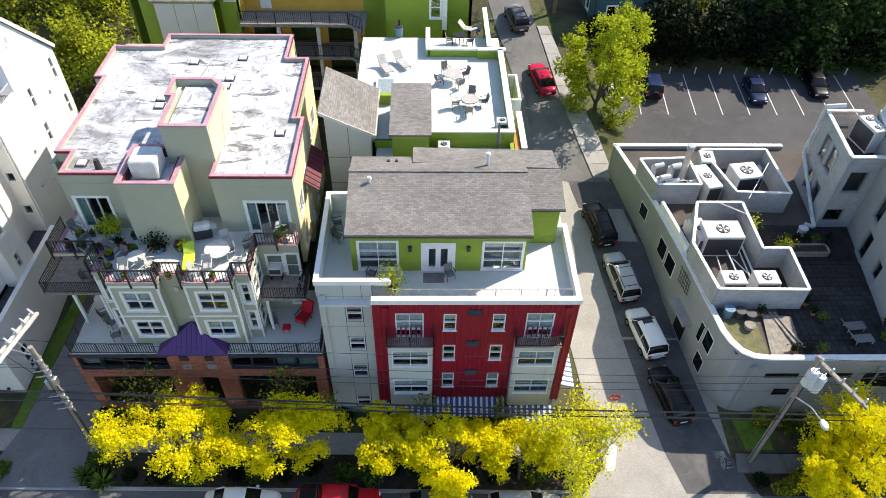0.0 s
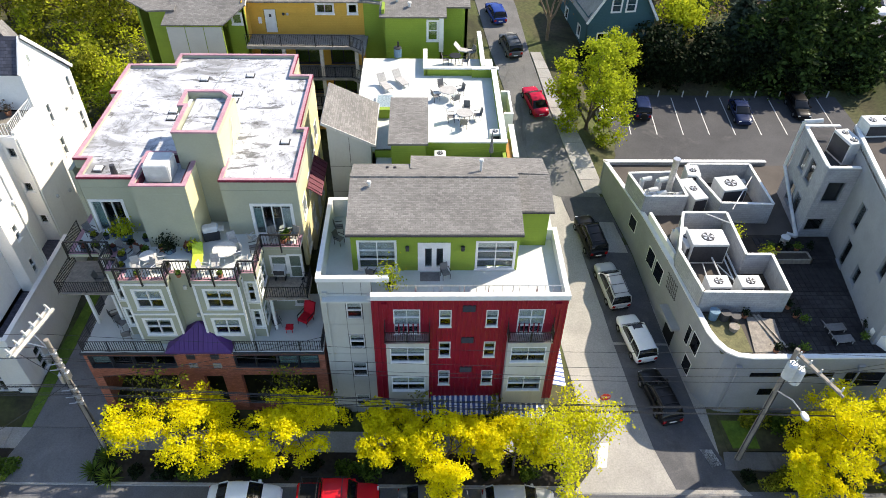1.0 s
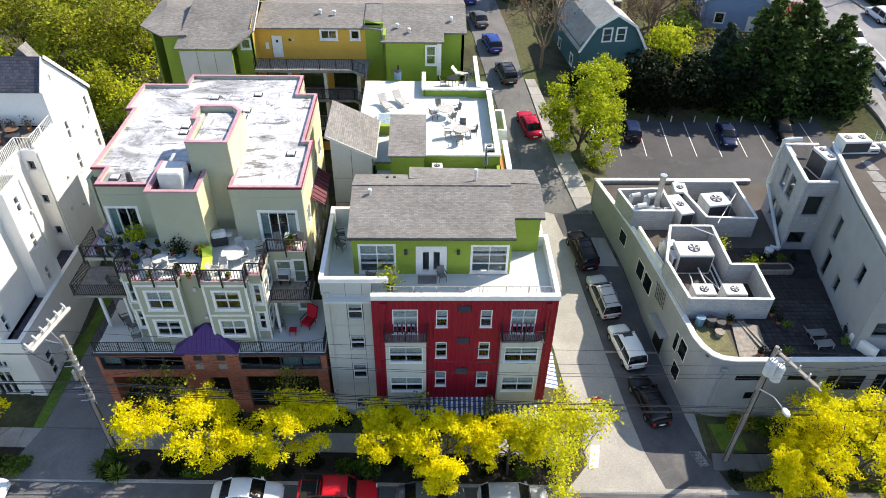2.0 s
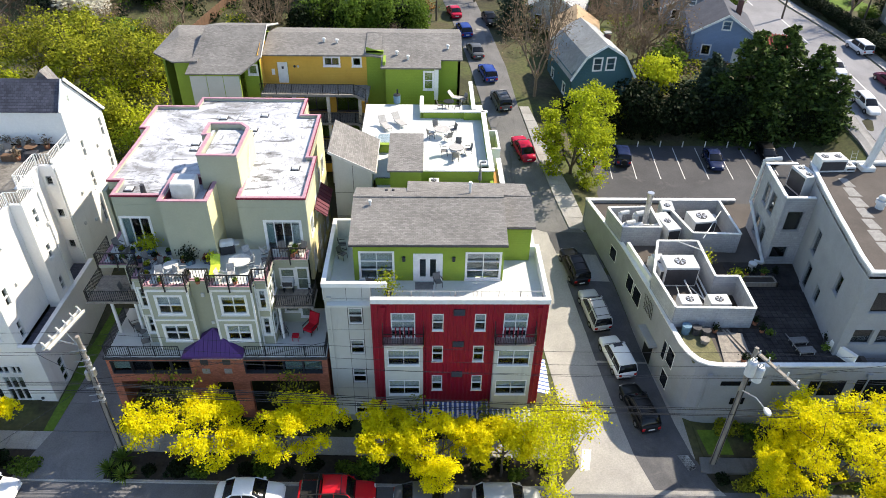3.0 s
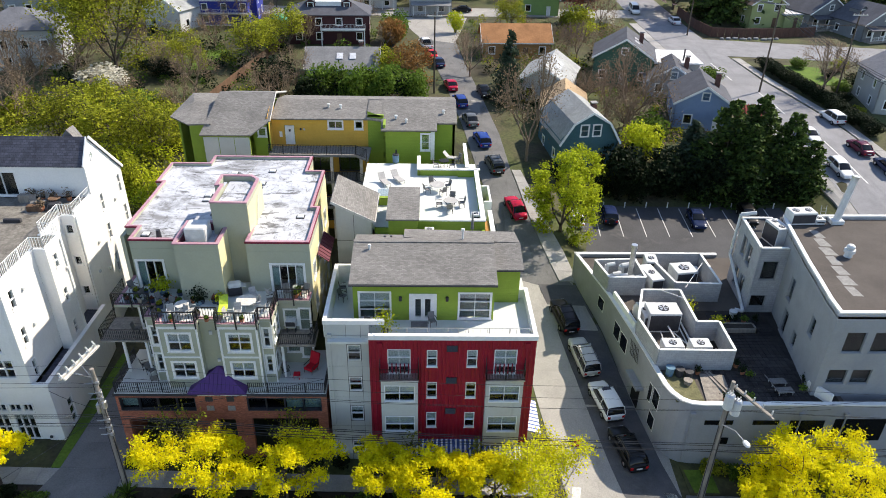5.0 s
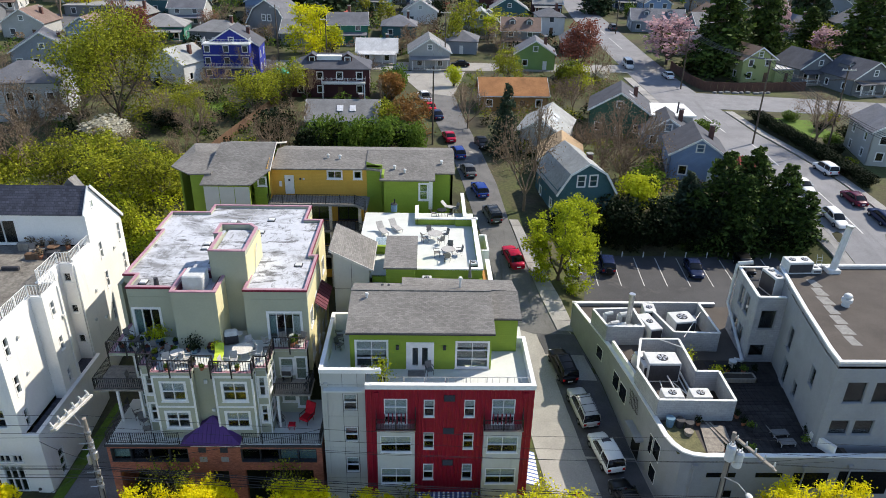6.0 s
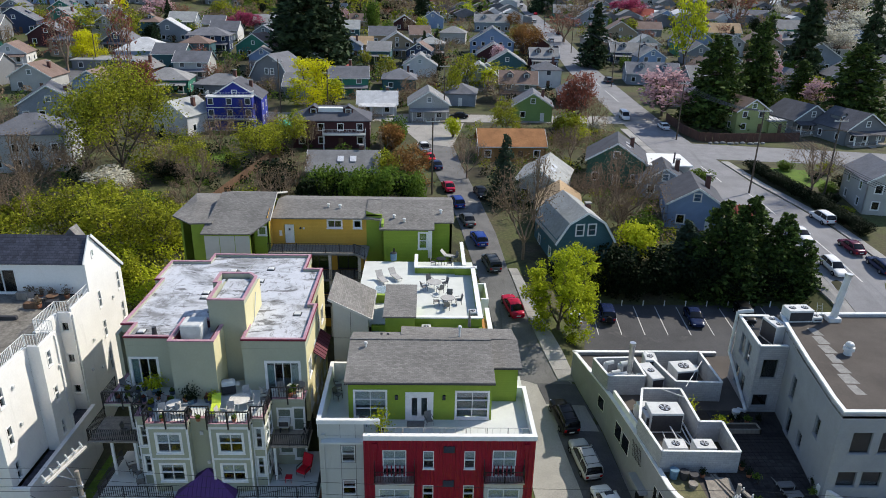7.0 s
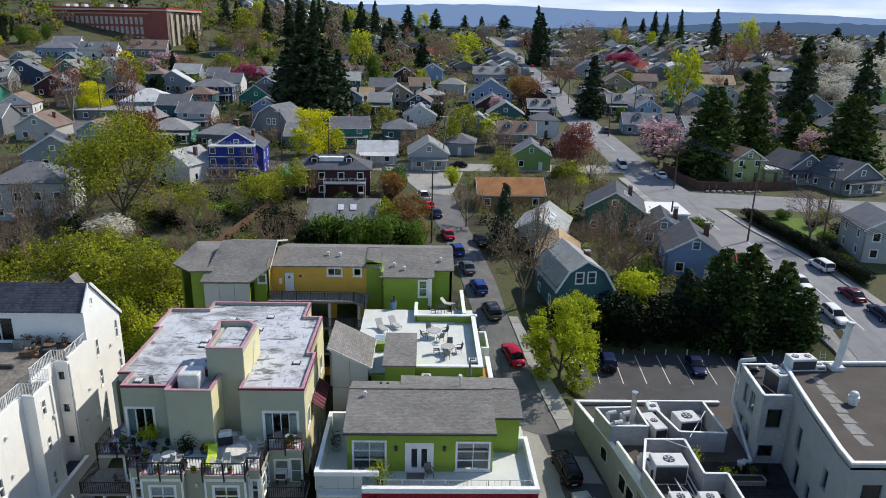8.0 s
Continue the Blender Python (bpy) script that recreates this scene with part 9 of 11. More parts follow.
# ---- trees of the district behind ----
plant("bare", -59.1, 68.3, 10.5, 13.7, "bare brown tree with fine twigs")
plant("bare", -73.8, 88.3, 10.2, 9.6, "bare brown tree in a garden")
plant("bare", -56.3, 79.8, 7.3, 10.0, "bare brown shrubby tree")
plant("white", -50.9, 76.4, 3.5, 8.8, "low shrub with white blossom")
plant("white", -46.9, 72.6, 3.5, 5.7, "low shrub with white blossom")
plant("olive", -37.2, 80.6, 7.4, 6.6, "small olive-leaved tree in a hillside garden")
plant("bare", -41.6, 80.5, 5.8, 5.1, "bare grey-brown small tree")
plant("dark", -21.0, 72.8, 6.6, 9.1, "dense dark evergreen shrub")
plant("green", -12.9, 69.3, 5.2, 7.4, "dense green laurel hedge tree")
plant("green", -6.4, 69.6, 5.5, 7.9, "dense green laurel hedge tree")
plant("green", -0.3, 70.3, 6.4, 7.5, "dense green laurel hedge tree")
plant("rust", 1.4, 76.1, 7.2, 6.9, "shrub with rusty red and green leaves")
plant("rust", -2.7, 100.3, 6.3, 5.9, "rusty orange shrubs along the street")
plant("yellow", -24.1, 137.7, 11.4, 11.3, "bright yellow-green leafing tree")
plant("cedar_near", -32.3, 186.0, 29.0, 30.0, "huge dark fir tree")
plant("fir", -42.7, 209.1, 30.0, 16.0, "tall dark fir tree behind houses")
plant("fir", -26.1, 203.0, 21.4, 11.7, "dark fir tree behind the houses")
plant("lime", -31.8, 353.3, 17.8, 14.0, "yellow-green willow in a hillside garden")
plant("magenta", -68.7, 249.7, 8.1, 13.8, "tree with deep pink blossom")
plant("pink", -106.8, 262.9, 7.9, 13.1, "tree with pale pink blossom")
plant("rustbare", -98.7, 165.7, 16.8, 9.1, "bare tree with reddish twigs")
plant("rustbare", -67.8, 131.9, 24.8, 5.9, "tall bare tree with reddish twigs")
plant("red", -66.1, 135.6, 10.0, 8.6, "small tree with red-brown leaves")
plant("yellow", -98.6, 180.2, 8.2, 8.8, "yellow-flowering shrub in a hillside garden")
plant("olive", -100.9, 214.9, 11.6, 9.1, "olive-leaved tree in a hillside garden")
plant("bare", 17.7, 48.8, 14.6, 9.0, "tall pale bare tree")
plant("bare", 34.6, 60.6, 11.4, 12.2, "bare brown tree with many twigs")
plant("bare", 31.8, 64.0, 8.4, 6.3, "bare brown tree in a garden")
plant("spruce", 17.0, 69.6, 11.5, 5.8, "blue-green spruce tree in a hillside garden")
plant("bare", 11.6, 82.2, 8.0, 7.5, "small grey bare tree")
plant("red", 38.8, 119.3, 12.4, 10.3, "tree with red-brown spring leaves")
plant("pink", 63.6, 134.5, 10.7, 15.2, "tree with pale pink blossom")
plant("pink", 106.5, 139.1, 8.1, 9.7, "tree with pale pink blossom")
plant("pink", 103.2, 171.3, 7.2, 7.0, "tree with pale pink blossom")
plant("cedar", 73.4, 127.5, 21.0, 15.5, "tall dark green cedar tree")
plant("cedar", 88.4, 139.2, 23.0, 12.5, "tall dark green cedar tree")
plant("cedar", 105.8, 124.6, 20.0, 15.0, "tall dark green cedar tree")
plant("cedar", 108.0, 153.8, 11.4, 10.0, "small dark green cedar tree")
plant("fir", 122.4, 181.5, 30.0, 12.7, "dark fir tree behind the houses")
plant("lime", 93.2, 206.0, 21.5, 10.4, "weeping yellow-green willow in a hillside garden")
plant("fir", 61.3, 203.2, 21.2, 12.2, "dark green fir tree")
plant("bare", 71.9, 75.9, 8.9, 9.5, "small bare tree on a lawn")
plant("lime", 33.6, 49.3, 6.2, 5.9, "leafing yellow-green tree by the car park")
plant("spruce", 39.8, 47.5, 6.9, 7.4, "blue-green pine in a hillside garden")
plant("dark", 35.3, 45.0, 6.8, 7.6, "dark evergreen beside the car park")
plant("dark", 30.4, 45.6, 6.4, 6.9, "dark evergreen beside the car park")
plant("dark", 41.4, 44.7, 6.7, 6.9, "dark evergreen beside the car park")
plant("lime", 36.9, 110.2, 3.3, 6.9, "round lime green shrub")
plant("white", 43.2, 118.3, 3.0, 5.3, "white-flowering shrub in a hillside garden")
plant("green", 54.2, 81.4, 3.2, 5.2, "clipped green shrub in a hillside garden")
plant("olive", 39.6, 85.9, 3.9, 4.8, "olive shrub in a hillside garden")
plant("lime", -28.1, 102.0, 5.5, 4.7, "lime green shrub in a hillside garden")
plant("olive", -38.9, 50.4, 8.1, 10.9, "wild yellow-green thicket in a hillside garden")
plant("olive", -31.1, 46.9, 8.7, 7.6, "wild yellow-green thicket in a hillside garden")
plant("olive", -46.7, 52.2, 7.8, 7.1, "wild yellow-green thicket in a hillside garden")
plant("olive", -56.8, 59.1, 4.4, 6.7, "wild yellow-green thicket in a hillside garden")
plant("olive", -29.3, 51.6, 6.2, 5.5, "wild yellow-green thicket in a hillside garden")
plant("green", -40.3, 61.9, 4.5, 8.7, "green hedge thicket in a hillside garden")
plant("bare", -32.7, 62.1, 6.4, 5.2, "bare shrub thicket in a hillside garden")
plant("dark", -41.6, 80.5, 3.2, 8.1, "dark evergreen hedge in a hillside garden")
plant("olive", -31.7, 37.2, 5.7, 4.1, "wild yellow-green thicket in a hillside garden")
plant("fir", 71.0, 383.5, 30.0, 14.1, "tall dark fir tree behind houses")
plant("rust", 40.1, 222.5, 11.0, 11.0, "tree with rusty orange leaves")
plant("fir", 3.1, 216.0, 9.4, 4.5, "narrow dark cypress in a hillside garden")
plant("fir", 7.6, 216.5, 9.5, 4.1, "narrow dark cypress in a hillside garden")
plant("lime", 25.6, 384.7, 16.4, 20.8, "round yellow-green tree in a hillside garden")
plant("bare", -12.1, 327.0, 16.6, 14.5, "bare tree among the far houses")
plant("bare", 13.9, 317.8, 16.3, 11.4, "bare tree among the far houses")
plant("bare", 88.5, 346.5, 22.4, 18.5, "bare tree among the far houses")
plant("bare", 68.9, 291.3, 13.8, 13.2, "bare tree with reddish twigs")
plant("fir", -19.5, 415.6, 24.3, 14.3, "dark fir tree behind the houses")
plant("white", 202.8, 281.1, 14.9, 23.4, "tree with white blossom")
plant("white", 162.4, 236.1, 11.7, 18.0, "tree with cream blossom")
plant("bare", 214.0, 406.2, 22.3, 32.1, "bare tree among the far houses")
plant("bare", 158.4, 544.8, 19.3, 18.5, "bare tree among the far houses")
plant("rustbare", 151.6, 303.6, 18.7, 16.6, "bare tree with reddish twigs")
plant("magenta", 114.7, 351.6, 10.4, 14.0, "tree with deep pink blossom")
plant("lime", 10.0, 111.1, 5.2, 3.8, "leafy green shrub in a hillside garden")
plant("lime", 21.4, 160.4, 6.0, 5.7, "leafy green shrub in a hillside garden")
plant("bare", 23.0, 143.1, 7.1, 9.0, "bare shrub in a hillside garden")
plant("olive", 14.8, 160.1, 10.2, 6.5, "olive-leaved small tree in a hillside garden")
plant("green", 92.9, 121.3, 3.5, 5.4, "round green shrub in a hillside garden")
# trees further off
plant("fir", -90.7, 459.2, 28.8, 10.1, "tall dark fir tree on the skyline")
plant("fir", -84.3, 470.7, 31.9, 11.9, "tall dark fir tree on the skyline")
plant("fir", -78.4, 488.7, 29.7, 10.7, "tall dark fir tree on the skyline")
plant("fir", -51.7, 575.2, 32.7, 16.3, "tall dark fir tree on the skyline")
plant("fir", -47.3, 674.2, 34.0, 13.4, "tall dark fir tree on the skyline")
plant("fir", -19.1, 823.5, 34.0, 22.9, "tall dark fir tree on the skyline")
plant("fir", 16.9, 1088.6, 34.0, 26.4, "tall dark fir tree on the skyline")
plant("fir", 69.7, 391.3, 33.8, 10.9, "tall dark fir tree on the skyline")
plant("fir", 793.4, 3881.2, 34.0, 55.4, "tall dark fir tree on the skyline")
plant("fir", 843.5, 3870.8, 34.0, 49.1, "tall dark fir tree on the skyline")
plant("fir", 376.7, 1327.1, 30.9, 17.2, "tall dark fir tree on the skyline")
plant("fir", 365.9, 1174.3, 27.5, 15.3, "tall dark fir tree on the skyline")
plant("fir", 284.7, 852.5, 34.0, 14.0, "tall dark fir tree on the skyline")
plant("fir", 354.3, 1018.8, 34.0, 11.7, "tall dark fir tree on the skyline")
plant("fir", 270.1, 718.6, 34.0, 10.2, "tall dark fir tree on the skyline")
plant("fir", 248.9, 571.2, 33.9, 13.6, "tall dark fir tree on the skyline")
plant("fir", 342.3, 654.5, 24.9, 13.2, "tall dark fir tree on the skyline")
plant("fir", 197.4, 425.2, 19.1, 6.7, "tall dark fir tree on the skyline")
plant("cedar", 96.2, 1765.2, 34.0, 23.2, "dense dark conifer among the far houses")
plant("cedar", 153.0, 1959.7, 34.0, 21.1, "dense dark conifer among the far houses")
plant("cedar", 181.0, 1632.9, 34.0, 45.1, "dense dark conifer among the far houses")
plant("cedar", 150.2, 231.9, 27.0, 10.5, "dense dark conifer among the far houses")
plant("cedar", 280.5, 443.2, 23.1, 16.2, "dense dark conifer among the far houses")
plant("cedar", 157.1, 205.5, 25.0, 10.5, "dense dark conifer among the far houses")
plant("cedar", 293.5, 414.8, 22.5, 10.9, "dense dark conifer among the far houses")
plant("cedar", 183.7, 239.1, 11.7, 5.1, "dense dark conifer among the far houses")
plant("lime", -103.6, 428.3, 19.5, 8.7, "fresh yellow-green tree among the far houses")
plant("lime", -2.6, 977.4, 24.5, 17.4, "fresh yellow-green tree among the far houses")
plant("lime", 171.5, 594.1, 14.4, 14.0, "fresh yellow-green tree among the far houses")
plant("lime", 205.0, 606.6, 12.6, 8.2, "fresh yellow-green tree among the far houses")
plant("lime", 201.4, 404.1, 26.3, 12.8, "fresh yellow-green tree among the far houses")
plant("bare", -88.2, 328.0, 15.4, 20.8, "bare brown tree among the far houses")
plant("bare", -50.1, 380.8, 22.5, 11.2, "bare brown tree among the far houses")
plant("bare", 53.2, 551.5, 18.2, 15.8, "bare brown tree among the far houses")
plant("bare", 92.9, 381.8, 23.5, 21.4, "bare brown tree among the far houses")
plant("bare", 191.8, 387.5, 17.6, 25.9, "bare brown tree among the far houses")
plant("bare", 195.5, 297.7, 15.7, 19.6, "bare brown tree among the far houses")
plant("bare", 32.8, 391.8, 9.8, 8.9, "bare brown tree among the far houses")
plant("bare", 12.0, 372.4, 12.8, 13.0, "bare brown tree among the far houses")
plant("bare", 159.4, 426.7, 9.9, 11.1, "bare brown tree among the far houses")
plant("bare", 244.0, 412.1, 11.9, 18.1, "bare brown tree among the far houses")
plant("rustbare", 224.7, 408.4, 19.2, 18.6, "bare tree with reddish twigs among houses")
plant("rustbare", 61.3, 261.0, 10.9, 15.0, "bare tree with reddish twigs among houses")
plant("rustbare", 66.5, 413.5, 17.0, 14.3, "bare tree with reddish twigs among houses")
plant("rustbare", -10.4, 471.8, 16.6, 5.6, "bare tree with reddish twigs among houses")
plant("rust", 41.4, 231.1, 8.5, 8.7, "rusty orange shrub beside the avenue")
plant("rust", 43.3, 288.5, 8.6, 6.3, "rusty orange shrub beside the avenue")
plant("magenta", 111.2, 360.0, 9.2, 12.7, "small tree with deep pink blossom")
plant("magenta", 186.6, 637.8, 12.1, 12.8, "small tree with deep pink blossom")
plant("white", 266.5, 409.0, 16.3, 20.1, "tree with creamy white blossom")
plant("white", 198.5, 358.3, 8.5, 8.3, "tree with creamy white blossom")
plant("white", 180.2, 372.6, 9.5, 6.6, "tree with creamy white blossom")
plant("pink", 101.7, 157.6, 9.8, 4.6, "tree with pale pink blossom")
plant("green", 117.2, 178.6, 7.8, 7.2, "round green evergreen in a garden")
plant("green", 96.9, 139.7, 5.2, 5.1, "round green evergreen in a garden")
plant("green", 169.6, 306.1, 10.9, 6.7, "round green evergreen in a garden")
plant("green", -20.1, 279.4, 15.2, 7.6, "round green evergreen in a garden")
plant("yellow", -123.8, 268.3, 7.0, 8.2, "yellow-flowering shrub in a hillside garden")
plant("yellow", -103.5, 187.4, 7.5, 8.7, "yellow-flowering shrub in a hillside garden")
plant("olive", -114.1, 215.8, 10.0, 12.1, "olive garden tree in young leaf")
plant("olive", -112.9, 438.1, 10.7, 11.1, "olive garden tree in young leaf")
plant("olive", 23.8, 169.1, 6.1, 11.9, "olive garden tree in young leaf")
plant("olive", 11.1, 145.5, 9.4, 4.6, "olive garden tree in young leaf")
# trees on the hill round the school
plant("fir", -111.8, 320.0, 13.6, 5.7, "dark fir tree on the wooded hilltop")
plant("bare", -111.9, 320.0, 13.0, 9.7, "bare brown tree on the hillside")
plant("fir", -111.2, 403.4, 18.8, 7.9, "dark fir tree on the wooded hilltop")
plant("olive", -98.7, 371.9, 19.5, 14.7, "olive tree in young leaf on the hillside")
plant("bare", -101.2, 402.1, 18.8, 14.1, "bare brown tree on the hillside")
plant("lime", -104.2, 434.2, 17.0, 12.7, "fresh yellow-green tree on the hillside")
plant("fir", -98.3, 426.6, 22.8, 9.6, "dark fir tree on the wooded hilltop")
plant("bare", -97.3, 446.7, 19.8, 14.9, "bare brown tree on the hillside")
plant("fir", -84.8, 560.6, 27.4, 11.5, "dark fir tree on the wooded hilltop")
plant("cedar", -77.3, 553.1, 24.2, 10.2, "dense dark conifer on the wooded hilltop")
plant("bare", -79.9, 633.7, 22.0, 16.5, "bare brown tree on the hillside")
plant("fir", -68.6, 607.0, 23.3, 9.8, "dark fir tree on the wooded hilltop")
plant("lime", -76.4, 754.1, 19.4, 14.6, "fresh yellow-green tree on the hillside")
plant("fir", -186.9, 290.7, 10.7, 4.5, "dark fir tree on the wooded hilltop")
plant("cedar", -190.4, 304.9, 8.4, 3.5, "dense dark conifer on the wooded hilltop")
plant("green", -177.2, 289.2, 9.1, 6.8, "green tree on the hillside")
plant("olive", -169.9, 285.5, 6.9, 5.2, "olive tree in young leaf on the hillside")
plant("green", -173.3, 301.7, 8.3, 6.2, "green tree on the hillside")
plant("olive", -139.1, 294.6, 6.6, 4.9, "olive tree in young leaf on the hillside")
plant("bare", -132.3, 294.3, 8.2, 6.2, "bare brown tree on the hillside")
plant("green", -127.7, 302.4, 7.3, 5.5, "green tree on the hillside")
plant("fir", -117.7, 302.1, 7.3, 3.1, "dark fir tree on the wooded hilltop")
plant("olive", -112.5, 315.6, 8.7, 6.6, "olive tree in young leaf on the hillside")
plant("bare", -104.8, 317.2, 10.0, 7.5, "bare brown tree on the hillside")
plant("olive", -96.8, 320.3, 11.8, 8.9, "olive tree in young leaf on the hillside")
plant("rustbare", -88.8, 317.0, 10.6, 7.9, "bare reddish tree on the hillside")
plant("green", -86.1, 336.4, 10.5, 7.9, "green tree on the hillside")
plant("rustbare", -165.2, 253.9, 6.7, 5.0, "bare reddish tree on the hillside")
plant("bare", -160.9, 261.1, 5.9, 4.4, "bare brown tree on the hillside")
plant("green", -152.9, 276.4, 5.7, 4.3, "green tree on the hillside")
plant("bare", -146.4, 283.4, 5.8, 4.4, "bare brown tree on the hillside")
# ---- filling trees up the hill ----
_FILL = {"bare": "bare brown garden tree", "olive": "olive garden tree in young leaf", "green": "green evergreen garden tree", "lime": "yellow-green garden tree in young leaf", "rustbare": "bare garden tree with reddish twigs", "dark": "dark evergreen garden tree", "pink": "garden tree with pale pink blossom"}
for _i in range(230):
    fy = 136 + 210 * _prng.random() ** 1.2
    fx = _prng.uniform(-0.62, 0.62) * (fy + 42)
    if not free(fx, fy, 7.5):
        continue
    kd = _prng.choice(("bare", "bare", "bare", "olive", "fir", "green", "lime", "rustbare", "dark", "cedar", "pink", "bare", "olive"))
    if kd == "fir" or kd == "cedar":
        hh = _prng.uniform(5, 10)
        plant(kd, fx, fy, hh, hh * .5, "dark conifer among the far houses")
    else:
        hh = _prng.uniform(3.5, 8.0)
        plant(kd, fx, fy, hh, hh * .9, _FILL[kd])
for _i in range(30):
    fy = _prng.uniform(330, 900)
    fx = _prng.uniform(-0.62, 0.62) * (fy + 40)
    hh = _prng.uniform(9, 16)
    if free(fx, fy, 5):
        plant(_prng.choice(("fir", "fir", "cedar")), fx, fy, hh, hh * .5, "tall dark conifer on the skyline")
for _i in range(8):
    fy = _prng.uniform(330, 430)
    fx = -0.30 * (fy + 40) + _prng.random() * 0.34 * (fy + 40)
    hh = _prng.uniform(14, 23)
    plant(_prng.choice(("fir", "cedar", "fir", "olive", "bare")), fx, fy, hh, hh * .5, "tall tree in the wooded part of the slope")
# bare and leafing garden trees close behind the buildings
for _i in range(64):
    fx, fy = _prng.uniform(-78, 50), _prng.uniform(46, 120)
    al = float(np.interp(fy, (-8, 24, 46, 76, 124), (19, 17, 13, 10, 4)))
    if not free(fx, fy, 7.0) or abs(fx - al) < 8 or (fx > 16 and fy < 52) or fx > 46 or (-24 < fx < 8 and fy < 60):
        continue
    kd = _prng.choice(("bare", "bare", "bare", "olive", "green", "bare", "bare"))
    hh = _prng.uniform(4.5, 8.5)
    plant(kd, fx, fy, hh, hh * _prng.uniform(.8, 1.1), _FILL[kd])
# garden growth too fine to count
_ur = np.random.default_rng(23)


def clumps(name, n, per, material, size, zone, r, z, label, gap=6.0, spread=1.0):
    """Bushes and crowns in round uneven lumps over a stretch of ground, clear of roads and houses."""
    x0, x1, y0, y1 = zone
    pts = []
    tries = 0
    while n > 0 and tries < 9000:
        tries += 1
        y = y0 + (y1 - y0) * _ur.uniform() ** spread
        x = _ur.uniform(x0, x1)
        if x0 < -140:
            x = _ur.uniform(-.62, .62) * (y + 42)
        al = float(np.interp(y, (-8, 24, 46, 76, 124), (19, 17, 13, 10, 4)))
        if not free(x, y, gap) or (abs(x - al) < 6.5 and y < 126):
            continue
        n -= 1
        k = _ur.uniform(.55, 1.25)
        m = max(6, int(per * k))
        v = _ur.normal(size=(m, 3))
        v /= np.linalg.norm(v, axis=1)[:, None]
        v *= _ur.uniform(.55, 1.1, (m, 1))
        q = np.array([x, y, gz(x, y) + _ur.uniform(*z)]) + v * r * k * np.array([1, 1, .8])
        pts.append(q)
    solid(name, quads(Geo(), np.concatenate(pts), size, _ur, .2), material, label, "undergrowth", "stuff")


clumps("undergrowth", 210, 150, "leaf_olive", .17, (-62, -22, 27, 66), 1.9, (.6, 2.6), "wild yellow-green thicket and brambles", 5)
clumps("undergrowth", 110, 120, "leaf_lime", .15, (-50, -24, 30, 62), 1.4, (1.4, 3.2), "bright yellow-green bushes on the slope", 5)
clumps("undergrowth", 170, 110, "leaf_brown", .13, (-80, -24, 56, 118), 1.7, (.4, 2.6), "brown bare thicket and dry stems", 6)
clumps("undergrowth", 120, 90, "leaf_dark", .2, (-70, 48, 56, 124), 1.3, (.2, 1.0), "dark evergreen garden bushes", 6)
clumps("undergrowth", 150, 90, "leaf_green", .18, (-70, 48, 58, 124), 1.3, (.2, 1.2), "green garden growth between the houses", 6)
clumps("undergrowth", 130, 100, "leaf_brown", .14, (14, 48, 46, 122), 1.5, (.4, 2.4), "brown garden shrubs between the houses", 6)
clumps("undergrowth", 70, 90, "leaf_olive", .16, (14, 48, 46, 122), 1.2, (.3, 1.6), "olive garden shrubs between the houses", 6)
for _m, _n, _w in (("leaf_green", 330, "green"), ("leaf_brown", 420, "bare brown"), ("leaf_dark", 230, "dark evergreen"), ("leaf_olive", 200, "olive"), ("leaf_red", 60, "reddish")):
    clumps("undergrowth", _n, 60, _m, .3, (-150, 190, 128, 340), 1.9, (.3, 2.6), _w + " garden growth of the far houses", 6.5, 1.2)
for _m, _n, _w in (("leaf_green", 380, "green"), ("leaf_brown", 480, "bare brown"), ("leaf_dark", 420, "dark evergreen"), ("leaf_olive", 240, "olive"), ("leaf_lime", 50, "yellow-green"), ("blossom_pink", 36, "pale blossom")):
    clumps("far_trees", _n, 40, _m, .7, (-400, 400, 320, 700), 2.8, (1.0, 5.0), _w + " far trees on the slope", 3.0, 1.4)
for _m, _n, _w in (("leaf_olive", 70, "olive"), ("leaf_brown", 110, "bare brown"), ("leaf_green", 70, "green"), ("leaf_fir", 60, "dark evergreen")):
    clumps("hillside_trees", _n, 90, _m, .36, (-139, -30, 235, 430), 2.6, (1.0, 5.0), _w + " trees on the slope below the school", 6.0, 1.0)
# woods too far off to count
_wr = np.random.default_rng(17)
for _m, _n, _s in (("leaf_green", 14000, 1.5), ("leaf_brown", 14000, 1.4), ("leaf_dark", 9000, 1.8)):
    fy = _wr.uniform(480, 1850, _n)
    fx = _wr.uniform(-.62, .62, _n) * (fy + 40)
    keep = ~((fx > 55) & (fx < 95) & (fy < 800))
    fx, fy = fx[keep], fy[keep]
    c = np.stack([fx, fy, np.array([gz(a, b) for a, b in zip(fx, fy)]) + np.abs(_wr.normal(size=len(fx))) * 2.5], axis=1)
    solid("far_woods", quads(Geo(), c, _s, _wr, .2), _m, "far gardens and woods on the slope", "woods", "stuff")

# ---- street trees in front, yellow in young leaf ----
def street(seed, x, y, h, w, label, per=22, size=.08, trunk=.56, deep=.62, squash=1.0):
    return tree("street_tree", seed, h, w, "leaf_yellow", label, size, per, 5, 3, .8, trunk, "bark", .17, squash, at=(x, y, gz(x, y)), lift=.16, deep=deep)


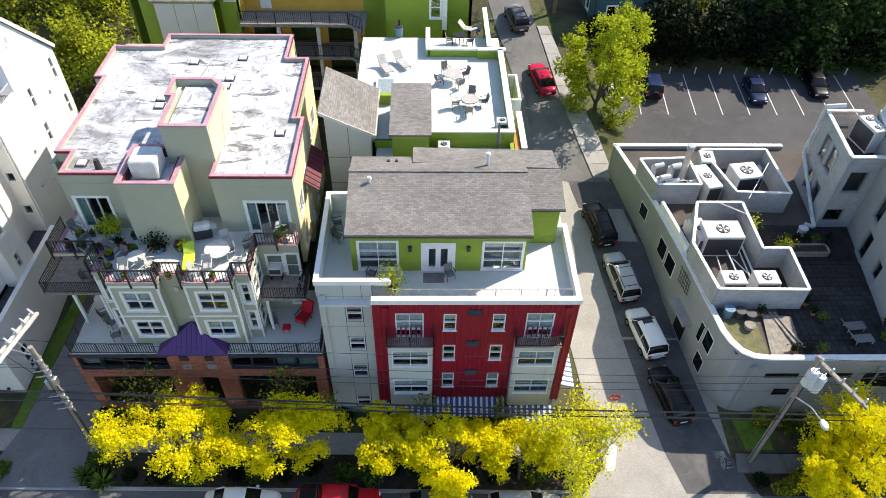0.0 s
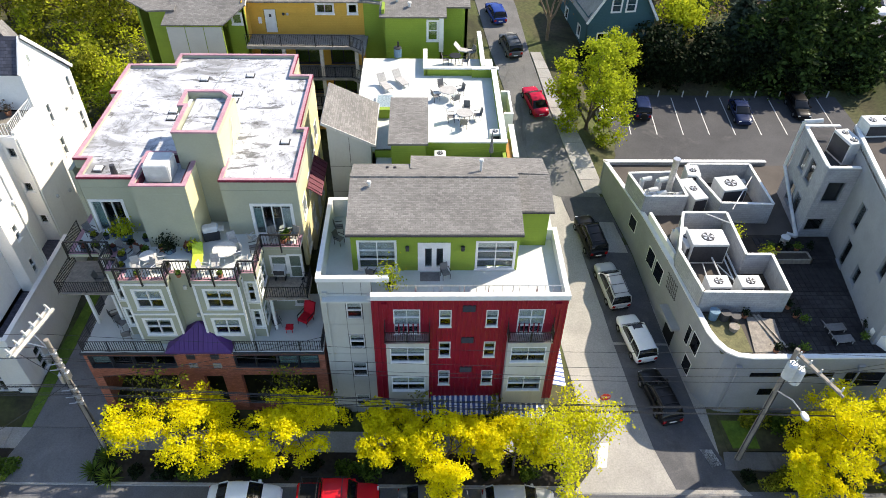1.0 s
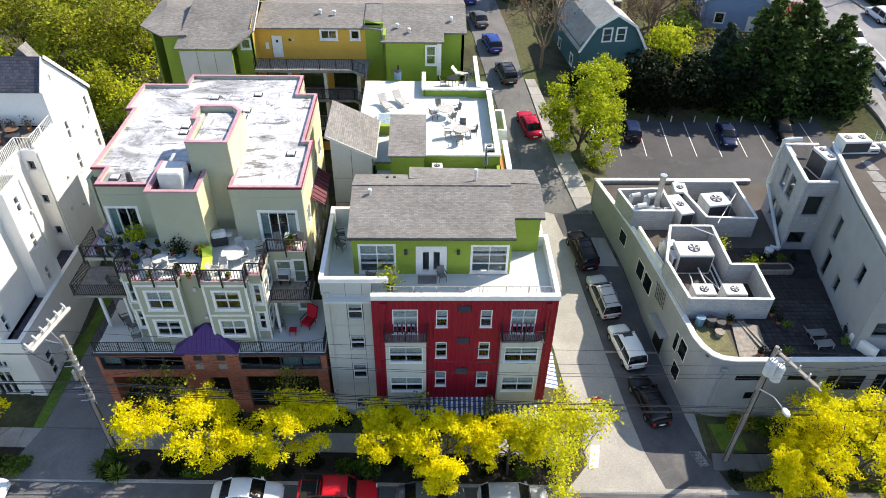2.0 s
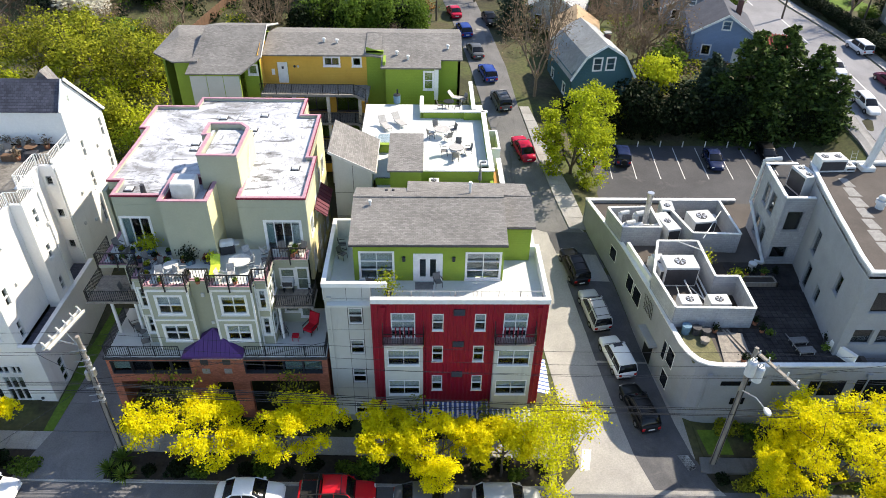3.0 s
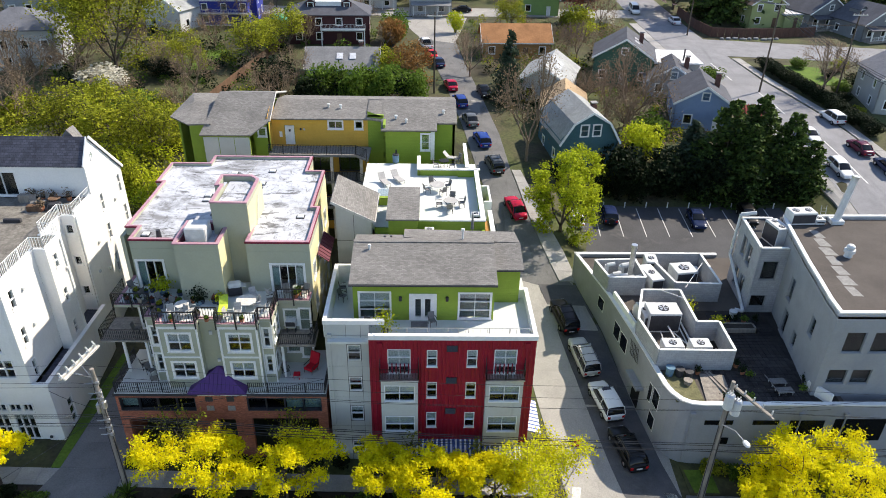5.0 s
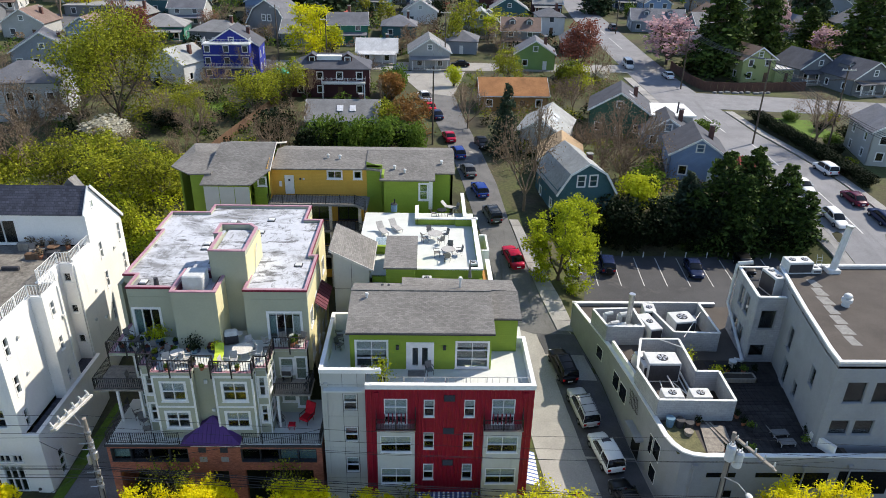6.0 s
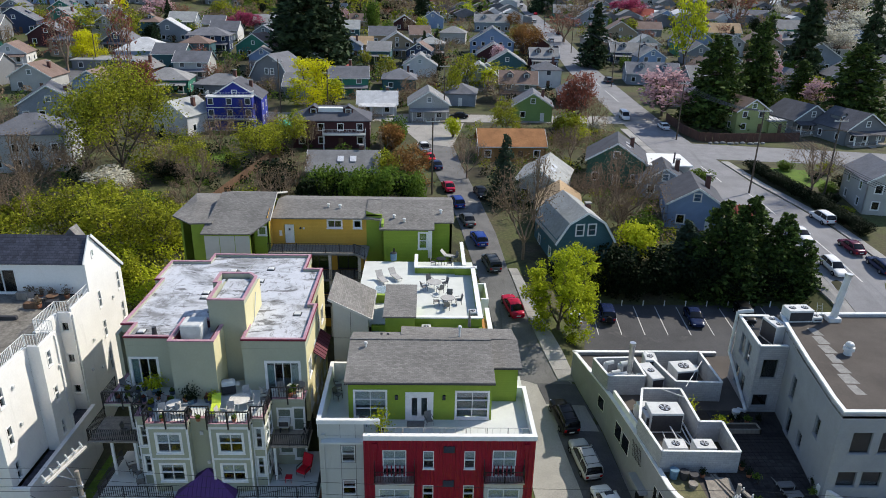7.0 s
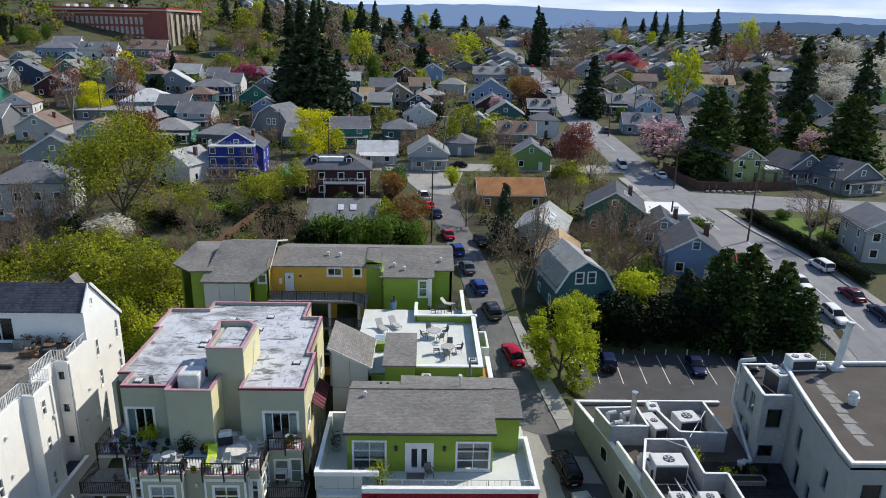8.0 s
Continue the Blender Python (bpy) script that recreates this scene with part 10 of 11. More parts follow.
for _s, _x, _y, _h, _w in ((1, -12.6, -3.3, 6.2, 8.4), (2, -6.2, -3.4, 5.7, 7.4), (3, 0.8, -3.8, 5.3, 5.8), (4, 4.7, -4.4, 5.4, 7.0), (5, 9.2, -4.2, 5.2, 5.6), (7, 32.8, -4.8, 8.2, 10.4), (8, -27.6, -2.6, 5.2, 5.6), (9, 29.9, -4.9, 4.8, 5.8)):
    tagged(street(_s, _x, _y, _h, _w, "street tree in bright yellow young leaf", 64 if _s == 7 else 36, trunk=.12 if _s in (7, 9) else .56, deep=.9 if _s in (7, 9) else .62), group="street trees")
tagged(tree("street_tree", 6, 7.0, 7.0, "leaf_sparse", "sparse street tree with fine branches and few yellow leaves", .085, 19, 5, 3, .6, .22, "bark_pale", .36, at=(13.0, -4.4, gz(13.0, -4.4))), group="street trees")
for _s, _x, _y, _h, _w in ((21, -14.2, -0.9, 6.0, 4.6), (22, -5.4, -0.9, 5.6, 5.0), (23, 3.2, -1.6, 4.6, 3.6), (24, 8.2, -1.8, 4.4, 3.2)):
    tagged(tree("street_tree", _s, _h, _w, "leaf_olive", "slender half-bare tree with few olive leaves by the facade", .09, 5, 4, 3, .6, .25, "bark", .4, at=(_x, _y, gz(_x, _y))), group="street trees")
tree("alley_tree", 31, 10.8, 8.6, "leaf_alley", "large lime green tree beside the alley pavement", .13, 105, 4, 3, .85, .1, "bark", .3, at=(20.0, 33.0, gz(20, 33) - .3))
# dense laurels behind the rear block and evergreens beside the car park
for _i in range(12):
    plant("green" if _i % 3 else "dark", -13.5 + 1.45 * _i, 63.0 + _prng.uniform(-1.6, 1.6), _prng.uniform(7.3, 9.0), _prng.uniform(4.8, 6.8), "dense green laurel hedge tree")
for _x, _y, _h, _w in ((44.0, 46.5, 13.5, 8.0), (48.0, 47.0, 14.0, 8.0), (52.2, 46.0, 12.0, 7.5), (46.2, 44.5, 11.0, 7.0), (40.5, 46.0, 8.5, 6.5), (54.5, 44.0, 9.0, 6.0)):
    plant("cedar", _x, _y, _h, _w, "tall dark evergreen with bright tips beside the car park", z=3.3)
tree("olive_tree", 77, 17.5, 19.0, "leaf_olive", "big round tree with fine olive-yellow spring leaves", .2, 34, 5, 3, .6, .1, "bark", .5, at=(-50.5, 83.0, gz(-50.5, 83.0)))
# planting under the street trees
for _i in range(34):
    px = -43 + _i * 1.68 + _prng.uniform(-.5, .5)
    if -24.5 < px < -18.6:
        continue
    plant(_prng.choice(("dark", "green", "dark", "olive")), px, _prng.uniform(-4.6, -3.0), _prng.uniform(.6, 1.4), _prng.uniform(1.2, 2.4), "low dark shrub in the planting strip")
for _i in range(16):
    px = -18.5 + _i * 2.0
    plant(_prng.choice(("dark", "green")), px, _prng.uniform(-.6, .2), _prng.uniform(.7, 1.5), _prng.uniform(1.2, 2.2), "low evergreen shrub at the foot of the facade")
for _i in range(9):
    plant(_prng.choice(("green", "dark", "olive")), 25.6 + _i * 1.5, _prng.uniform(-4.9, -4.0), _prng.uniform(.6, 1.3), _prng.uniform(1.2, 2.2), "low garden shrub by the kerb")
for _i in range(11):
    plant(_prng.choice(("green", "dark", "dark", "olive")), 27.6 + _i * 1.5, _prng.uniform(-1.7, 0.3), _prng.uniform(.7, 1.6), _prng.uniform(1.4, 2.4), "dark shrub in the strip below the grey wall")
for _x, _y, _h, _w, _k in ((73, 71, 2.2, 3.4, "dark"), (75, 76, 2.6, 3.6, "green"), (77, 84, 2.0, 3.2, "dark"), (74, 90, 2.4, 3.8, "green"), (72.6, 66, 1.9, 3.0, "olive"), (79, 78, 3.4, 4.4, "dark"), (81, 88, 3.0, 4.0, "olive"), (27.6, 45.6, 3.4, 4.4, "olive"), (24.6, 45.4, 3.0, 4.0, "green"), (22.2, 46.0, 2.8, 3.6, "dark")):
    plant(_k, _x, _y, _h, _w, "leafy garden shrub close to a house")
# spiky plants by the pole
for _x, _y in ((-18.6, -4.4), (-17.4, -4.9), (-18.0, -3.4)):
    g = Geo()
    for k in range(46):
        a, e = k * 2.4, .35 + .9 * ((k * 7) % 10) / 10
        d = Vector((math.cos(a) * math.cos(e), math.sin(a) * math.cos(e), math.sin(e)))
        s = Vector((-math.sin(a), math.cos(a), 0)) * .05
        b = Vector((0, 0, .2))
        m = b + d * .6
        t = b + d * 1.15 - Vector((0, 0, .15))
        g.add([b - s * .6, b + s * .6, m + s, m - s, t], [(0, 1, 2, 3), (3, 2, 4)])
    ob = thing("yucca", "spiky dark green yucca plant", "plant", (_x, _y, gz(_x, _y) + .1), group="yuccas")
    part("leaf_rosette", g, "leaf_green", ob, whole=True)
    part("stem", Geo().rod((0, 0, -.1), (0, 0, .3), .09, .07, 7), "bark", ob)
# hedges and lawns
for _i in range(24):
    plant("dark", 70.9 - _i * .16, 58 + _i * 1.36, 2.5, 3.4, "clipped dark evergreen hedge along the avenue")
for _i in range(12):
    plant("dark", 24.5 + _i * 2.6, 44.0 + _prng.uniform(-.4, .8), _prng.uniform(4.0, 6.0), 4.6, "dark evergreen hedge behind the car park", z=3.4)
solid("lawn_patch", strip([(-24.7, -1.0), (-24.6, 6), (-24.0, 12)], [(-24.0, -1.0), (-23.6, 6), (-23.2, 12)], .21, 2), "lawn", "narrow green grass verge beside the driveway", "lawn", "structure")
solid("lawn_patch", strip([(25.4, -1.9), (25.2, 0.4)], [(27.4, -1.9), (27.4, 0.4)], .13, 2), "lawn", "small green grass patch below the grey wall", "lawn", "structure")
solid("lawn_patch", strip([(71.5, 80), (70, 92)], [(79, 80), (78, 90)], .05, 3), "lawn", "bright green mown lawn", "lawn", "structure")
solid("lawn_patch", strip([(-42, 84), (-42, 96)], [(-34, 84), (-34, 96)], .05, 3), "lawn", "bright green mown lawn", "lawn", "structure")
solid("lawn_patch", strip([(72, 190), (72, 202)], [(100, 186), (100, 198)], .05, 3), "lawn", "bright green mown lawn", "lawn", "structure")
for _o in _spare:
    for _c in (_o, *_o.children_recursive):
        bpy.data.objects.remove(_c, do_unlink=True)
# ---- poles, wires and signs ----
def pole(x, y, h, label, arms=((0.6, 2.6),), yaw=0.0, r=0.17, material="wood_grey"):
    z = gz(x, y)
    ob = thing("utility_pole", label, "utility pole", (x, y, z), yaw, "utility poles")
    part("shaft", Geo().rod((0, 0, -.6), (0, 0, h), r, r * .68, 10), material, ob)
    for down, w in arms:
        part("crossarm", Geo().box(-w / 2, w / 2, -.3, -.18, h - down, h - down + .14), "wood_pale", ob)
        for k in range(4):
            xx = -w / 2 + .15 + k * (w - .3) / 3
            part("insulator", Geo().rod((xx, -.24, h - down + .14), (xx, -.24, h - down + .34), .05, .035, 8), "ceramic", ob)
    return ob


pl = pole(-18.45, -2.5, 11.4, "weathered timber utility pole with pale crossarms", (), r=.21)
for dx in (-.16, .16):
    part("crossarm", Geo().beam((-.55 + dx, 2.25, 11.6), (-1.3 + dx, -1.4, 11.6), .14, .16), "wood_pale", pl, "pale wooden crossarm")
for k in range(6):
    f = k / 5
    part("insulator", Geo().rod((-.55 - .75 * f, 2.1 - 3.4 * f, 11.7), (-.7 - .75 * f, 2.1 - 3.4 * f, 12.1), .08, .06, 8), "ceramic", pl)
part("strut", Geo().rod((0, 0, 10.6), (-1.6, .4, 10.7), .04, .04, 6).rod((0, 0, 10.2), (-.9, .4, 11.5), .03, .03, 6), "steel", pl)
for z in (10.3, 9.4, 8.9, 6.9, 6.2, 5.6):
    part("bracket", Geo().rod((0, 0, z), (0, 0, z + .09), .23, .23, 10).bev(.12, .34, -.3, -.1, z - .1, z + .16, .02).rod((-.1, -.2, z), (-.5, -.35, z + .12), .03, .03, 6), "steel", pl, "bright steel cable bracket")
part("junction_box", Geo().bev(-.35, -.1, -.25, .15, 7.6, 8.4, .05).bev(.1, .35, -.25, .1, 8.0, 8.6, .05), "steel", pl)
part("cable_riser", Geo().rod((.2, -.1, 0), (.15, -.1, 8.4), .04, .04, 6).rod((-.2, -.1, 0), (-.15, -.1, 10.2), .03, .03, 6), "dark_metal", pl)
pr_ = pole(25.4, -2.75, 12.2, "timber utility pole with grey transformers and a street lamp", (), r=.2)
for x, y, z in ((-.25, -.55, 10.3), (.42, -.5, 9.7)):
    t_ = part("transformer", Geo().rod((x, y, z), (x, y, z + 1.15), .33, .33, 16), "unit_white", pr_, "grey transformer can")
    part("lid", Geo().rod((x, y, z + 1.15), (x, y, z + 1.3), .34, .22, 16), "steel", t_)
    for s in (-.12, .12):
        part("bushing", Geo().rod((x + s, y, z + 1.25), (x + s, y, z + 1.55), .05, .04, 8), "ceramic", t_)
for dy in (-.14, .14):
    part("crossarm", Geo().beam((.2, .3 + dy, 11.6), (1.75, -2.75 + dy, 11.4), .12, .14), "wood_grey", pr_, "weathered wooden crossarm")
for k in range(5):
    part("insulator", Geo().rod((.35 + k * .34, .05 - k * .66, 11.6), (.35 + k * .34, .05 - k * .66, 11.9), .07, .05, 8), "ceramic", pr_)
part("lamp_arm", Geo().rod((0, -.1, 8.3), (.5, -1.1, 8.65), .05, .05, 8).rod((.5, -1.1, 8.65), (.85, -1.9, 8.45), .045, .045, 8), "steel", pr_)
part("lamp_head", Geo().ball((.95, -2.1, 8.4), .24, .38, .14, 12, 6), "unit_white", pr_, "white cobra-head street lamp")
part("cable_riser", Geo().rod((.22, -.05, 0), (.2, -.05, 9.5), .05, .05, 6).rod((-.2, -.1, 0), (-.2, -.1, 8.2), .035, .035, 6), "dark_metal", pr_)
part("brace", Geo().rod((.35, .2, -.4), (.25, .1, 6.0), .12, .1, 8), "wood_grey", pr_)
for _x, _y, _h in ((5.2, 73.5, 13), (8.4, 128, 13), (-31.5, 131, 13), (61.0, 76, 15), (73.2, 74, 14), (60.0, 112, 13), (73.0, 128, 13), (59.4, 170, 13), (72.5, 190, 13), (59, 232, 13), (71.5, 262, 13), (-19.5, 128, 11), (59, 300, 13), (71, 340, 13), (-72, 136, 12), (-95, 176, 12)):
    pole(_x, _y, _h, "dark timber utility pole with a crossarm", ((.6, 2.4),), 0.0, .16, "bark")


def wire(points, r=.018, sag=.5, name="power_line", label="thin black overhead wire"):
    g = Geo()
    for k in range(len(points) - 1):
        a, b = Vector(points[k]), Vector(points[k + 1])
        n = 14
        pts = [a.lerp(b, i / n) - Vector((0, 0, sag * 4 * (i / n) * (1 - i / n))) for i in range(n + 1)]
        d = (b - a).cross(Vector((0, 0, 1))).normalized() * r
        j = len(g.v)
        for p in pts:
            g.v += [tuple(p + d), tuple(p + Vector((0, 0, r))), tuple(p - d), tuple(p - Vector((0, 0, r)))]
        for i in range(n):
            g.f += [(j + 4 * i + q, j + 4 * i + (q + 1) % 4, j + 4 * i + 4 + (q + 1) % 4, j + 4 * i + 4 + q) for q in range(4)]
    ob = solid(name, g, "black_metal", label, "wire", group="overhead wires")
    return ob


for dy, zl, zr in ((.6, 12.6, 11.2), (-.4, 12.6, 10.9), (-1.2, 12.6, 10.6), (0, 11.2, 9.6)):
    wire([(-62, -2.4 + dy, zl + 1.2), (-19.2, -2.4 + dy, zl), (25.7, -2.85 + dy, zr), (70, -3 + dy, zr - 1.2)], .016, .55)
for dy, zl, zr, r in ((0, 8.9, 6.3, .03), (.12, 8.6, 6.0, .035), (-.1, 8.2, 5.8, .028), (.05, 7.8, 5.5, .03), (.2, 8.4, 5.3, .02)):
    wire([(-62, -2.6 + dy, zl + 1.0), (-18.6, -2.65 + dy, zl), (25.4, -2.85 + dy, zr), (70, -3 + dy, zr - .8)], r, .35, label="black overhead telephone cable")
wire([(25.4, -2.75, 9.6), (36, 1.1, 6.0)], .02, .2)
wire([(25.4, -2.75, 9.2), (60, 2.5, 9.5)], .02, .6)
wire([(-18.6, -2.5, 9.2), (-25.0, 2.0, 7.0)], .02, .2)
wire([(-18.6, -2.5, 8.8), (-33, -9.5, 2.0)], .02, .1)
wire([(-18.6, -2.5, 9.0), (-3.2, .7, 9.4)], .02, .4)
for dx in (-1.0, -.3, .4, 1.0):
    wire([(61.0 + dx, 40, gz(61, 40) + 14.5), (61 + dx, 76, gz(61, 76) + 14.5), (60 + dx, 112, gz(60, 112) + 12.5), (59.4 + dx, 170, gz(59, 170) + 12.5), (59 + dx, 232, gz(59, 232) + 12.5), (59 + dx, 300, gz(59, 300) + 12.5)], .035, 1.2, label="black overhead wire along the avenue")
for dx in (-.8, 0, .8):
    wire([(61.0 + dx, 76, gz(61, 76) + 13.4), (73.2 + dx, 74, gz(73, 74) + 12), (110 + dx, 70, 20)], .03, 1.0, label="black overhead wire over the avenue")
    wire([(5.2 + dx, 73.5, gz(5, 73) + 12.2), (8.4 + dx, 128, gz(8, 128) + 12.2)], .02, .9, label="black overhead wire above the alley")
ss_ = thing("stop_sign", "red octagonal stop sign on a thin post", "road sign", (16.15, .6, gz(16.15, .6)))
part("post", Geo().rod((0, 0, -.2), (0, 0, 2.9), .03, .03, 6), "steel", ss_)
_oc = [(math.cos(math.pi / 8 + i * math.pi / 4) * .4, math.sin(math.pi / 8 + i * math.pi / 4) * .4) for i in range(8)]
plate = Geo().add([(a, -.05, 2.55 + b) for a, b in _oc] + [(a, -.03, 2.55 + b) for a, b in _oc], [tuple(range(8)), tuple(range(15, 7, -1))] + [(i, (i + 1) % 8, 8 + (i + 1) % 8, 8 + i) for i in range(8)])
part("plate", plate, "sign_red", ss_, "red octagonal plate")
tx = bpy.data.curves.new("sign_text", "FONT")
tx.body, tx.size, tx.align_x, tx.align_y, tx.extrude = "STOP", .26, "CENTER", "CENTER", .003
tx.materials.append(MATS["white_trim"])
to = new("lettering", tx)
to.parent = ss_
to.matrix_basis = pose(0, -.056, 2.55, 90, 0, 0)

# ---- furniture and clutter on decks and roofs ----
def chair(x, y, z, rz, frame="black_metal", cloth="chair_cloth", label="black metal garden chair with a sling seat", group="garden chairs"):
    ob = thing("garden_chair", label, "chair", (x, y, z), rz, group)
    part("seat", Geo().bev(-.25, .25, -.25, .25, .42, .46, .015), cloth, ob)
    part("backrest", Geo().slab([(-.25, .24, .46), (.25, .24, .46), (.25, .36, .98), (-.25, .36, .98)], .025), cloth, ob)
    for sx in (-.24, .24):
        for sy in (-.23, .23):
            part("leg", Geo().rod((sx, sy, 0), (sx, sy, .43), .018, .018, 6), frame, ob)
        part("armrest", Geo().beam((sx * 1.15, -.22, .66), (sx * 1.15, .27, .66), .04, .03), frame, ob)
    return ob


def table(x, y, z, r=.6, label="round pale grey garden table", top="sling_grey", frame="white_trim"):
    ob = thing("garden_table", label, "table", (x, y, z), 0, "garden tables")
    part("tabletop", Geo().rod((0, 0, .7), (0, 0, .73), r, r, 20), top, ob)
    part("rim", Geo().rod((0, 0, .685), (0, 0, .70), r + .02, r + .02, 20), frame, ob)
    for a in range(4):
        part("leg", Geo().rod((math.cos(a * 1.571) * r * .7, math.sin(a * 1.571) * r * .7, 0), (math.cos(a * 1.571) * r * .5, math.sin(a * 1.571) * r * .5, .69), .02, .02, 6), frame, ob)
    return ob


def lounger(x, y, z, rz, cloth, label, group="loungers"):
    ob = thing("sun_lounger", label, "lounger", (x, y, z), rz, group)
    part("mattress", Geo().bev(-.33, .33, -.95, .35, .3, .37, .02), cloth, ob)
    part("backrest", Geo().slab([(-.33, .35, .36), (.33, .35, .36), (.33, .85, .88), (-.33, .85, .88)], .05), cloth, ob)
    for sx in (-.3, .3):
        for sy in (-.85, .3):
            part("leg", Geo().rod((sx, sy, 0), (sx, sy, .3), .025, .025, 6), "unit_white", ob)
        part("side_rail", Geo().beam((sx, -.95, .3), (sx, .4, .3), .04, .05), "unit_white", ob)
    return ob


_pot = random.Random(3)


def pot(x, y, z, r=.22, h=.35, plant_mat="leaf_green", size=.35, pot_mat="blue_pot", label="glazed dark pot with a leafy green plant", tall=1.0, group="potted plants"):
    ob = thing("potted_plant", label, "potted plant", (x, y, z), _pot.uniform(0, 360), group)
    part("pot", Geo().rod((0, 0, 0), (0, 0, h), r * .75, r, 12), pot_mat, ob)
    part("soil", Geo().rod((0, 0, h), (0, 0, h + .01), r * .9, r * .9, 12), "soil", ob)
    rg = np.random.default_rng(_pot.randrange(9999))
    v = rg.normal(size=(int(150 * max(1, (size / .4) ** 2)), 3)) * np.array([size * .5, size * .5, size * .5 * tall]) + np.array([0, 0, h + size * .6 * tall])
    v = v[v[:, 2] > h]
    part("foliage", quads(Geo(), v, .075, rg, .2), plant_mat, ob, whole=True)
    return ob


Z2 = 16.0
lounger(0.0, 21.2, Z2, 25, "sling_grey", "pale grey sun lounger with a raised back")
lounger(1.25, 21.9, Z2, 30, "sling_grey", "pale grey sun lounger with a raised back")
table(5.05, 19.6, Z2, .68)
for a in (25, 115, 205, 300):
    chair(5.05 + math.cos(radians(a)) * 1.05, 19.6 + math.sin(radians(a)) * 1.05, Z2, a - 90)
table(6.2, 16.2, Z2, .62, frame="black_metal")
for a in (80, 10, 185, 265):
    chair(6.2 + math.cos(radians(a)) * 1.0, 16.2 + math.sin(radians(a)) * 1.0, Z2, a - 90)
hvac((8.3, 13.6, Z2), .8, .7, .75, 1, 0, label="small grey terrace box with a lid")
hvac((4.3, 11.4, 15.45), .8, .8, .9, 1)
pu = thing("folded_umbrella", "folded grey umbrella on a stand", "umbrella", (7.9, 11.7, 15.45))
part("pole", Geo().rod((0, 0, 0), (0, 0, 2.4), .03, .03, 6), "dark_metal", pu)
part("canopy", Geo().rod((0, 0, .8), (0, 0, 2.3), .16, .04, 8), "chair_cloth", pu)
part("foot", Geo().rod((0, 0, 0), (0, 0, .08), .25, .22, 12), "dark_metal", pu)
gr = thing("barrel_grill", "blue-grey barrel barbecue with a black lid", "barbecue", (.9, 26.4, Z2))
part("barrel", Geo().rod((0, 0, .1), (0, 0, .85), .32, .34, 14), "teal_tub", gr)
part("chimney_pipe", Geo().rod((.05, .05, .85), (.05, .05, 1.4), .08, .08, 8), "black_metal", gr)
part("lid", Geo().rod((0, 0, .85), (0, 0, .95), .35, .3, 14), "dark_metal", gr)
table(5.8, 25.4, Z2, .5, "small black garden table", "black_metal", "black_metal")
chair(5.0, 25.2, Z2, 90)
chair(6.6, 25.0, Z2, -90)
chair(7.2, 26.6, Z2, -60)
lounger(6.6, 27.2, Z2, 70, "sling_grey", "pale folding lounger on a small terrace")
# penthouse deck
dm = solid("door_mat", Geo().box(2.95, 4.2, 2.0, 2.8, 13.1, 13.13), "chair_cloth", "dark grey door mat", "door mat")
chair(4.55, 2.35, 13.1, 20)
chair(-.1, 2.4, 13.1, 160)
chair(-2.4, 5.6, 13.1, 60)
chair(-2.5, 6.8, 13.1, 100)
pot(1.15, 1.35, 13.1, .25, .4, "leaf_lime", .75, "blue_pot", "potted shrub with sparse yellow-green leaves", 1.5)
# terrace of the olive building
_old = set(scene.objects)
TZ = 13.0
pot(-16.6, 6.4, TZ, .5, .55, "leaf_lime", .8, "teal_tub", "large round lime green bush in a tub", .6)
for i, (x, y) in enumerate(((-17.9, 6.4), (-17.5, 6.7), (-16.0, 5.6), (-15.6, 5.3), (-15.2, 6.2), (-16.2, 4.4), (-16.6, 4.0), (-15.1, 5.0), (-14.9, 4.9), (-13.9, 5.2), (-13.2, 5.1), (-12.2, 5.2), (-11.9, 5.0), (-15.9, 3.4), (-13.1, 3.4), (-17.0, 5.2), (-14.6, 4.5), (-18.6, 6.3), (-19.2, 5.6), (-18.8, 5.1), (-18.2, 5.3))):
    pot(x, y, TZ, .2 + .05 * (i % 3), .3 + .06 * (i % 2), ("leaf_green", "leaf_olive", "leaf_dark", "leaf_red")[i % 4], .08 + .05 * (i % 3), "terracotta" if i % 7 == 2 else "blue_pot", "terracotta pot with small plants" if i % 7 == 2 else "glazed dark blue pot with small plants")
pot(-13.4, 5.0, TZ, .32, .4, "leaf_dark", .6, "teal_tub", "teal pot with a broad-leaved plant", 1.1)
pot(-11.75, 5.0, TZ, .25, .35, "leaf_lime", .42, "blue_pot", "dark pot with a lime green plant")
for x, y, a in ((-14.9, 3.2, 20), (-14.0, 3.1, -30), (-13.4, 3.6, 100), (-10.0, 3.4, 10), (-8.9, 4.5, -60), (-9.3, 5.6, 30), (-10.6, 3.0, 80), (-8.3, 3.6, -90), (-8.0, 5.9, 140)):
    chair(x, y, TZ, a, "unit_white", "sling_grey", "pale garden chair with a grey sling")
for x, y, a in ((-16.2, 5.0, 70), (-15.3, 4.2, -20), (-17.4, 4.6, 150), (-18.9, 6.6, 60), (-18.2, 5.8, -110), (-7.9, 5.0, -70)):
    chair(x, y, TZ, a)
for x, a in ((-6.8, 25), (-5.4, -20)):
    chair(x, 6.15, TZ, a, "wood_brown", "wood_grey", "weathered wooden garden armchair")
table(-14.3, 3.9, TZ, .5, "small pale garden table", "wood_pale", "unit_white")
table(-9.6, 4.5, TZ, .75, "round pale garden table", "wood_pale", "unit_white")
lounger(-11.3, 4.1, TZ, 8, "lime_cloth", "lime green sun lounger")
bq = thing("barbecue", "white lidded barbecue on a trolley", "barbecue", (-10.9, 6.3, TZ), 15)
part("cabinet", Geo().bev(-.5, .5, -.28, .28, .1, .8, .03), "dark_metal", bq)
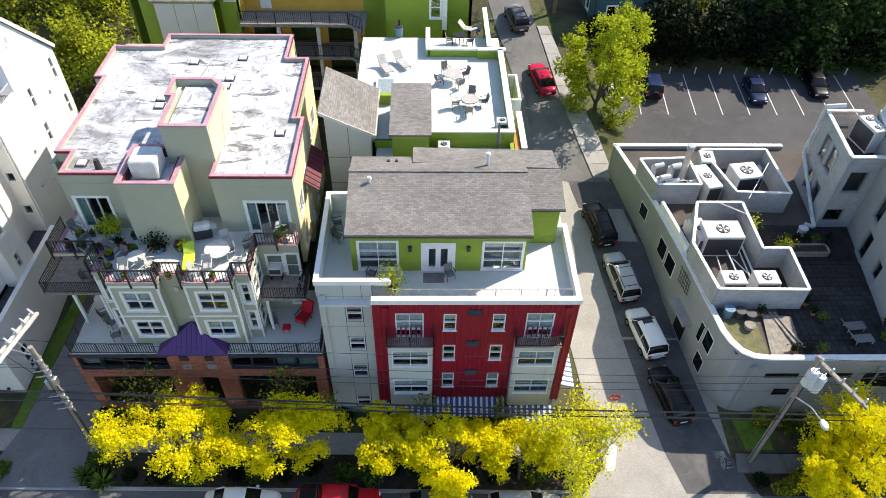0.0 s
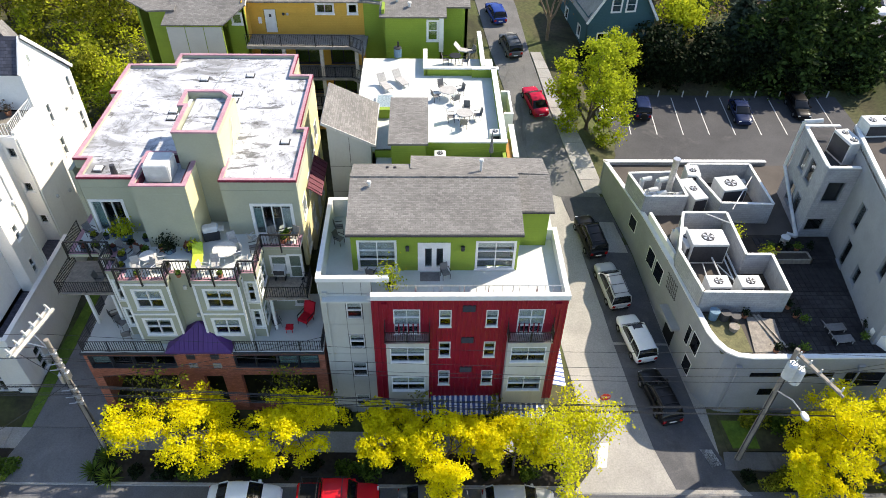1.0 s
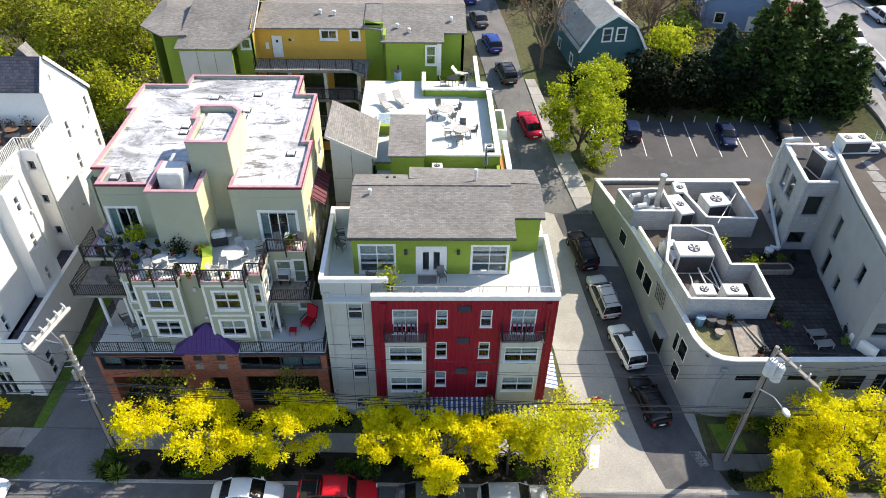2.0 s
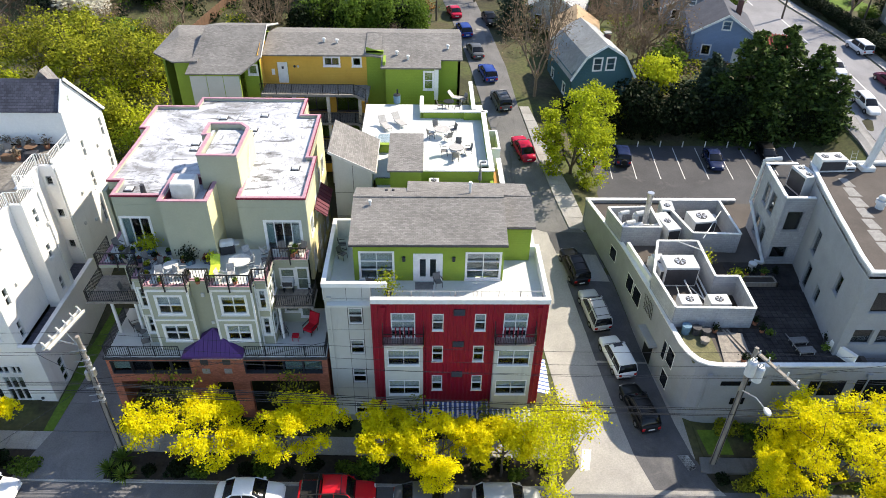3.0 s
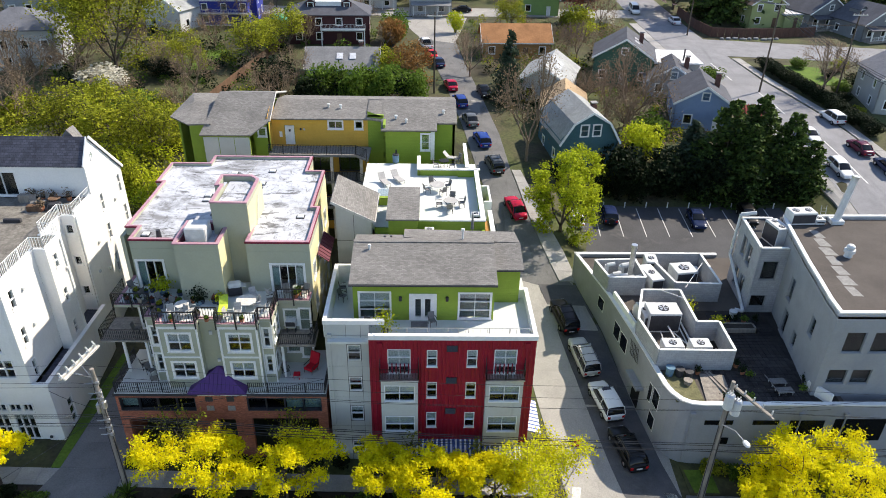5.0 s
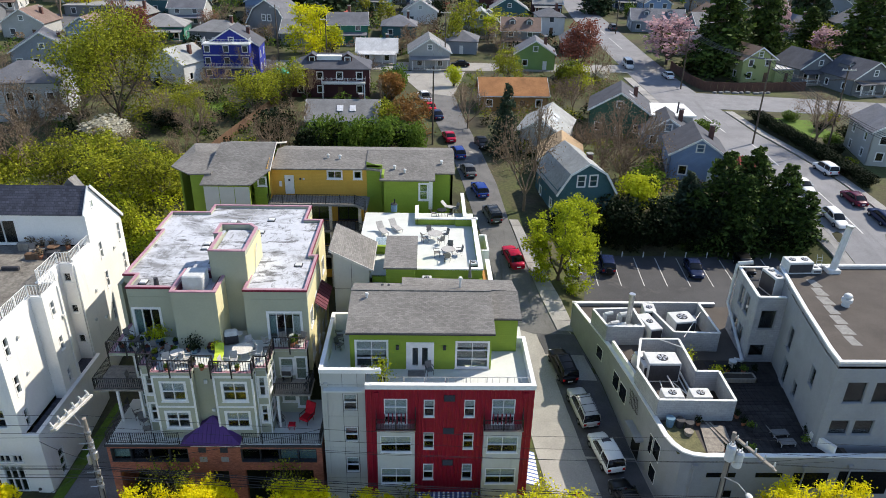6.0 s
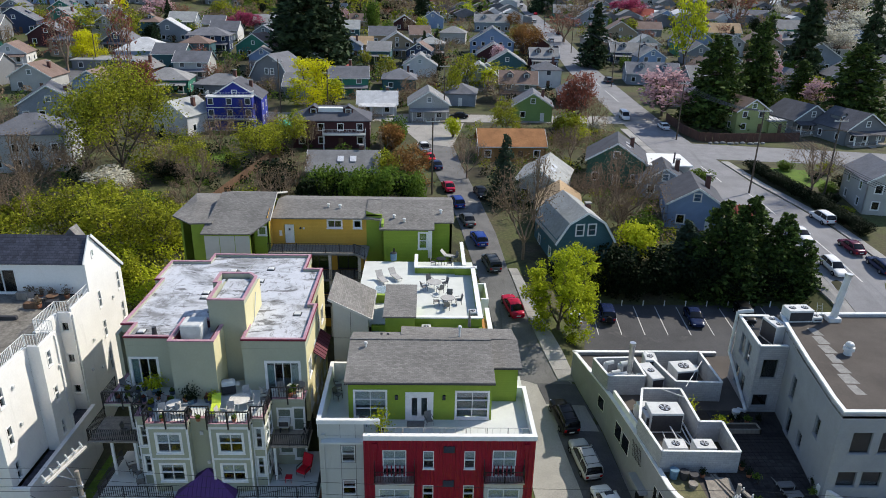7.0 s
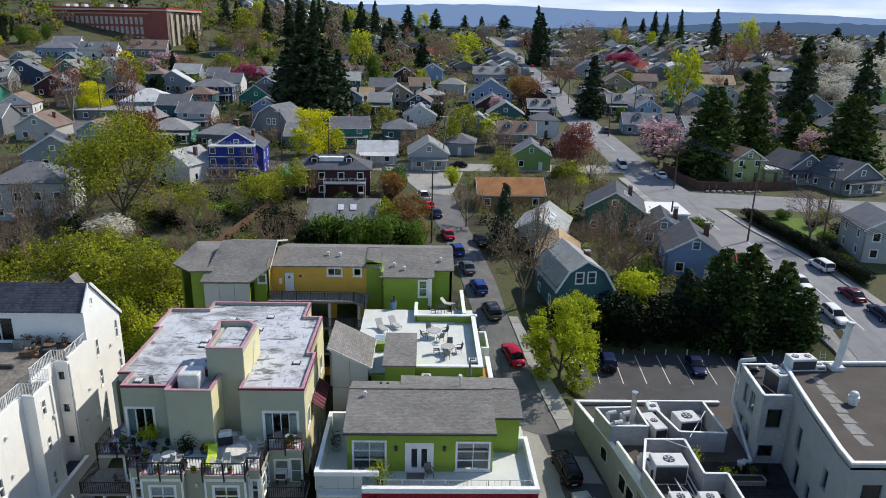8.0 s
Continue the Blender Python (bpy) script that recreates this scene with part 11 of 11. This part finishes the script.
part("hood", Geo().bev(-.5, .5, -.3, .3, .8, 1.15, .1), "unit_white", bq)
part("side_shelf", Geo().box(.5, .85, -.25, .25, .76, .8), "unit_white", bq)
for x, y in ((-6.15, 6.0), (-5.95, 6.4)):
    pot(x, y, TZ, .26, .34, ("leaf_olive", "leaf_green")[int(x * 10) % 2], .25, "terracotta", "terracotta pot with a leafy plant")
for x in (-17.5, -15, -12.4, -9.8):
    pot(x + .2, 5.2 if x < -16 else 2.75, TZ, .18, .25, "leaf_green", .14, "terracotta", "small terracotta pot on the terrace edge")
# balconies and podium of the olive building
wa = thing("window_air_conditioner", "white window air conditioner", "air conditioner", (-6.6, 5.35, 10.75))
part("casing", Geo().bev(-.4, .4, -.3, .3, 0, .55, .03), "unit_white", wa)
part("grille", Geo().box(-.35, .35, -.312, -.302, .1, .5), "dark_metal", wa)
part("stand", Geo().box(-.35, -.3, -.2, .2, -.55, 0).box(.3, .35, -.2, .2, -.55, 0), "black_metal", wa)
bc = thing("bicycle", "dark bicycle leaning on a balcony", "bicycle", (-4.9, 4.6, 10.2), 80)
for x in (-.5, .5):
    w_ = Geo()
    for k in range(16):
        a, b = k * .3927, (k + 1) * .3927
        w_.rod((x + math.cos(a) * .33, 0, .34 + math.sin(a) * .33), (x + math.cos(b) * .33, 0, .34 + math.sin(b) * .33), .025, .025, 5, cap=False)
    part("wheel", w_, "rubber", bc, whole=True)
part("frame", Geo().rod((-.5, 0, .34), (-.1, 0, .8), .02, .02, 6).rod((-.1, 0, .8), (.38, 0, .85), .02, .02, 6).rod((.38, 0, .85), (.5, 0, .34), .02, .02, 6).rod((-.1, 0, .8), (.0, 0, .34), .02, .02, 6).rod((0, 0, .34), (.38, 0, .8), .02, .02, 6), "dark_metal", bc, whole=True)
part("handlebar", Geo().rod((.38, -.25, .95), (.38, .25, .95), .015, .015, 6), "black_metal", bc)
part("saddle", Geo().bev(-.22, .02, -.07, .07, .82, .88, .02), "rubber", bc)
lc = thing("lounge_chair", "red cushioned lounge chair with a high back", "chair", (-4.9, 3.4, 7.45), -28)
part("seat_cushion", Geo().bev(-.4, .4, -.5, .35, .34, .5, .06), "red_cloth", lc)
part("back_cushion", Geo().slab([(-.4, .3, .48), (.4, .3, .48), (.4, .62, 1.4), (-.4, .62, 1.4)], .14), "red_cloth", lc)
for a in (-.36, .36):
    part("armrest", Geo().beam((a * 1.15, -.4, .68), (a * 1.15, .4, .68), .06, .04).rod((a * 1.15, -.38, .68), (a * 1.15, -.38, .3), .02, .02, 6), "black_metal", lc)
    for b in (-.45, .3):
        part("leg", Geo().rod((a, b, 0), (a, b, .36), .025, .025, 6), "black_metal", lc)
st_ = thing("red_stool", "small red garden stool", "stool", (-5.9, 2.5, 7.45))
part("seat", Geo().bev(-.25, .25, -.25, .25, .38, .45, .02), "red_cloth", st_)
for a in (-.2, .2):
    for b in (-.2, .2):
        part("leg", Geo().rod((a, b, 0), (a, b, .38), .025, .025, 6), "red_cloth", st_)
chair(-6.8, 2.9, 7.45, 30)
chair(-17.2, 2.9, 7.45, 60)
chair(-16.6, 1.9, 7.45, 200)
chair(-17.9, 3.6, 7.45, 120)
chair(-18.6, 5.0, 10.2, 90)
for o in scene.objects:
    if o not in _old and o.parent is None:
        o.location = LIFT @ o.location if o.location.z > 9 else o.location + Vector((0, 0, 0.45))
# roof patio of the low building
for x, y, a in ((32.7, 4.0, 5), (32.8, 2.9, 5)):
    lounger(x, y, 6.08, a + 90, "chair_cloth", "dark folded patio lounger on the pavers", "patio loungers")
for i, (x, y) in enumerate(((31.4, 12.7), (32.2, 12.7), (32.9, 12.7), (33.6, 12.6), (34.6, 12.6), (30.6, 5.3), (30.9, 4.7), (30.4, 6.2), (35.3, 4.2), (29.8, 2.0), (28.9, 1.95), (27.9, 2.0), (34.6, 3.0), (26.8, 5.3))):
    pot(x, y, 6.05, .22, .36, ("leaf_green", "leaf_dark", "leaf_dark")[i % 3], .3, "terracotta" if i % 2 else "dark_metal", "terracotta patio pot with green leaves" if i % 2 else "dark patio pot with green leaves")
pb = thing("planter_box", "long dark timber planter with shrubs", "planter", (31.6, 11.6, 6.05))
for a, b, c, d in ((-1.2, 2.6, .3, .45), (-1.2, 2.6, -.6, -.45), (-1.2, -1.05, -.6, .45), (2.45, 2.6, -.6, .45)):
    part("board", Geo().box(a, b, c, d, 0, .45), "wood_grey", pb)
part("soil", Geo().box(-1.05, 2.45, -.45, .3, .05, .38), "soil", pb)
pot(30.5, 11.4, 6.05, .3, .5, "leaf_lime", .6, "wood_grey", "lime green shrub in a timber tub", 1.2)
pot(28.6, 13.2, 6.05, .3, .5, "leaf_lime", .5, "wood_grey", "tall lime green plant behind a screen wall", 2.2)
for x, y, c, h, l in ((32.9, 13.5, "unit_white", .7, "white plastic bucket"), (24.4, 5.2, "teal_tub", .8, "blue plastic bin"), (25.9, 4.9, "dark_metal", .6, "dark plastic tub"), (25.6, 4.1, "wood_grey", .35, "small grey bucket"), (25.2, 5.1, "dark_metal", .7, "dark grey bin")):
    b_ = thing("bucket", l + " on the roof", "bucket", (x, y, 6.05))
    part("shell", Geo().rod((0, 0, 0), (0, 0, h), .3, .36, 14), c, b_)
    part("rim", Geo().rod((0, 0, h), (0, 0, h + .04), .38, .38, 14), c, b_)
for k, (a, b) in enumerate((((27.5, 5.4, 6.2), (28.4, 2.3, 6.2)), ((27.8, 5.4, 6.2), (28.8, 2.3, 6.2)))):
    solid("timber_plank", Geo().beam(a, b, .18, .08), "wood_grey" if k < 2 else "unit_white", "long weathered plank lying on the roof" if k < 2 else "white pole leaning on the screen", "plank", group="roof planks")
rk = thing("wall_trellis", "dark metal trellis on the alley wall", "trellis", (22.4, 9.2, 4.2), -82)
for i in range(6):
    part("bar", Geo().rod((i * .3 - .8, .35, .2), (i * .3 - .6, .1, 2.1), .025, .025, 5), "dark_metal", rk)
for i in range(4):
    part("crossbar", Geo().rod((-.9, .3 - .06 * i, .4 + i * .5), (.9, .3 - .06 * i, .4 + i * .5), .02, .02, 5), "dark_metal", rk)
# terrace of the white building
for x, y, a in ((-29.6, 14.6, 20), (-28.8, 15.0, -30), (-33.5, 14.8, 60), (-36.5, 15.8, 0), (-38, 13, 45), (-35, 11, 100)):
    chair(x, y, 16.51, a, label="dark garden chair on a weathered roof")
table(-27.9, 14.9, 16.51, .5, "dark garden table on a weathered roof", "wood_brown", "black_metal")
lounger(-36.5, 11.5, 16.51, 60, "blind_cloth", "white folding lounger on a weathered roof")
for x, y in ((-28.4, 15.6), (-28.6, 13.9), (-30.5, 16.0), (-27.2, 15.9), (-29.3, 15.8)):
    pot(x, y, 16.51, .25, .4, "leaf_brown", .4, "terracotta", "terracotta pot with dry stems")
for i, (x, y, w, d, h) in enumerate(((-29.2, 13.9, 1.2, 0.5, 0.5), (-27.6, 14.2, 0.9, 0.7, 0.6), (-30.8, 15.6, 1.0, 0.5, 0.7), (-34.2, 9.5, 1.8, 1.0, 0.12), (-32.0, 8.0, 1.3, 0.9, 0.1), (-30.0, 11.8, 1.4, 0.3, 0.3), (-36.6, 15.2, 0.8, 0.6, 0.7))):
    solid("garden_crate", Geo().bev(x - w / 2, x + w / 2, y - d / 2, y + d / 2, 16.5, 16.5 + h, 0.03).box(x - w / 2 + 0.05, x + w / 2 - 0.05, y - d / 2 - 0.02, y - d / 2, 16.5 + h * 0.3, 16.5 + h * 0.7), ("wood_brown", "dark_metal", "wood_grey", "blind_cloth")[i % 4], "weathered crate among terrace clutter", "crate", group="terrace clutter")
# garden things of the district
fn = thing("timber_fence", "long brown timber garden fence", "fence", (0, 0, 0))
for k in range(26):
    f = k / 25
    x, y = -30.5 + 11.0 * f * .55, 66 + 34 * f
    part("board", Geo().beam((x, y, gz(x, y) + .9), (x + .3, y + 1.3, gz(x, y) + .9), .06, 1.8), "wood_brown", fn)
fe = thing("timber_fence", "tall dark reddish timber fence round a corner garden", "fence", (0, 0, 0))
_fl = [Vector(p) for p in ((63.3, 130), (63.4, 118), (64.8, 111.2), (70.5, 110.4), (78.5, 111.0), (88, 112.4))]
for a, b in zip(_fl, _fl[1:]):
    n = max(1, round((b - a).length / 1.5))
    for k in range(n):
        p, q = a.lerp(b, k / n), a.lerp(b, (k + .96) / n)
        part("board", Geo().beam((p.x, p.y, gz(p.x, p.y) + 1.0), (q.x, q.y, gz(q.x, q.y) + 1.0), .08, 2.0), "fence_brown", fe)
for _i in range(9):
    _x = 66.5 + _i * 1.5
    solid("boulder", Geo().ball((_x, 109.0 + .3 * (_i % 3), gz(_x, 109) + .15), .5 + .12 * (_i % 4), .45, .38, 8, 5), "patch_grey", "grey rounded boulder at the foot of a fence", "boulder", group="garden boulders")
gb = thing("green_tarp_dome", "bright green rounded garden tarpaulin", "tarpaulin", (-27.2, 112.5, gz(-27, 112)))
part("cover", Geo().ball((0, 0, 1.4), 2.0, 2.0, 1.9, 16, 8, -.7), mat("tarp_green", (.03, .38, .2), (.025, .3, .16), rough=.5), gb)
part("frame", Geo().rod((-1.8, 0, -.2), (1.8, 0, -.2), .06, .06, 6), "steel", gb)
wg = thing("garage", "low garage with a bright white flat roof", "garage", (47.4, 83.0, gz(47.6, 82) + 0.3), -4)
part("wall", Geo().box(-3.8, 3.8, -4.0, 4.0, -1.4, 3.4), "wall_pale", wg)
part("flat_roof", Geo().box(-4.2, 4.2, -4.6, 4.6, 3.403, 3.65), "white_trim", wg, "bright white flat roof")
part("garage_door", Geo().box(-1.6, 1.6, -4.06, -4.003, -0.2, 2.2), "white_trim", wg)
part("roof_flue", Geo().rod((1.2, -2.8, 3.65), (1.2, -2.8, 5.6), 0.16, 0.14, 8), "dark_metal", wg)
rt = thing("tiled_porch", "lean-to porch with a red tiled roof", "porch", (51.2, 57.5, gz(51, 57)), -12)
part("roof", Geo().slab([(-2, -3.2, 2.2), (2, -3.2, 2.2), (2, 1.5, 4.4), (-2, 1.5, 4.4)], .15), "roof_brick", rt, "red tiled roof")
for i in range(9):
    part("tile_row", Geo().beam((-1.9 + i * .47, -3.2, 2.3), (-1.9 + i * .47, 1.5, 4.5), .12, .1), "roof_brick", rt)
for x in (-1.8, 1.8):
    part("post", Geo().box(x - .1, x + .1, -3.0, -2.8, -1.2, 2.2), "wood_brown", rt)
